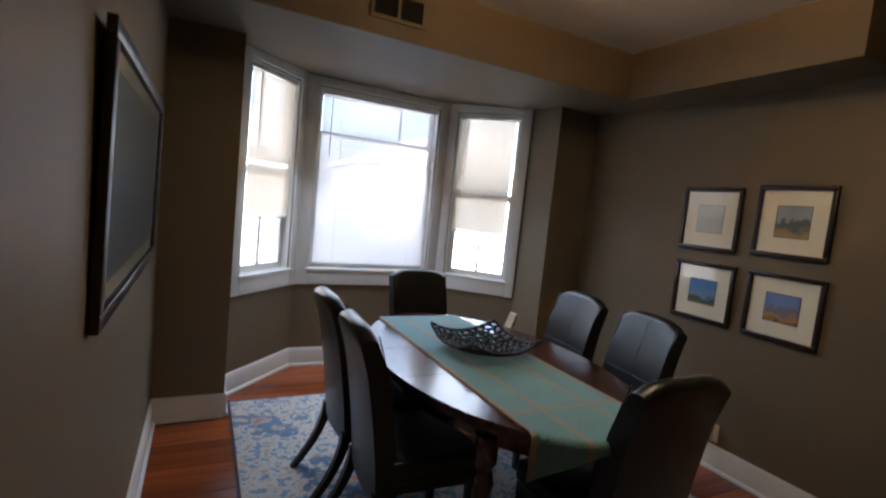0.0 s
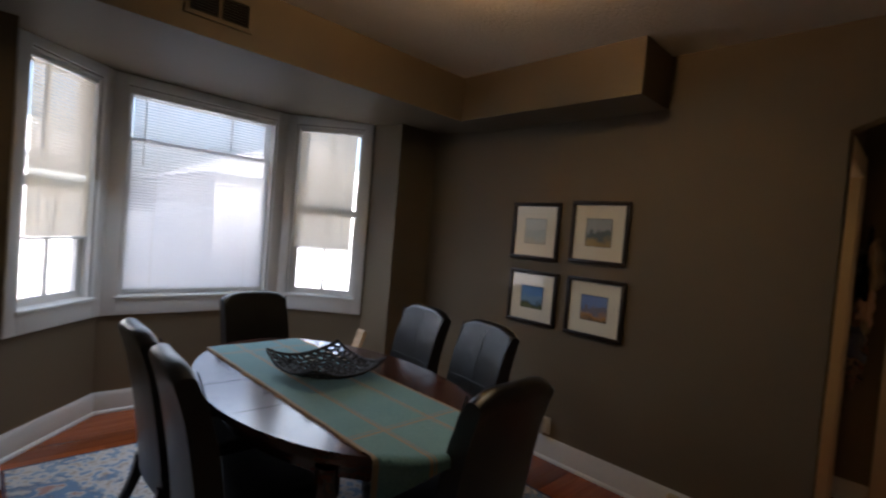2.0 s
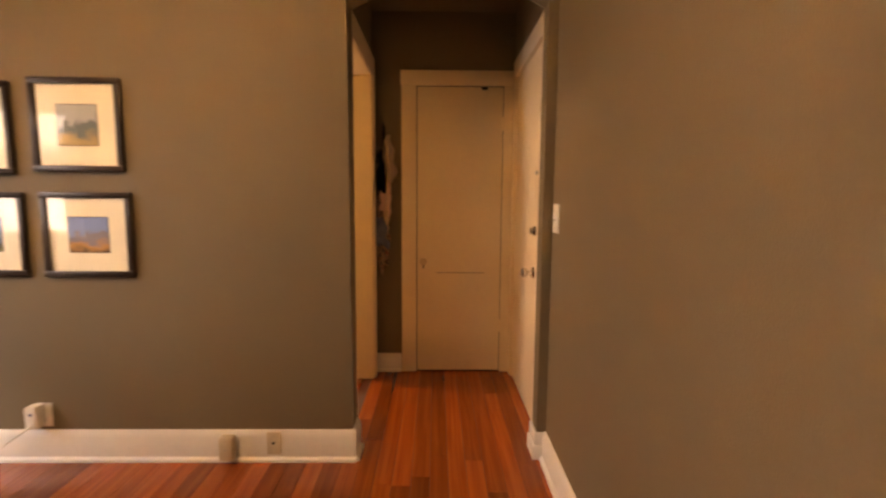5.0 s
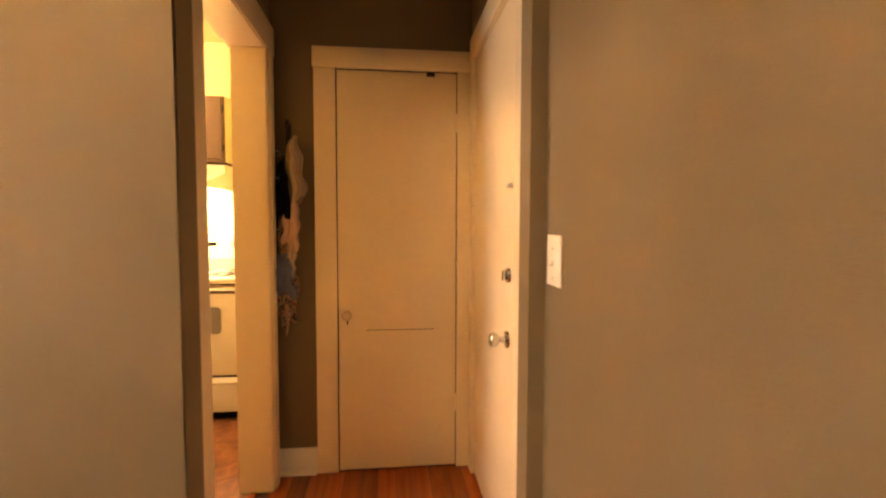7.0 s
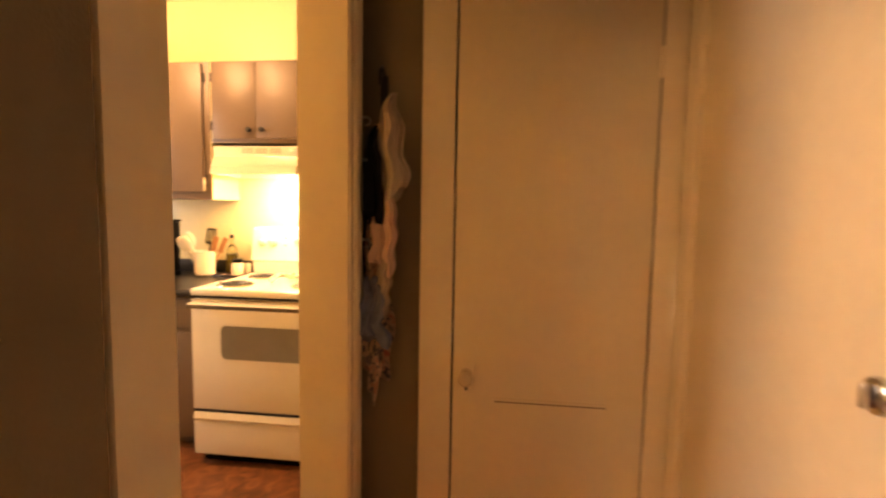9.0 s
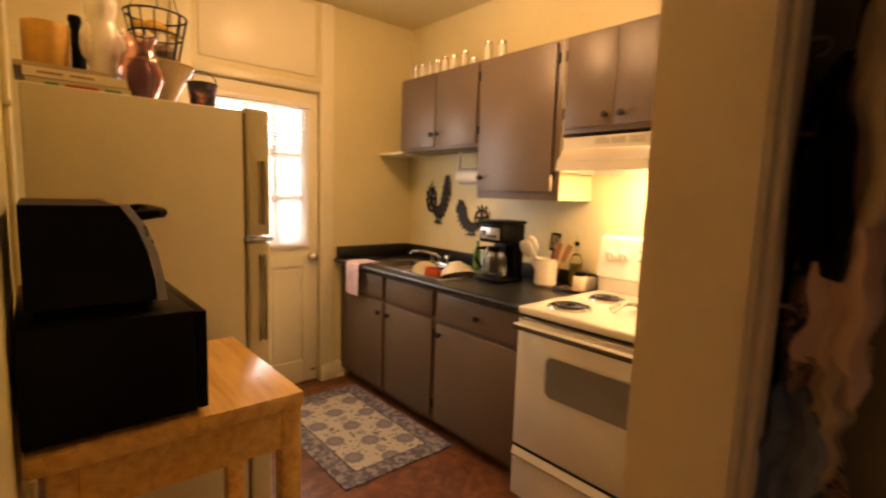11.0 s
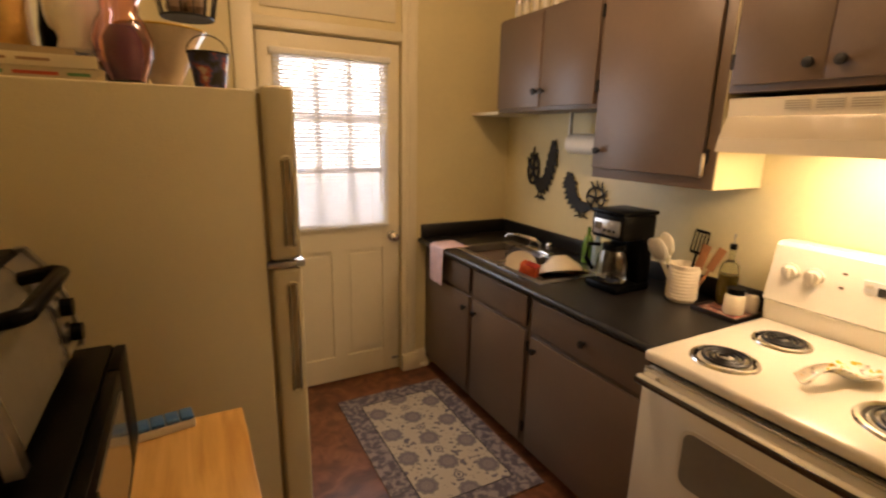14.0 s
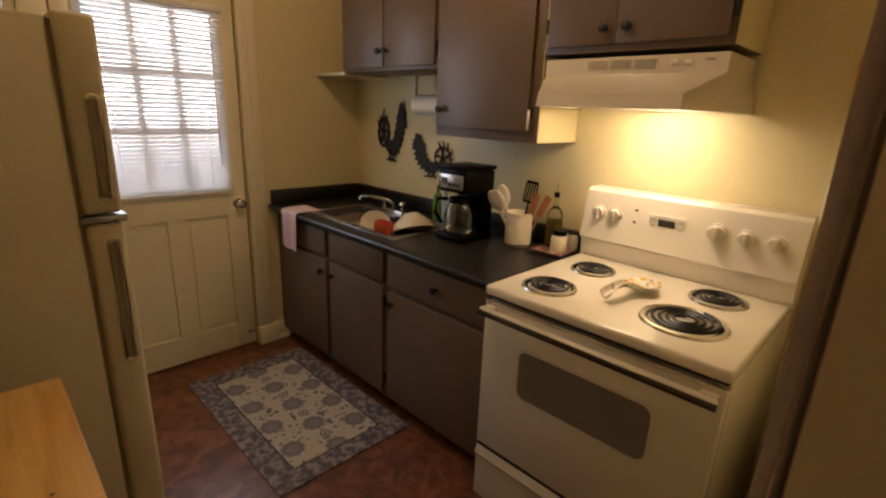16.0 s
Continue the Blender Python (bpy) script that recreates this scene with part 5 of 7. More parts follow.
def utensil(name, label, dx, dy, lean_x, lean_y, length, head, material):
    u = thing(name, (cx + dx, cyy + dy, CT + 0.02), label, "utensil", "utensils in the crock", "", pose(cx + dx, cyy + dy, CT + 0.018, lean_x, lean_y, 0))
    part("handle", tube([(0, 0, 0), (0, 0, length)], 0.005, 8), material, u, local=True)
    if head == "spoon":
        bm = bmesh.new()
        bmesh.ops.create_uvsphere(bm, u_segments=16, v_segments=10, radius=1, matrix=Matrix.Translation((0, 0, length + 0.035)) @ Matrix.Diagonal((0.010, 0.034, 0.050, 1)))
        part("bowl", bm, material, u, local=True)
    else:
        bm = bmesh.new()
        w = 0.017 if head == "narrow" else 0.030
        box(bm, -0.002, 0.002, -w, w, length, length + 0.012), box(bm, -0.002, 0.002, -w, w, length + 0.088, length + 0.10)
        for q in range(5 if head == "slotted" else 0):
            y = -w + 2 * w * q / 4
            box(bm, -0.002, 0.002, y - 0.003, y + 0.003, length + 0.01, length + 0.09)
        if head == "narrow":
            box(bm, -0.002, 0.002, -w, w, length + 0.011, length + 0.089)
        part("blade", bm, material, u, local=True)
    return u


utensil("serving_spoon", "white nylon spoon in the crock", 0.0, 0.025, -24, -16, 0.17, "spoon", M_SPOON)
utensil("serving_spoon", "white nylon spoon in the crock", -0.01, 0.012, -13, -10, 0.185, "spoon", M_SPOON)
utensil("serving_spoon", "white nylon spoon in the crock", -0.015, 0.02, -17, -14, 0.165, "spoon", M_SPOON)
utensil("slotted_spatula", "black slotted spatula in the crock", 0.01, -0.005, 4, 8, 0.18, "slotted", M_BLACK)
utensil("wooden_spatula", "brown wooden spatula in the crock", 0.0, -0.02, 13, 4, 0.135, "narrow", M_WOODSP)
utensil("wooden_scraper", "brown wooden scraper in the crock", 0.02, -0.03, 20, 10, 0.135, "narrow", M_WOODSP)
ob = thing("oil_bottle", (7.575, 1.715, CT + 0.009), "square glass oil bottle with pour spout", "bottle")
part("glass_body", lathe([(0.0, 0.0), (0.034, 0.0), (0.036, 0.006), (0.036, 0.145), (0.028, 0.165), (0.013, 0.180), (0.012, 0.225), (0.0, 0.225)], (7.575, 1.715, CT + 0.009), 24), glass("bottle_glass", (0.80, 0.82, 0.68)), ob)
part("oil", lathe([(0.0, 0.003), (0.032, 0.004), (0.0335, 0.12), (0.0, 0.12)], (7.575, 1.715, CT + 0.009), 20), mat("olive_oil", (0.16, 0.11, 0.008), 0.1, bump=0), ob, "golden green oil")
part("stopper", cy((7.575, 1.715, CT + 0.243), 0.013, 0.022, seg=14), M_BLACK, ob)
part("spout", tube([(7.575, 1.715, CT + 0.25), (7.575, 1.715, CT + 0.275), (7.570, 1.712, CT + 0.295)], 0.003, 8), M_STEEL, ob)
jr = thing("spice_jar", (7.50, 1.635, CT + 0.009), "glass sugar jar with a black lid", "jar")
part("jar", lathe([(0.0, 0.0), (0.034, 0.0), (0.036, 0.008), (0.036, 0.065), (0.030, 0.075), (0.0, 0.075)], (7.50, 1.635, CT + 0.009), 22), mat("sugar", (0.62, 0.55, 0.38), 0.3, bump=0), jr)
part("lid", cy((7.50, 1.635, CT + 0.096), 0.031, 0.022, seg=22), M_BLACK, jr, smooth=True)
for y in (1.61, 1.655):
    s_ = thing("salt_shaker", (7.575, y, CT + 0.009), "small white ceramic shaker on the tray", "shaker", "shakers on the tray")
    part("body", lathe([(0.0, 0.0), (0.022, 0.0), (0.024, 0.05), (0.018, 0.065), (0.0, 0.068)], (7.575, y, CT + 0.009), 18), M_CHINA, s_)

# paper towel roll and the black iron wall ornaments
pt = thing("paper_towel_holder", (7.56, 2.46, 1.50), "white paper towel roll under the cabinet", "paper towels")
part("roll", cy((7.545, 2.50, 1.50), 0.052, 0.26, "y", 28), mat("paper_towel", (0.74, 0.72, 0.66), 0.95, var=0.04, bump=0.2, bscale=120), pt, smooth=True)
part("rod", cy((7.545, 2.50, 1.50), 0.008, 0.30, "y", 10), M_IRON, pt)
for y in (2.352, 2.648):
    part("bracket", bx(7.535, 7.555, y - 0.004, y + 0.004, 1.49, 1.664), M_WHITE, pt)


def iron_bird(y_neck, y_tail, z0, h, seed):
    """A flat iron cut-out bird: toothed neck and body, and a round pierced tail with curled plumes."""
    t = bmesh.new()
    rnd = random.Random(seed)
    X = KX1 - 0.012
    w = y_tail - y_neck
    P = lambda u, v: (y_neck + w * u, z0 + h * v)

    def plate(outline):
        prism([P(u, v) for u, v in outline], "x", X - 0.004, X + 0.004, t)

    def spikes(line, out, size):
        for (u0, v0), (u1, v1) in zip(line, line[1:]):
            mu, mv = (u0 + u1) / 2, (v0 + v1) / 2
            k = size * rnd.uniform(0.7, 1.3)
            plate([(u0, v0), (u1, v1), (mu + out[0] * k + rnd.uniform(-0.02, 0.02), mv + out[1] * k)])

    neck_out = [(0.02, 0.86), (0.00, 0.74), (0.06, 0.62), (0.09, 0.50), (0.14, 0.38), (0.22, 0.27), (0.32, 0.19), (0.44, 0.15), (0.56, 0.17), (0.66, 0.24)]
    neck_in = [(0.62, 0.40), (0.50, 0.36), (0.40, 0.38), (0.33, 0.46), (0.29, 0.58), (0.25, 0.72), (0.22, 0.84)]
    plate(neck_out + neck_in)
    plate([(0.02, 0.86), (0.22, 0.84), (0.20, 0.93), (0.10, 0.97), (0.04, 0.93)])
    plate([(0.04, 0.90), (-0.06, 0.86), (0.02, 0.84)])
    spikes(neck_out, (-0.07, -0.07), 1.0)
    spikes([(0.20, 0.90), (0.14, 0.96), (0.08, 0.96), (0.03, 0.93)], (0.0, 0.09), 1.0)
    spikes(neck_in[1:], (0.05, 0.02), 0.9)
    cu, cv = 0.74, 0.50
    loop = lambda r, n=16: [(X, *P(cu + r * 0.75 * math.cos(a), cv + r * math.sin(a))) for a in (2 * math.pi * k / n for k in range(n))]
    tube(loop(0.25), 0.026 * h, 6, t, closed=True)
    for k in range(5):
        a = 2 * math.pi * k / 5 + 0.3
        tube([(X, *P(cu + r * 0.75 * math.cos(a + 1.2 * (r - 0.1)), cv + r * math.sin(a + 1.2 * (r - 0.1)))) for r in (0.02, 0.10, 0.18, 0.25)], 0.030 * h, 6, t)
    for k in range(5):
        a = -0.2 + 0.50 * k
        tip = (cu + rnd.uniform(0.30, 0.38) * 0.75 * math.cos(a + 0.3), cv + rnd.uniform(0.32, 0.44) * math.sin(a + 0.3))
        plate([(cu + 0.24 * 0.75 * math.cos(a - 0.16), cv + 0.24 * math.sin(a - 0.16)), (cu + 0.25 * 0.75 * math.cos(a + 0.16), cv + 0.25 * math.sin(a + 0.16)), tip])
    for u in (0.40, 0.52):
        tube([(X, *P(u, 0.18)), (X, *P(u, 0.04)), (X, *P(u - 0.10, 0.0))], 0.022 * h, 6, t)
        tube([(X, *P(u, 0.04)), (X, *P(u + 0.08, 0.01))], 0.018 * h, 6, t)
    cyl(t, (KX1 - 0.006, y_neck + 0.40 * w, z0 + 0.26 * h), 0.006, 0.012, "x", 8)
    tagged(part("wall_ornament", t, M_IRON, smooth=False), "black iron cut-out bird wall ornament", "wall ornament", "iron wall ornaments")


iron_bird(2.84, 3.11, 1.16, 0.34, 1)
iron_bird(2.75, 2.42, 1.10, 0.235, 2)

# jars along the cabinet tops
for k, (y, r, h) in enumerate([(2.97, 0.021, 0.07), (2.90, 0.021, 0.07), (2.82, 0.021, 0.07), (2.74, 0.021, 0.07), (2.66, 0.022, 0.072), (2.58, 0.022, 0.074), (2.48, 0.022, 0.074), (2.40, 0.021, 0.022), (2.28, 0.024, 0.09), (2.17, 0.024, 0.07)]):
    t = thing("spice_jar", (7.42, y, 2.151), "small glass spice jar on the cabinet top", "jar", "jars on the cabinets")
    part("jar", lathe([(0.0, 0.0), (r, 0.0), (r, h), (r * 0.8, h + 0.006), (0.0, h + 0.006)], (7.40, y, 2.151), 14), mat("frosted_jar", (0.62, 0.58, 0.46), 0.2, bump=0) if not k else bpy.data.materials["frosted_jar"], t)
    part("cap", cy((7.40, y, 2.151 + h + 0.016), r * 0.9, 0.02, seg=14), M_STEEL, t, smooth=True)

# ---- stove, hood, fridge, back door ----
SF, SBK, SYA, SYB = 6.900, 7.625, 0.782, 1.540
st = thing("stove", (7.26, 1.16, 0), "white electric coil stove with an oven window", "stove")
part("body", bx(SF + 0.03, SBK, SYA + 0.004, SYB - 0.004, 0.05, 0.872, bevel=0.004), M_WHITE_ENAMEL, st)
part("kick", bx(SF + 0.06, SBK - 0.05, SYA + 0.02, SYB - 0.02, 0.0, 0.05), M_BLACK, st)
top = part("cooktop", bx(SF - 0.006, SBK - 0.10, SYA, SYB, 0.880, 0.915, bevel=0.011, seg=3), M_WHITE_ENAMEL, st)
# the slot under the cooktop is filled near-black to stand for its shade
part("vent_gap", bx(SF + 0.012, SF + 0.05, SYA + 0.01, SYB - 0.01, 0.868, 0.8805), M_DARK, st, "near-black strip for the shade in the gap under the cooktop")
door = part("oven_door", bx(SF - 0.004, SF + 0.030, SYA + 0.004, SYB - 0.004, 0.298, 0.858, bevel=0.007), M_WHITE_ENAMEL, st)
bm = bmesh.new()
y0, y1, z0, z1, r = 0.945, 1.375, 0.565, 0.735, 0.03


def rounded(y0, y1, z0, z1, r, n=6):
    o = []
    for cy_, cz, a0 in ((y1 - r, z1 - r, 0), (y0 + r, z1 - r, 90), (y0 + r, z0 + r, 180), (y1 - r, z0 + r, 270)):
        o += [(cy_ + r * math.cos(radians(a0 + 90 * k / n)), cz + r * math.sin(radians(a0 + 90 * k / n))) for k in range(n + 1)]
    return o


part("window_trim", prism(rounded(y0 - 0.012, y1 + 0.012, z0 - 0.012, z1 + 0.012, r + 0.012), "x", SF - 0.007, SF - 0.002), M_WHITE_ENAMEL, door, bevel=0.002)
part("window_glass", prism(rounded(y0, y1, z0, z1, r), "x", SF - 0.0085, SF - 0.006), mat("grey_oven_glass", (0.20, 0.185, 0.15), 0.14, var=0.08, bump=0.0), door, "dark oven glass")
hb = bx(SF - 0.052, SF - 0.026, SYA + 0.012, SYB - 0.012, 0.822, 0.852, bevel=0.011, seg=3)
for y in (SYA + 0.04, SYB - 0.04):
    box(hb, SF - 0.030, SF - 0.003, y - 0.02, y + 0.02, 0.826, 0.848)
h = part("handle", hb, M_WHITE_ENAMEL, door)
part("handle_strip", bx(SF - 0.0555, SF - 0.0515, SYA + 0.012, SYB - 0.012, 0.826, 0.845, bevel=0.001), mat("dark_chrome", (0.16, 0.145, 0.13), 0.22, 0.9, var=0.1, bump=0.0), h, "chrome strip along the handle")
part("door_strip", bx(SF - 0.0065, SF - 0.0035, SYA + 0.01, SYB - 0.01, 0.858, 0.866), M_CHROME, door, "chrome trim strip")
dr = part("storage_drawer", bx(SF - 0.004, SF + 0.030, SYA + 0.004, SYB - 0.004, 0.062, 0.286, bevel=0.007), M_WHITE_ENAMEL, st)
part("drawer_lip", prism([(SF - 0.016, 0.255), (SF - 0.004, 0.284), (SF - 0.002, 0.284), (SF - 0.002, 0.235)], "y", SYA + 0.01, SYB - 0.01), M_WHITE_ENAMEL, dr)
# near-black filler, shade of the slot above the drawer put in as colour
part("drawer_gap", bx(SF - 0.002, SF + 0.02, SYA + 0.01, SYB - 0.01, 0.286, 0.298), M_DARK, st, "near-black strip for the shade in the gap over the drawer")
bg = part("backguard", prism([(7.520, 0.913), (7.512, 0.985), (7.496, 0.995), (7.530, 1.185), (7.545, 1.198), (7.620, 1.198), (7.620, 0.90), (7.53, 0.90)], "y", SYA, SYB), M_WHITE_ENAMEL, st, bevel=0.004)


def on_guard(y, z):
    """A pose on the sloping face of the backguard, its z along the way out."""
    x = 7.496 + (z - 0.995) * 0.034 / 0.19
    return Matrix.Translation((x - 0.001, y, z)) @ Matrix.Rotation(radians(-90 - 10), 4, "Y")


def guard_part(name, bm, material, y, z, label=""):
    ob = part(name, bm, material, bg, label, local=True)
    ob.matrix_basis = on_guard(y, z)
    return ob


for y, big in ((1.475, 0), (1.405, 0), (1.035, 1), (0.945, 0), (0.860, 0)):
    R = 0.030 if big else 0.024
    kn = guard_part("burner_knob", lathe([(0.0, 0.0), (R + 0.006, 0.0), (R + 0.006, 0.004), (R, 0.006), (R * 0.92, 0.018), (0.0, 0.019)], (0, 0, 0), 24), M_WHITE_ENAMEL, y, 1.105)
    gb = bmesh.new()
    box(gb, -R * 0.95, R * 0.95, -0.006, 0.006, 0.017, 0.030, 0.003)
    gr = part("grip", gb, M_WHITE_ENAMEL, kn, local=True)
guard_part("clock_panel", bx(-0.030, 0.030, -0.065, 0.065, 0, 0.004, bevel=0.002), M_WHITE, 1.205, 1.105)
guard_part("clock_display", bx(-0.014, 0.014, -0.030, 0.030, 0.004, 0.006), mat("clock_glass", (0.006, 0.010, 0.008), 0.1, bump=0), 1.205, 1.105, "dark clock display")
for dy in (-0.05, 0.05):
    for dz in (-0.015, 0.012):
        guard_part("clock_button", bx(dz - 0.006, dz + 0.006, dy - 0.009, dy + 0.009, 0.004, 0.006, bevel=0.001), M_WHITE_ENAMEL, 1.205, 1.105)
for dz in (0.0, -0.045):
    guard_part("indicator", bx(-0.004, 0.004, -0.006, 0.006, 0, 0.002), mat("brown_mark", (0.12, 0.06, 0.03), 0.5) if dz == 0 else bpy.data.materials["brown_mark"], 1.325, 1.135 + dz)
M_COIL = mat("black_coil", (0.014, 0.013, 0.013), 0.34, 0.4, var=0.3, scale=30, bump=0.03)
M_BOWL = mat("burnt_bowl", (0.05, 0.045, 0.04), 0.22, 0.8, var=0.35, scale=25, bump=0.0)
for bxx, byy, R in ((7.045, 1.385, 0.078), (7.335, 1.380, 0.070), (7.105, 0.972, 0.102), (7.375, 0.958, 0.075)):
    bw = part("drip_bowl", lathe([(0.0, -0.018), (R * 0.35, -0.018), (R * 0.85, -0.004), (R * 0.98, 0.004), (R * 1.12, 0.006), (R * 1.16, 0.0015)], (bxx, byy, 0.915), 36), M_BOWL, top, "blackened drip bowl")
    part("trim_ring", lathe([(R * 1.00, 0.004), (R * 1.06, 0.0085), (R * 1.15, 0.007), (R * 1.19, 0.001), (R * 1.00, 0.001)], (bxx, byy, 0.915), 36), M_CHROME, bw, "bright chrome trim ring")
    pts = []
    turns = 4 if R > 0.09 else 3.4
    for k in range(int(turns * 22)):
        a = k / 22 * 2 * math.pi
        rr = R * 0.20 + (R * 0.96 - R * 0.20) * k / (turns * 22)
        pts.append((bxx + rr * math.cos(a), byy + rr * math.sin(a), 0.9245))
    part("coil", tube(pts, 0.0052, 8), M_COIL, bw, "black heating coil")
    part("coil_centre", cy((bxx, byy, 0.918), R * 0.16, 0.008, seg=16), M_STEEL, bw)

# painted spoon rest
M_SPREST = ramp_mat("painted_pottery", [(0.34, (0.34, 0.30, 0.26)), (0.40, (0.74, 0.70, 0.60)), (0.54, (0.76, 0.71, 0.60)), (0.58, (0.68, 0.42, 0.04)), (0.66, (0.60, 0.34, 0.05))], (1, 1, 1), 42, 3, 0.5, rough=0.2, bump=0.02, coat=0.5)
bm = bmesh.new()
nU, rows = 22, []
for j in range(nU + 1):
    f = j / nU
    w = 0.013 + 0.007 * max(0, 1 - 4 * f) if f < 0.5 else 0.013 + 0.030 * math.sin(min(1, (f - 0.5) / 0.5 + 0.02) * math.pi) ** 0.8
    z = 0.006 + 0.022 * math.sin(max(0, 0.6 - f) / 0.6 * math.pi) ** 1 * 0.9
    row = []
    for i in range(9):
        u = -1 + 2 * i / 8
        row.append(bm.verts.new((0.20 * f, w * u, z + 0.016 * u * u)))
    rows.append(row)
for a, c in zip(rows, rows[1:]):
    for i in range(8):
        bm.faces.new((a[i], a[i + 1], c[i + 1], c[i]))
bm.normal_update()
bmesh.ops.solidify(bm, geom=bm.faces[:], thickness=0.005)
sr = tagged(part("spoon_rest", bm, M_SPREST, smooth=True), "hand painted pottery spoon rest on the stove", "spoon rest")
sr.matrix_basis = pose(7.075, 1.20, 0.917, 0, 0, -14) @ Matrix.Scale(1.25, 4)

# range hood with bevelled front corners
hd = thing("range_hood", (7.45, 1.36, 1.50), "white range hood with a lit lamp", "range hood")
bm = bmesh.new()
V = lambda x, y, z: bm.verts.new((x, y, z))
T = [V(UF + 0.004, 1.052, 1.672), V(UF + 0.004, 1.682, 1.672), V(UB, 1.682, 1.672), V(UB, 1.052, 1.672)]
U = [V(UF + 0.004, 1.052, 1.615), V(UF + 0.004, 1.682, 1.615), V(UB, 1.682, 1.615), V(UB, 1.052, 1.615)]
F = [V(7.19, 1.110, 1.545), V(7.19, 1.600, 1.545), V(UB, 1.690, 1.545), V(UB, 1.036, 1.545)]
B = [V(7.185, 1.108, 1.502), V(7.185, 1.602, 1.502), V(UB, 1.692, 1.502), V(UB, 1.034, 1.502)]
for a, c in ((T, U), (U, F), (F, B)):
    for i in range(4):
        bm.faces.new((a[i], a[(i + 1) % 4], c[(i + 1) % 4], c[i]))
bm.faces.new(T)
Bi = [V(7.20, 1.12, 1.502), V(7.20, 1.59, 1.502), V(UB - 0.01, 1.675, 1.502), V(UB - 0.01, 1.05, 1.502)]
Ci = [V(7.26, 1.12, 1.575), V(7.26, 1.59, 1.575), V(UB - 0.01, 1.675, 1.575), V(UB - 0.01, 1.05, 1.575)]
for a, c in ((B, Bi), (Bi, Ci)):
    for i in range(4):
        bm.faces.new((a[i], a[(i + 1) % 4], c[(i + 1) % 4], c[i]))
bm.faces.new(Ci)
part("canopy", bm, M_WHITE_ENAMEL, hd, bevel=0.003)
for k in range(3):
    ya = 1.47 - k * 0.085
    g = part("vent_grille", bx(UF - 0.0005, UF + 0.0045, ya - 0.035, ya + 0.035, 1.632, 1.662), M_WHITE_ENAMEL, hd)
    for q in range(4):
        part("louvre", bx(UF - 0.002, UF + 0.0, ya - 0.033, ya + 0.033, 1.635 + q * 0.007, 1.6385 + q * 0.007), mat("grey_louvre", (0.30, 0.27, 0.20), 0.5) if k + q == 0 else bpy.data.materials["grey_louvre"], g)
for ya in (1.205, 1.165):
    part("switch", bx(UF - 0.005, UF + 0.004, ya - 0.012, ya + 0.012, 1.642, 1.655, bevel=0.002), M_WHITE, hd)
part("badge", bx(UF + 0.002, UF + 0.0045, 1.09, 1.115, 1.650, 1.656), M_STEEL, hd)
part("lamp_lens", bx(7.32, 7.52, 1.20, 1.40, 1.562, 1.573, bevel=0.003), glow("lit_hood_lens", (1.0, 0.78, 0.50), LENS_GLOW), hd, "lit lamp lens")

# fridge, side towards the doorway
FX0, FX1, FY0, FY1, FZ = 5.322, 5.872, 1.885, 2.575, 1.628
M_GASKET = mat("tan_gasket", (0.30, 0.24, 0.15), 0.6)
fg = thing("fridge", (5.64, 2.23, 0), "almond two-door fridge with moulded handles", "fridge")
part("body", bx(FX0, FX1, FY0, FY1, 0.03, FZ, bevel=0.007), M_FRIDGE, fg)
part("kick_grille", bx(FX0 + 0.05, FX1 - 0.01, FY0 + 0.01, FY1 - 0.01, 0.0, 0.031), M_BLACK, fg)
part("gasket", bx(FX1 - 0.002, FX1 + 0.012, FY0 + 0.012, FY1 - 0.012, 0.06, FZ - 0.006), M_GASKET, fg)
for nm, z0, z1, hz0, hz1 in (("freezer_door", 1.214, FZ + 0.012, 1.245, 1.475), ("fridge_door", 0.07, 1.192, 0.84, 1.155)):
    d = part(nm, bx(FX1 + 0.010, FX1 + 0.085, FY0 - 0.004, FY1 + 0.004, z0, z1, bevel=0.011, seg=3), M_FRIDGE, fg)
    hx, hr = FX1 + 0.058, 0.011
    ring = [(hx + hr * math.cos(a), FY0 - 0.007, (hz1 if math.sin(a) > 0 else hz0) - math.copysign(hr, math.sin(a)) + hr * math.sin(a)) for a in (2 * math.pi * (k + 0.5) / 20 for k in range(20))]
    part("handle", tube(ring, 0.0042, 8, closed=True), M_FRIDGE, d, "moulded door edge handle")
    part("handle_recess", bx(hx - 0.006, hx + 0.006, FY0 - 0.0055, FY0 - 0.0035, hz0 + 0.008, hz1 - 0.008), M_GASKET, d)
part("hinge_plate", bx(FX1 + 0.0, FX1 + 0.092, FY0 - 0.008, FY0 + 0.05, 1.195, 1.211, bevel=0.003), M_STEEL, fg, "metal hinge plate between the doors")

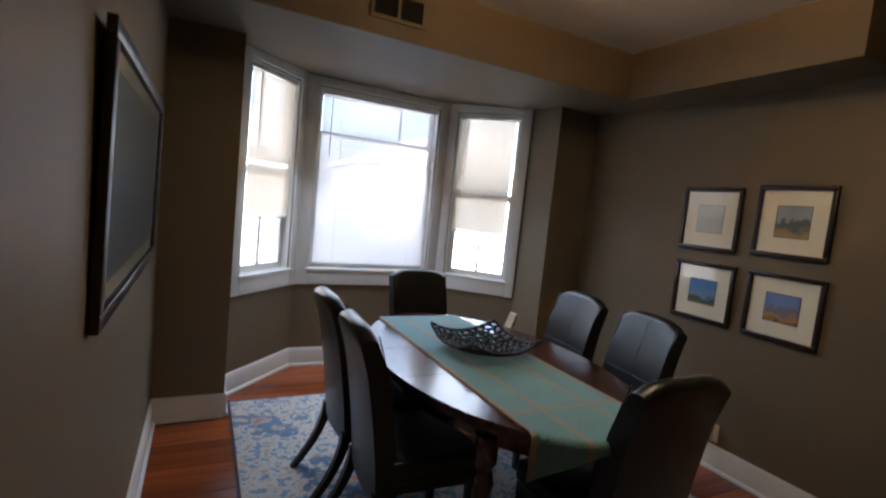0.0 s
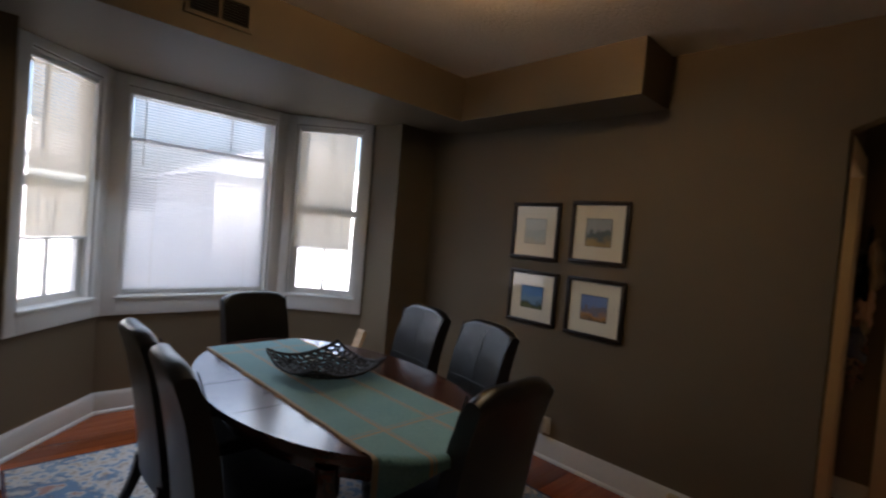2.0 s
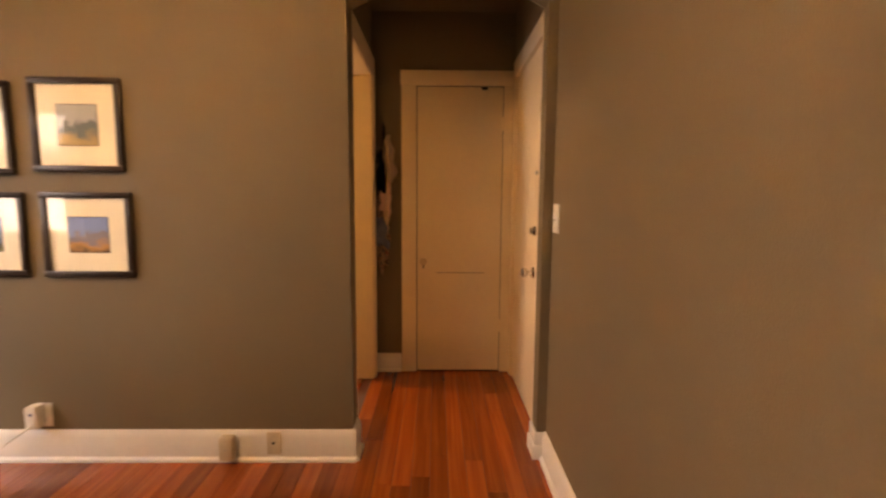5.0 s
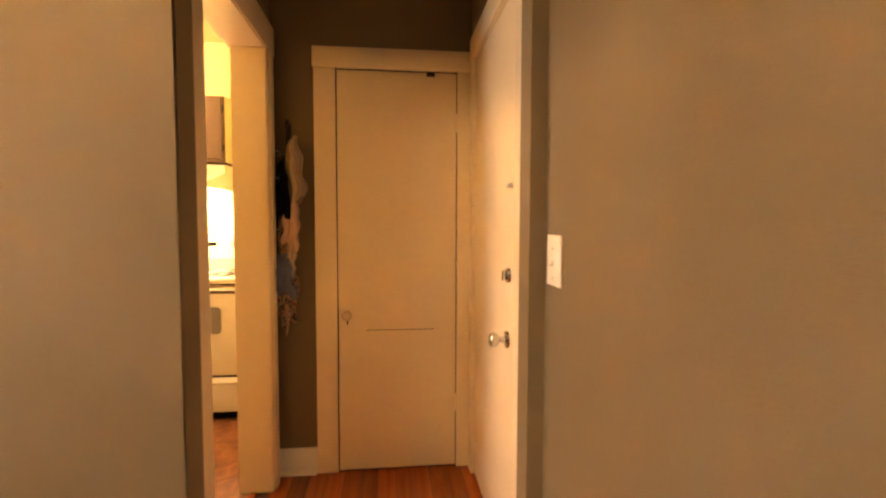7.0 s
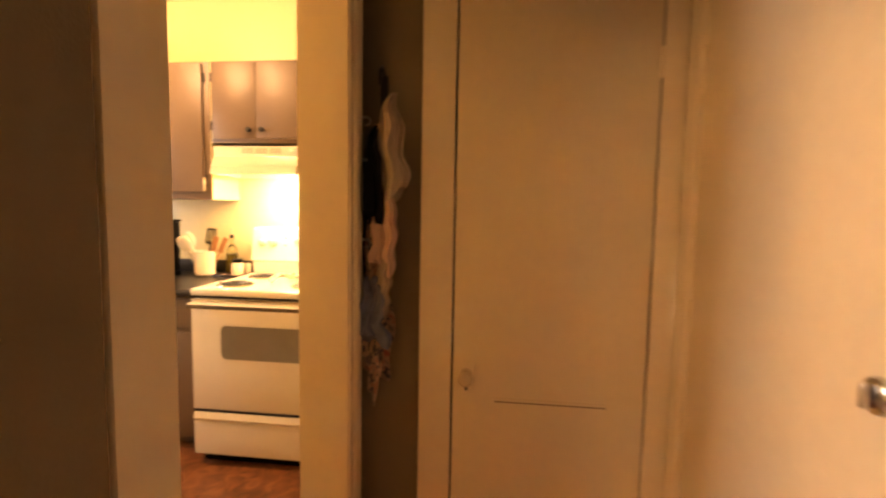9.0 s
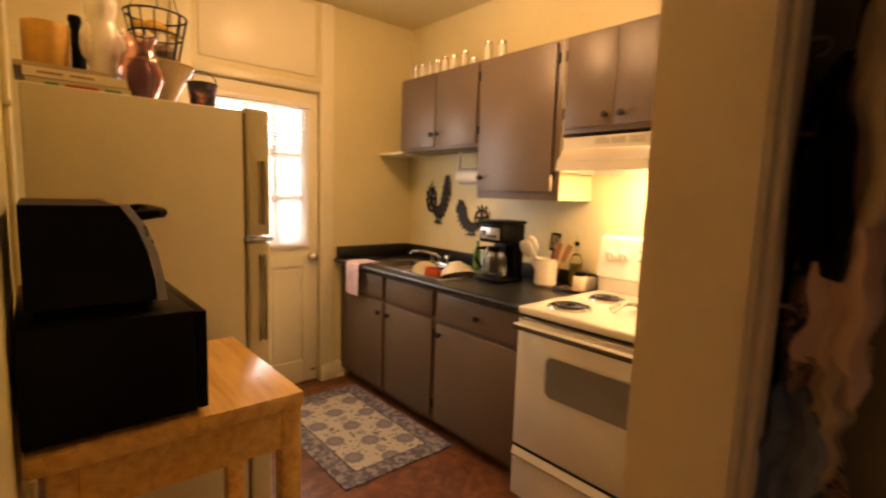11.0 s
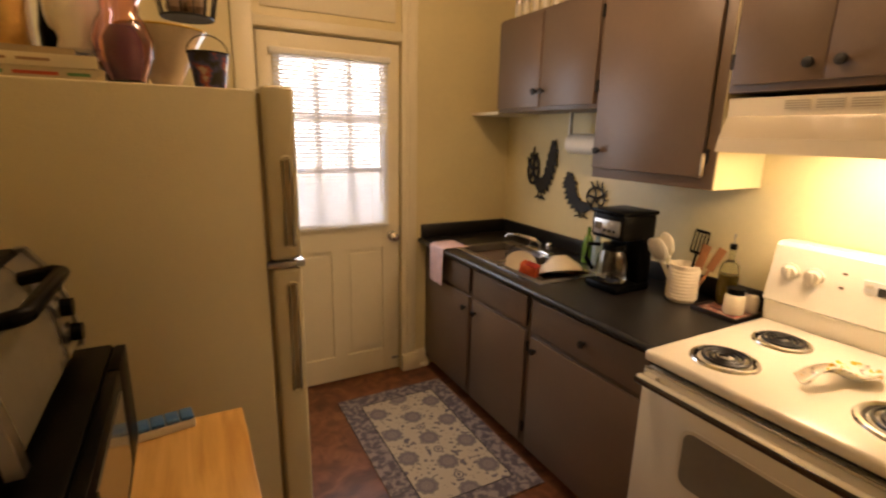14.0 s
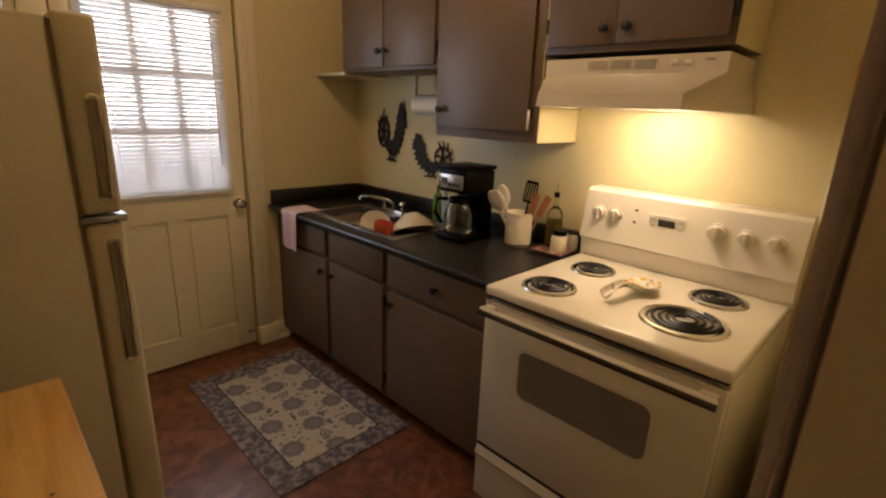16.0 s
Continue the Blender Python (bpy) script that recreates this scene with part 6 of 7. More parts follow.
# things on top of the fridge
TZ = FZ + 0.001
for z0, z1, y0, x0, x1, col, lab in ((0, 0.026, 1.965, 5.335, 5.575, (0.52, 0.46, 0.33), "pale hardback book lying on the fridge"),
                                     (0.027, 0.052, 1.96, 5.33, 5.565, (0.62, 0.56, 0.42), "cream hardback book lying on the fridge"),
                                     (0.053, 0.068, 1.985, 5.312, 5.525, (0.34, 0.27, 0.17), "tan book lying on the stack")):
    t = thing("book", ((x0 + x1) / 2, y0 + 0.12, TZ + z0), lab, "book", "books on the fridge")
    cm_ = mat("book_cover", col, 0.5, var=0.08)
    bm = bmesh.new()
    box(bm, x0, x1, y0, y0 + 0.26, TZ + z0, TZ + z0 + 0.003), box(bm, x0, x1, y0, y0 + 0.26, TZ + z1 - 0.003, TZ + z1), box(bm, x0, x1, y0, y0 + 0.004, TZ + z0 + 0.003, TZ + z1 - 0.003)
    part("cover", bm, cm_, t)
    part("pages", bx(x0 + 0.004, x1 - 0.004, y0 + 0.004, y0 + 0.254, TZ + z0 + 0.003, TZ + z1 - 0.003), mat("paper", (0.60, 0.54, 0.42), 0.9), t)
    if z0 == 0:
        for k, (c_, w_) in enumerate((((0.08, 0.22, 0.10), 0.03), ((0.45, 0.08, 0.05), 0.075), ((0.08, 0.22, 0.10), 0.04))):
            xa = x0 + (0.04, 0.085, 0.175)[k]
            part("spine_text", bx(xa, xa + w_, y0 - 0.0008, y0 + 0.0002, TZ + 0.010, TZ + 0.017), mat("spine_colour", c_, 0.7), t)
    elif z1 < 0.06:
        for k in range(2):
            part("spine_text", bx(x0 + 0.03 + 0.07 * k, x0 + 0.085 + 0.07 * k, y0 - 0.0008, y0 + 0.0002, TZ + (z0 + z1) / 2 - 0.003, TZ + (z0 + z1) / 2 + 0.003), mat("spine_ink", (0.25, 0.16, 0.10), 0.7) if k == 0 else bpy.data.materials["spine_ink"], t)
M_GOLD = mat("brushed_gold", (0.55, 0.33, 0.10), 0.42, 0.7, var=0.12, scale=30, bump=0.1)
t = thing("planter", (5.40, 2.10, TZ + 0.068), "brushed gold metal planter on the books", "planter")
part("pot", lathe([(0.0, 0.0), (0.054, 0.0), (0.056, 0.004), (0.056, 0.124), (0.053, 0.124), (0.052, 0.01), (0.0, 0.01)], (5.388, 2.075, TZ + 0.069), 32), M_GOLD, t)
t = thing("spray_bottle", (5.452, 2.195, TZ + 0.0695), "black slim bottle standing on the books", "bottle")
part("body", lathe([(0.0, 0.0), (0.026, 0.0), (0.027, 0.06), (0.018, 0.130), (0.015, 0.165), (0.019, 0.175), (0.016, 0.190), (0.0, 0.193)], (5.462, 2.175, TZ + 0.0695), 18), M_BLACK, t)
M_CERAM = mat("white_glazed_ceramic", (0.80, 0.76, 0.68), 0.15, var=0.03, bump=0.02, coat=0.6)
bm = lathe([(0.0, 0.0), (0.036, 0.0), (0.040, 0.01), (0.034, 0.03), (0.048, 0.07), (0.052, 0.11), (0.040, 0.155), (0.036, 0.175), (0.044, 0.20), (0.046, 0.225), (0.034, 0.25), (0.0, 0.258)], (0, 0, 0), 28)
for sx in (-1, 1):
    bmesh.ops.create_cone(bm, cap_ends=True, segments=10, radius1=0.014, radius2=0.003, depth=0.03, matrix=Matrix.Translation((sx * 0.026, -0.005, 0.256)))
    bmesh.ops.create_uvsphere(bm, u_segments=14, v_segments=8, radius=1, matrix=Matrix.Translation((sx * 0.040, 0.0, 0.10)) @ Matrix.Diagonal((0.016, 0.030, 0.055, 1)))
f = tagged(part("figurine", bm, M_CERAM, smooth=True), "white glazed ceramic figurine on the books", "figurine")
f.matrix_basis = pose(5.520, 2.085, TZ + 0.0685, 0, 0, 20)
t = thing("glass_bottle", (5.585, 2.21, TZ), "clear glass bottle with white label", "bottle")
part("body", lathe([(0.0, 0.0), (0.030, 0.0), (0.031, 0.12), (0.012, 0.17), (0.012, 0.23), (0.0, 0.23)], (5.585, 2.21, TZ), 20), glass("clear_bottle", (0.9, 0.92, 0.9)), t)
part("cap", cy((5.585, 2.21, TZ + 0.245), 0.013, 0.03, seg=12), M_WHITE, t)
part("label", lathe([(0.0316, 0.04), (0.0318, 0.10)], (5.585, 2.21, TZ), 20), M_WHITE, t)
vz = thing("vase", (5.606, 2.03, TZ), "pink glass vase with a purple core", "vase")
part("glass", lathe([(1.06 * r, 1.04 * z) for r, z in ((0.0, 0.0), (0.032, 0.0), (0.036, 0.006), (0.054, 0.060), (0.058, 0.095), (0.048, 0.130), (0.036, 0.150), (0.036, 0.172), (0.046, 0.192), (0.044, 0.193), (0.033, 0.172), (0.033, 0.150), (0.045, 0.130), (0.055, 0.095), (0.050, 0.060), (0.030, 0.012), (0.0, 0.010))], (5.612, 2.03, TZ), 32), glass("pink_glass", (0.96, 0.68, 0.66), 0.05), vz)
part("filling", lathe([(1.06 * r, 1.04 * z) for r, z in ((0.0, 0.012), (0.026, 0.014), (0.036, 0.06), (0.036, 0.10), (0.022, 0.125), (0.0, 0.125))], (5.612, 2.03, TZ), 20), mat("purple_filling", (0.10, 0.025, 0.12), 0.4, var=0.3), vz, "dark purple filling")
fb = thing("fluted_bowl", (5.70, 2.14, TZ), "cream and yellow fluted glass bowl", "bowl")
part("bowl", lathe([(0.0, 0.0), (0.03, 0.0), (0.034, 0.02), (0.066, 0.09), (0.104, 0.150), (0.101, 0.150), (0.058, 0.09), (0.028, 0.024), (0.0, 0.02)], (5.69, 2.15, TZ), 28), mat("cream_glass", (0.68, 0.56, 0.40), 0.2, var=0.15, scale=5, bump=0), fb)
part("rim", tube([(5.69 + 0.1025 * math.cos(a), 2.15 + 0.1025 * math.sin(a), TZ + 0.149) for a in (2 * math.pi * k / 32 for k in range(32))], 0.003, 6, closed=True), mat("yellow_rim", (0.50, 0.33, 0.06), 0.25), fb)
pl = thing("metal_pail", (5.785, 2.02, TZ), "small printed metal pail with wire handle", "pail")
part("pail", lathe([(0.0, 0.0), (0.034, 0.0), (0.046, 0.086), (0.0445, 0.086), (0.032, 0.006), (0.0, 0.006)], (5.785, 2.02, TZ), 24), ramp_mat("printed_tin", [(0.40, (0.02, 0.018, 0.018)), (0.5, (0.05, 0.06, 0.16)), (0.57, (0.30, 0.05, 0.04)), (0.64, (0.40, 0.33, 0.26))], (1, 1, 1), 30, 3, rough=0.3, bump=0.02), pl)
part("rim", tube([(5.785 + 0.046 * math.cos(a), 2.02 + 0.046 * math.sin(a), TZ + 0.086) for a in (2 * math.pi * k / 24 for k in range(24))], 0.0025, 6, closed=True), M_IRON, pl)
part("wire_handle", tube([(5.785 + 0.046 * math.cos(a), 2.02, TZ + 0.086 + 0.042 * math.sin(a)) for a in (math.pi * k / 12 for k in range(13))], 0.0016, 6), M_IRON, pl)

# tiered wire basket hung beside the back door
M_FRUIT = mat("yellow_fruit", (0.55, 0.30, 0.03), 0.45, var=0.2, scale=10)
hbk = thing("hanging_basket", (5.76, 2.62, 1.90), "black wire hanging fruit basket", "basket")
for zt, zb, rt, rb in ((2.075, 1.90, 0.115, 0.080),):
    for z, r in ((zt, rt), (zt - 0.08, rt - 0.016), (zb, rb)):
        part("hoop", tube([(5.765 + r * math.cos(a), 2.62 + r * math.sin(a), z) for a in (2 * math.pi * k / 28 for k in range(28))], 0.004, 6, closed=True), M_IRON, hbk)
    for k in range(14):
        a = 2 * math.pi * k / 14
        part("rib", tube([(5.765 + rt * math.cos(a), 2.62 + rt * math.sin(a), zt), (5.765 + rb * math.cos(a), 2.62 + rb * math.sin(a), zb)], 0.0028 if k % 4 else 0.005, 6), M_IRON, hbk)
    part("base_mesh", cy((5.765, 2.62, zb), rb, 0.003, seg=28), M_IRON, hbk)
for k in range(3):
    a = 2 * math.pi * k / 3 + 0.4
    part("chain", tube([(5.765 + 0.115 * math.cos(a), 2.62 + 0.115 * math.sin(a), 2.075), (5.765, 2.62, 2.40)], 0.002, 6), M_IRON, hbk)
part("ceiling_hook", tube([(5.765, 2.62, 2.40), (5.765, 2.62, CEIL)], 0.003, 6), M_IRON, hbk)
for k, (dx, dy) in enumerate(((-0.04, 0.0), (0.035, 0.02), (0.0, -0.04))):
    tagged(part("banana", tube([(5.765 + dx + 0.05 * math.cos(a), 2.62 + dy + 0.02 * math.sin(a * 2), 2.0 + 0.03 * math.sin(a)) for a in (math.pi * (0.1 + 0.8 * q / 8) for q in range(9))], 0.014, 10), M_FRUIT, smooth=True), "ripe yellow banana in the wire basket", "fruit", "fruit in the basket")
for dx, dy in ((-0.03, 0.02), (0.03, -0.02), (0.0, 0.03)):
    tagged(part("onion", lathe([(0.0, -0.03), (0.02, -0.026), (0.034, -0.005), (0.030, 0.016), (0.010, 0.030), (0.003, 0.04), (0.0, 0.04)], (5.765 + dx, 2.62 + dy, 1.935), 16), mat("onion_skin", (0.25, 0.16, 0.10), 0.4) if dx == -0.03 else bpy.data.materials["onion_skin"]), "brown onion lying in the wire basket", "vegetable", "onions in the basket")

# conduit up the west wall
t = thing("wall_conduit", (5.30, 1.80, 0), "painted cable conduit up the yellow wall", "conduit")
part("pipe", bx(KX0 + 0.001, KX0 + 0.014, 1.78, 1.80, 0.0, CEIL - 0.002, bevel=0.004), M_KWALL, t)
for z in (0.6, 1.55, 2.2):
    part("clip", bx(KX0 + 0.001, KX0 + 0.018, 1.772, 1.808, z, z + 0.014, bevel=0.002), M_KWALL, t)

# kitchen cart with microwave and toaster oven
M_BUTCHER = ramp_mat("butcher_block", [(0.3, (0.52, 0.28, 0.075)), (0.5, (0.66, 0.39, 0.12)), (0.7, (0.76, 0.48, 0.17))], (22, 2, 22), 2.0, 6, 0.4, rough=0.35, bump=0.02, coat=0.2)
ct = thing("kitchen_cart", (5.55, 1.46, 0), "butcher block kitchen cart against the wall", "cart")
part("top", bx(5.30, 5.775, 1.215, 1.715, 0.893, 0.928, bevel=0.004), M_BUTCHER, ct)
for x in (5.325, 5.735):
    for y in (1.24, 1.65):
        part("leg", bx(x, x + 0.045, y, y + 0.045, 0.0, 0.893, bevel=0.003), M_BUTCHER, ct)
for a in ((5.37, 5.735, 1.245, 1.265), (5.37, 5.735, 1.67, 1.69), (5.330, 5.350, 1.285, 1.65), (5.752, 5.772, 1.285, 1.65)):
    part("apron", bx(*a, 0.79, 0.893, bevel=0.002), M_BUTCHER, ct)
part("shelf", bx(5.33, 5.775, 1.245, 1.69, 0.30, 0.32, bevel=0.003), M_BUTCHER, ct)
part("knot", cy((5.60, 1.33, 0.9275), 0.004, 0.0022, seg=10), M_BLACKWOOD, ct)
part("knot", cy((5.72, 1.345, 0.9275), 0.003, 0.0022, seg=10), M_BLACKWOOD, ct)
mw = thing("microwave", (5.435, 1.45, 0.93), "black microwave oven on the cart", "microwave")
part("body", bx(5.298, 5.560, 1.224, 1.675, 0.938, 1.142, bevel=0.006), M_BLACK, mw)
d = part("door", bx(5.561, 5.580, 1.226, 1.560, 0.942, 1.138, bevel=0.003), M_BLACK, mw)
part("window", bx(5.579, 5.583, 1.275, 1.53, 0.972, 1.112), M_DKGLASS, d, "dark glass door")
part("control_panel", bx(5.561, 5.580, 1.564, 1.673, 0.942, 1.138, bevel=0.003), M_BLACK, mw)
for x in (5.32, 5.54):
    for y in (1.26, 1.65):
        part("foot", cy((x, y, 0.9335), 0.012, 0.009, seg=12), M_BLACK, mw)
to = thing("toaster_oven", (5.43, 1.48, 1.143), "black and steel toaster oven on the microwave", "toaster oven")
curve = [(5.505, 1.158), (5.522, 1.158), (5.517, 1.20), (5.508, 1.25), (5.491, 1.30), (5.464, 1.341), (5.449, 1.341), (5.475, 1.30), (5.492, 1.25), (5.501, 1.20)]
part("body", prism([(5.312, 1.160), (5.504, 1.160), (5.500, 1.20), (5.491, 1.25), (5.474, 1.30), (5.450, 1.338), (5.312, 1.338)], "y", 1.274, 1.665), M_BLACK, to, bevel=0.005)
for ya, yb in ((1.268, 1.290), (1.648, 1.667)):
    part("side_bezel", prism(curve, "y", ya, yb), M_STEEL, to, "brushed steel end bezel", bevel=0.002)
dd = part("door_glass", prism([(5.46, 1.17), (5.515, 1.17), (5.503, 1.25), (5.486, 1.30), (5.46, 1.333)], "y", 1.291, 1.56), M_DKGLASS, to)
part("control_strip", prism([(5.46, 1.17), (5.517, 1.17), (5.505, 1.25), (5.488, 1.30), (5.46, 1.335)], "y", 1.561, 1.648), M_STEEL, to, "steel control strip")
hbm = tube([(5.478, 1.335, 1.315), (5.520, 1.335, 1.322), (5.530, 1.345, 1.322), (5.530, 1.535, 1.322), (5.520, 1.545, 1.322), (5.478, 1.545, 1.315)], 0.011, 10)
part("handle", hbm, M_BLACK, dd, "black bar handle")
for z, x in ((1.29, 5.492), (1.245, 5.504), (1.20, 5.512)):
    k = part("knob", cy((x + 0.008, 1.605, z), 0.015, 0.024, "x", 18), M_BLACK, to, smooth=True)
    part("knob_ring", cy((x + 0.001, 1.605, z), 0.019, 0.006, "x", 18), M_STEEL, k, smooth=True)
for x in (5.335, 5.495):
    for y in (1.315, 1.65):
        part("foot", cy((x, y, 1.152), 0.010, 0.018, seg=12), M_BLACK, to)
po = thing("pill_organizer", (5.60, 1.70, 0.929), "blue seven-day pill organizer on the cart", "pill box")
mm = pose(5.585, 1.683, 0.9285, 0, 0, 8) @ Matrix.Scale(1.15, 4)
po.matrix_basis = mm
part("tray", bx(-0.082, 0.082, -0.018, 0.018, 0, 0.016, bevel=0.002), mat("clear_white_plastic", (0.60, 0.56, 0.48), 0.3), po, local=True)
for k in range(7):
    part("lid", bx(-0.080 + k * 0.0232, -0.0585 + k * 0.0232, -0.017, 0.017, 0.0162, 0.024, bevel=0.002), mat("blue_lid", (0.06, 0.16, 0.38), 0.3) if k == 0 else bpy.data.materials["blue_lid"], po, local=True)

# back door: nine lights over two panels, with a blind, casing and fixed panel above
DX0, DX1, DYF = 6.078, 6.852, KY1 + 0.012
bm = bmesh.new()
box(bm, 6.0705, 6.098, DYF + 0.044, DYF + 0.066, -0.02, 2.029), box(bm, 6.832, 6.8595, DYF + 0.044, DYF + 0.066, -0.02, 2.029)
box(bm, 6.098, 6.832, DYF + 0.044, DYF + 0.066, 2.00, 2.029), box(bm, 6.098, 6.832, DYF + 0.044, DYF + 0.120, -0.02, 0.026)
structure("door_stop", bm, M_KTRIM, "ivory painted stop and sill behind the back door", "trim")
bd = thing("back_door", (6.465, DYF, 0), "ivory painted back door with nine panes", "door")
bm = bmesh.new()
GX0, GX1, GZ0, GZ1 = 6.19, 6.742, 1.015, 1.90
box(bm, DX0, GX0, DYF, DYF + 0.042, 0.012, 2.022, 0.002), box(bm, GX1, DX1, DYF, DYF + 0.042, 0.012, 2.022, 0.002)
box(bm, GX0, GX1, DYF, DYF + 0.042, GZ1, 2.022), box(bm, GX0, GX1, DYF, DYF + 0.042, 0.85, GZ0)
box(bm, GX0, GX1, DYF, DYF + 0.042, 0.012, 0.17), box(bm, 6.425, 6.507, DYF, DYF + 0.042, 0.17, 0.85)
part("stiles_and_rails", bm, M_KTRIM, bd)
for a, c in ((GX0, 6.425), (6.507, GX1)):
    part("panel", bx(a, c, DYF + 0.014, DYF + 0.030, 0.17, 0.85), M_KTRIM, bd)
    bm = bmesh.new()
    prism([(a + 0.03, 0.20), (c - 0.03, 0.20), (c - 0.03, 0.82), (a + 0.03, 0.82)], "y", DYF + 0.006, DYF + 0.016, bm)
    part("raised_field", bm, M_KTRIM, bd, bevel=0.004)
for k in (1, 2):
    x = GX0 + (GX1 - GX0) * k / 3
    part("muntin", bx(x - 0.013, x + 0.013, DYF + 0.006, DYF + 0.036, GZ0, GZ1), M_KTRIM, bd)
    z = GZ0 + (GZ1 - GZ0) * k / 3
    for i in range(3):
        xa, xb = GX0 + (GX1 - GX0) * i / 3 + (0.013 if i else 0), GX0 + (GX1 - GX0) * (i + 1) / 3 - (0.013 if i < 2 else 0)
        part("muntin", bx(xa, xb, DYF + 0.006, DYF + 0.036, z - 0.013, z + 0.013), M_KTRIM, bd)
for i in range(3):
    for j in range(3):
        xa, xb = GX0 + (GX1 - GX0) * i / 3 + 0.013, GX0 + (GX1 - GX0) * (i + 1) / 3 - 0.013
        za, zb = GZ0 + (GZ1 - GZ0) * j / 3 + 0.013, GZ0 + (GZ1 - GZ0) * (j + 1) / 3 - 0.013
        p = part("pane", bx(xa, xb, DYF + 0.019, DYF + 0.023, za, zb), M_GLASS, bd)
        p.visible_shadow = False
door_knob(bd, 6.805, DYF, 0.915, -1)
part("latch_plate", bx(6.850, 6.856, DYF - 0.004, DYF + 0.02, 0.86, 0.97), M_STEEL, bd)
part("chain_keeper", bx(6.80, 6.845, DYF - 0.006, DYF, 0.085, 0.098, bevel=0.001), M_STEEL, bd)
bl = thing("door_blind", (6.45, DYF - 0.02, 1.0), "white mini blind over the door glass", "blind")
part("headrail", bx(6.135, 6.79, DYF - 0.034, DYF - 0.002, 1.915, 1.945, bevel=0.003), M_WHITE, bl)
part("bottom_rail", bx(6.150, 6.775, DYF - 0.030, DYF - 0.008, 0.985, 0.999, bevel=0.003), M_WHITE, bl)
sl = bmesh.new()
tilt = radians(50)
cw, sw = 0.0125 * math.cos(tilt), 0.0125 * math.sin(tilt)
q = [sl.verts.new(v) for v in ((6.150, DYF - 0.019 - cw, -sw), (6.775, DYF - 0.019 - cw, -sw), (6.775, DYF - 0.019, 0.0018), (6.150, DYF - 0.019, 0.0018), (6.775, DYF - 0.019 + cw, sw), (6.150, DYF - 0.019 + cw, sw))]
sl.faces.new(q[0:4]), sl.faces.new((q[3], q[2], q[4], q[5]))
first = part("slat", sl, M_SLAT, bl, smooth=True)
z = 1.012
first.location.z = z
while z < 1.895:
    z += 0.0212
    c = first.copy()
    scene.collection.objects.link(c)
    c.location.z = z
for x in (6.25, 6.67):
    part("ladder_cord", bx(x - 0.001, x + 0.001, DYF - 0.0335, DYF - 0.0325, 0.99, 1.92), M_WHITE, bl)
part("tilt_wand", cy((6.72, DYF - 0.040, 1.52), 0.004, 0.76, seg=8), M_WHITE, bl)
bm = bmesh.new()
box(bm, 6.862, 6.958, KY1 - 0.020, KY1, 0, CEIL - 0.004, 0.003), box(bm, 5.968, 6.066, KY1 - 0.020, KY1, 0, CEIL - 0.004, 0.003)
box(bm, 6.066, 6.862, KY1 - 0.020, KY1, 2.035, 2.085, 0.003)
box(bm, 6.105, 6.825, KY1 - 0.010, KY1 - 0.001, 2.13, CEIL - 0.03, 0.004)
box(bm, 6.875, 6.900, KY1 - 0.028, KY1 - 0.020, 0, CEIL - 0.004, 0.003), box(bm, 6.905, 6.945, KY1 - 0.025, KY1 - 0.020, 0.13, CEIL - 0.004, 0.003)
structure("back_door_casing", bm, M_KTRIM, "ivory moulded casing and fixed panel over the door", "trim")
structure("casing_plinth", bx(6.858, 6.985, KY1 - 0.045, KY1 - 0.002, 0, 0.115, bevel=0.006), M_KTRIM, "ivory plinth block beside the back door", "trim")

# printed kitchen rug: cream field of medallions in a blue grey border
M_KR = bpy.data.materials.new("printed_kitchen_rug")
nt, b = nodes_of(M_KR)
tc, sx_ = nt.nodes.new("ShaderNodeTexCoord"), nt.nodes.new("ShaderNodeSeparateXYZ")
nt.links.new(tc.outputs["Object"], sx_.inputs[0])


def calc(op, a, c=None, e=None):
    """One maths node on sockets or numbers."""
    m = nt.nodes.new("ShaderNodeMath")
    m.operation = op
    for k, v in enumerate((a, c, e)):
        if v is None:
            continue
        if isinstance(v, (int, float)):
            m.inputs[k].default_value = v
        else:
            nt.links.new(v, m.inputs[k])
    return m.outputs[0]


def lattice(x, y, px, py):
    """Distance to the nearest point of a grid, and the angle round it."""
    dx = calc("WRAP", x, -px / 2, px / 2) if px else x
    dy = calc("WRAP", y, -py / 2, py / 2)
    return calc("SQRT", calc("ADD", calc("MULTIPLY", dx, dx), calc("MULTIPLY", dy, dy))), calc("ARCTAN2", dy, dx)


n2 = nt.nodes.new("ShaderNodeTexNoise"); n2.inputs["Scale"].default_value, n2.inputs["Detail"].default_value = 27, 2
nt.links.new(tc.outputs["Object"], n2.inputs["Vector"])
RU, RV = calc("SUBTRACT", sx_.outputs["X"], 6.697), calc("SUBTRACT", sx_.outputs["Y"], 2.585)
PX, PY = 0.326, 0.205
d1, a1 = lattice(RU, RV, PX, PY)
d2, a2 = lattice(calc("ADD", RU, PX / 2), calc("ADD", RV, PY / 2), PX, PY)
dd_ = calc("MINIMUM", d1, d2)
ang = calc("ADD", calc("MULTIPLY", a1, calc("LESS_THAN", d1, d2)), calc("MULTIPLY", a2, calc("LESS_THAN", d2, d1)))
flower = calc("ADD", dd_, calc("MULTIPLY", calc("SINE", calc("MULTIPLY", ang, 9.0)), 0.0035))
d3, a3 = lattice(RU, calc("ADD", RV, PY / 2), 0, PY)
KC, KB, KG = (0.52, 0.46, 0.36), (0.15, 0.135, 0.16), (0.27, 0.24, 0.23)
petal = rug_ramp(calc("MULTIPLY", flower, 10.0), [(0.0, KC), (0.05, KB), (0.12, KG), (0.30, (0.24, 0.21, 0.22)), (0.36, KB), (0.46, KG), (0.50, KB), (0.54, KC)])
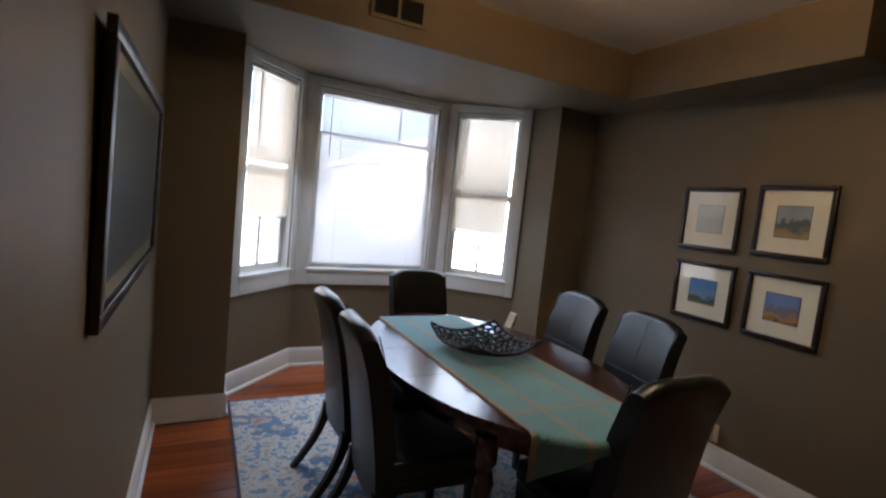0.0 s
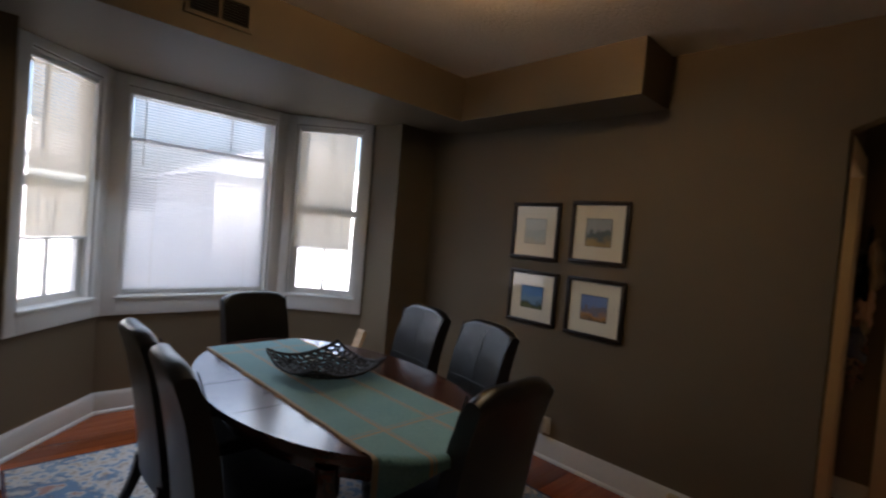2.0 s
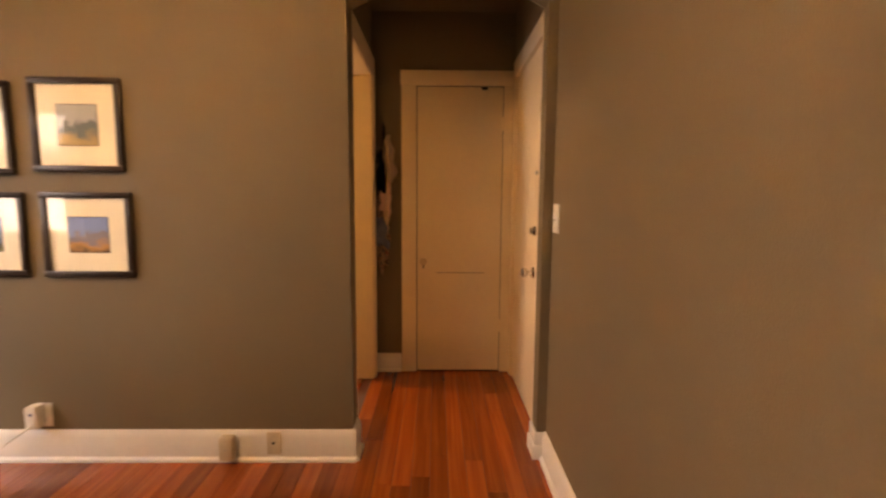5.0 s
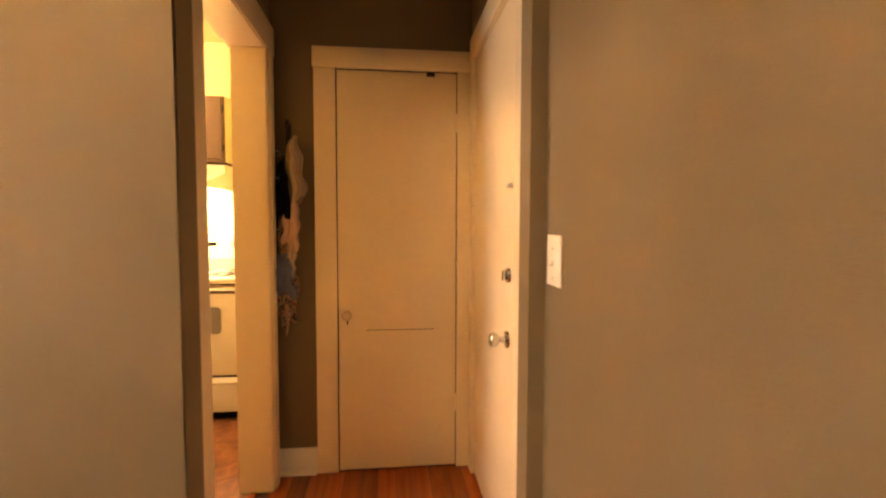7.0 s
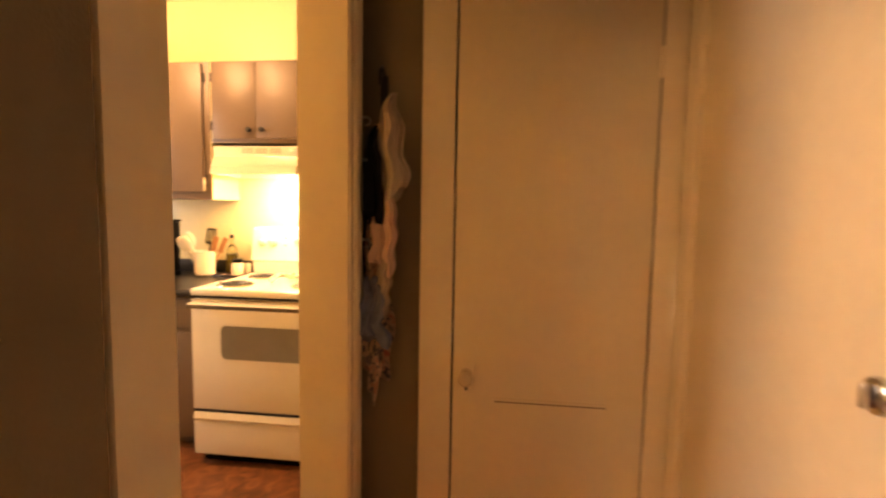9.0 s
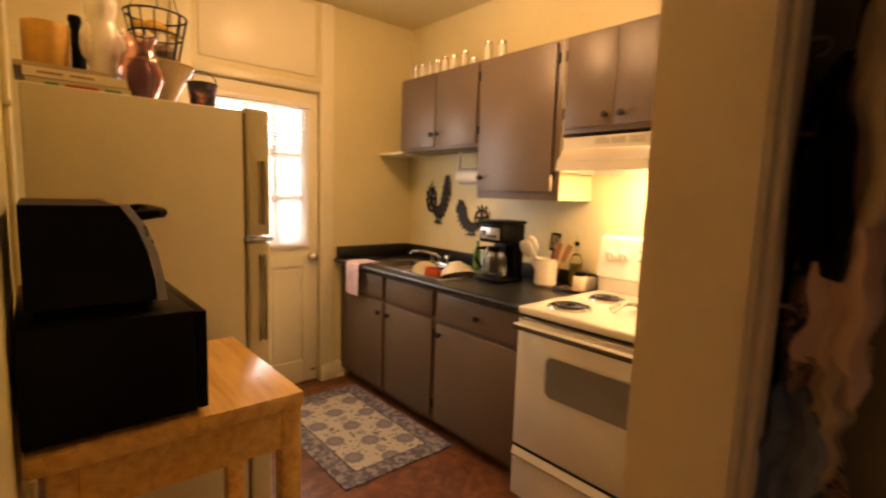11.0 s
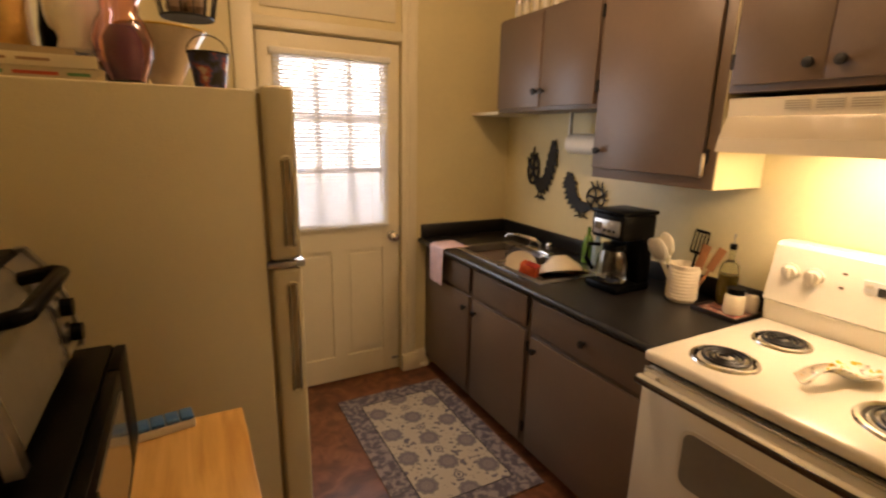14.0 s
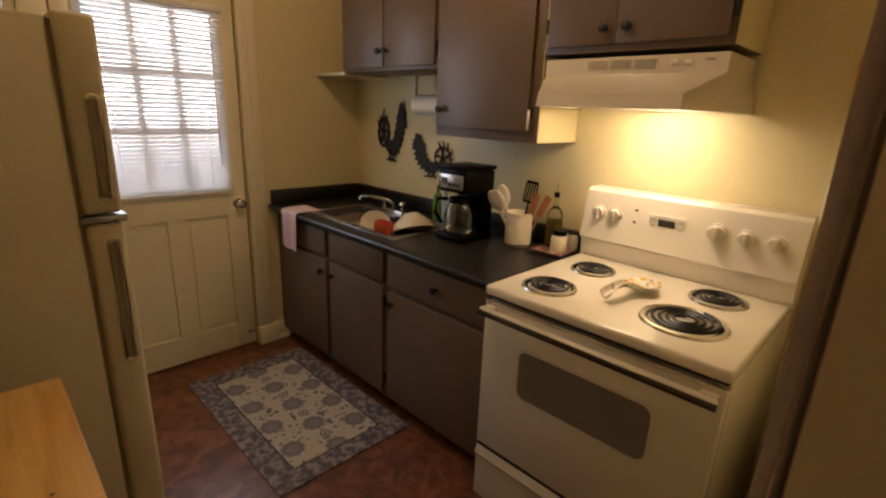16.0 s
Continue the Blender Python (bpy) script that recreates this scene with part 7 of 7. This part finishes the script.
small = rug_ramp(calc("MULTIPLY", d3, 10.0), [(0.0, KB), (0.08, KB), (0.10, KC), (0.16, KC), (0.18, KB), (0.24, KB), (0.26, KC)])
leaf = rug_ramp(n2.outputs["Fac"], [(0.34, KB), (0.365, KG), (0.38, KC), (0.62, KC), (0.635, KG), (0.66, KB)])


def layer(fac, low, high):
    m = nt.nodes.new("ShaderNodeMixRGB")
    nt.links.new(fac, m.inputs[0]), nt.links.new(low, m.inputs[1]), nt.links.new(high, m.inputs[2])
    return m.outputs[0]


field = layer(calc("LESS_THAN", flower, 0.055), leaf, petal)
field = layer(calc("LESS_THAN", d3, 0.030), field, small)
nt.links.new(field, b.inputs["Base Color"])
b.inputs["Roughness"].default_value = 0.95
M_KBORDER = ramp_mat("rug_border", [(0.42, (0.11, 0.095, 0.115)), (0.50, (0.165, 0.145, 0.165)), (0.58, (0.30, 0.26, 0.25))], (1, 1, 1), 34, 3, 0.4, rough=0.95, bump=0.2)
kr = thing("kitchen_rug", (6.69, 2.58, 0), "printed cream and grey blue kitchen rug", "rug")
part("field", bx(6.478, 6.915, 2.165, 3.005, 0.0005, 0.0072), M_KR, kr)
bm = bmesh.new()
for a in ((6.366, 7.024, 2.062, 2.158), (6.366, 7.024, 3.012, 3.108), (6.366, 6.471, 2.158, 3.012), (6.922, 7.024, 2.158, 3.012)):
    box(bm, *a, 0.0005, 0.007)
part("border", bm, M_KBORDER, kr, "blue grey patterned border")
bm = bmesh.new()
for a in ((6.471, 6.922, 2.158, 2.165), (6.471, 6.922, 3.005, 3.012), (6.471, 6.478, 2.165, 3.005), (6.915, 6.922, 2.165, 3.005)):
    box(bm, *a, 0.0005, 0.0074)
part("inner_line", bm, mat("dark_rug_line", (0.05, 0.045, 0.055), 0.95), kr)

# outlet and oven mitt by the stove, cloth by the doorway
outlet(KX1, 0.745, 1.165, 0.13, 0.078, M_KTRIM, "ivory outlet plate beside the stove")
bm = prism([(y - 0.028, z - 0.01) for y, z in ((0.708, 1.50), (0.770, 1.49), (0.803, 1.55), (0.810, 1.66), (0.79, 1.74), (0.755, 1.77), (0.722, 1.73), (0.697, 1.60))], "x", KX1 - 0.045, KX1 - 0.012)
mt_ = thing("oven_mitt", (KX1, 0.755, 1.77), "yellow quilted oven mitt on a hook", "oven mitt")
part("mitt", bm, mat("yellow_quilt", (0.55, 0.28, 0.04), 0.9, var=0.15, scale=25, bump=0.5, bscale=60), mt_, bevel=0.012)
part("loop", tube([(KX1 - 0.025, 0.727, 1.755), (KX1 - 0.02, 0.719, 1.79), (KX1 - 0.02, 0.735, 1.79), (KX1 - 0.025, 0.727, 1.755)], 0.003, 6), M_LINEN, mt_)
part("hook", cy((KX1 - 0.014, 0.727, 1.79), 0.004, 0.028, "x", 8), M_STEEL, mt_)
ht = hanging("hanging_towel", "mauve grey towel hanging beside the doorway", "towel", 0, 0, 0.95, 1.90, 0.10, 0.19, mat("mauve_towel", (0.40, 0.32, 0.29), 0.95, var=0.12, scale=20, bump=0.4, bscale=200), 5.2, 0.038, 5)
ht.matrix_basis = pose(6.41, KY0 + 0.003, 0, 0, 0, -90)
part("towel_hook", tube([(0.0, 0.0, 1.90), (-0.02, 0, 1.905), (-0.025, 0, 1.885)], 0.004, 6), M_STEEL, ht, local=True)

# kitchen ceiling light
kl = thing("ceiling_light", (6.50, 1.90, CEIL), "lit round kitchen ceiling light", "ceiling light")
part("pan", cy((6.50, 1.90, CEIL - 0.012), 0.14, 0.022, seg=28), M_WHITE, kl, smooth=True)
part("shade_ring", lathe([(0.15, -0.022), (0.158, -0.035), (0.15, -0.05), (0.145, -0.035)], (6.50, 1.90, CEIL), 28), M_CHROME, kl)

# ---- outside the windows ----
def far_house(x0, x1, y0, y1, h, roof, label):
    t = thing("house", ((x0 + x1) / 2, y0, -0.6), label, "house", "houses across the street")
    part("wall", bx(x0, x1, y0, y1, -0.6, h), M_SIDING, t)
    part("roof", prism([(x0 - 0.3, h), (x1 + 0.3, h), ((x0 + x1) / 2, h + roof)], "y", y0 - 0.3, y1), M_ROOF, t)


far_house(-2.0, 4.6, 15.0, 22.0, 2.6, 1.4, "pale grey sided house across the street")
far_house(7.5, 14.0, 16.0, 23.0, 2.8, 1.6, "pale grey sided house across the street")

# ---- fir floorboards, each a piece of the floor ----
floor = bpy.data.objects["floor"]
pb = bmesh.new()
box(pb, 0, 1, 0.0005, 0.0835, -0.020, 0.0)
for vtx in pb.verts:
    if vtx.co.z > -0.001:
        vtx.co.y += 0.0004 if vtx.co.y < 0.04 else -0.0004
pm = bpy.data.meshes.new("floorboard")
pb.to_mesh(pm)
pb.free()
pm.materials.append(M_PLANK)
random.seed(21)


def boards(x0, x1, y):
    x = x0
    first_len = random.uniform(0.5, 1.9)
    while x < x1 - 0.02:
        n_ = min(x + first_len, x1)
        if x1 - n_ < 0.3:
            n_ = x1
        ob = new("floorboard", pm)
        ob.location = (x + 0.0008, y, 0.0)
        ob.scale = (n_ - x - 0.0016, 1, 1)
        ob.parent = floor
        x = n_
        first_len = random.uniform(1.2, 2.6)


y = YS - 0.03
while y < YB + 0.05:
    if y < 0.39:
        boards(XW - 0.02, HX + 0.01, y)
    elif y < 0.53:
        boards(XW - 0.02, HX + 0.01, y) if y < 0.44 else boards(XW - 0.02, XE + 0.02, y)
    elif y < 3.2:
        boards(XW - 0.02, XE + 0.02, y)
    else:
        boards(2.2, 4.75, y)
    y += 0.084
structure("threshold", bx(5.2995, 6.045, 0.515, 0.545, -0.02, 0.006, bevel=0.003), M_PLANK, "worn wooden threshold into the kitchen", "trim")
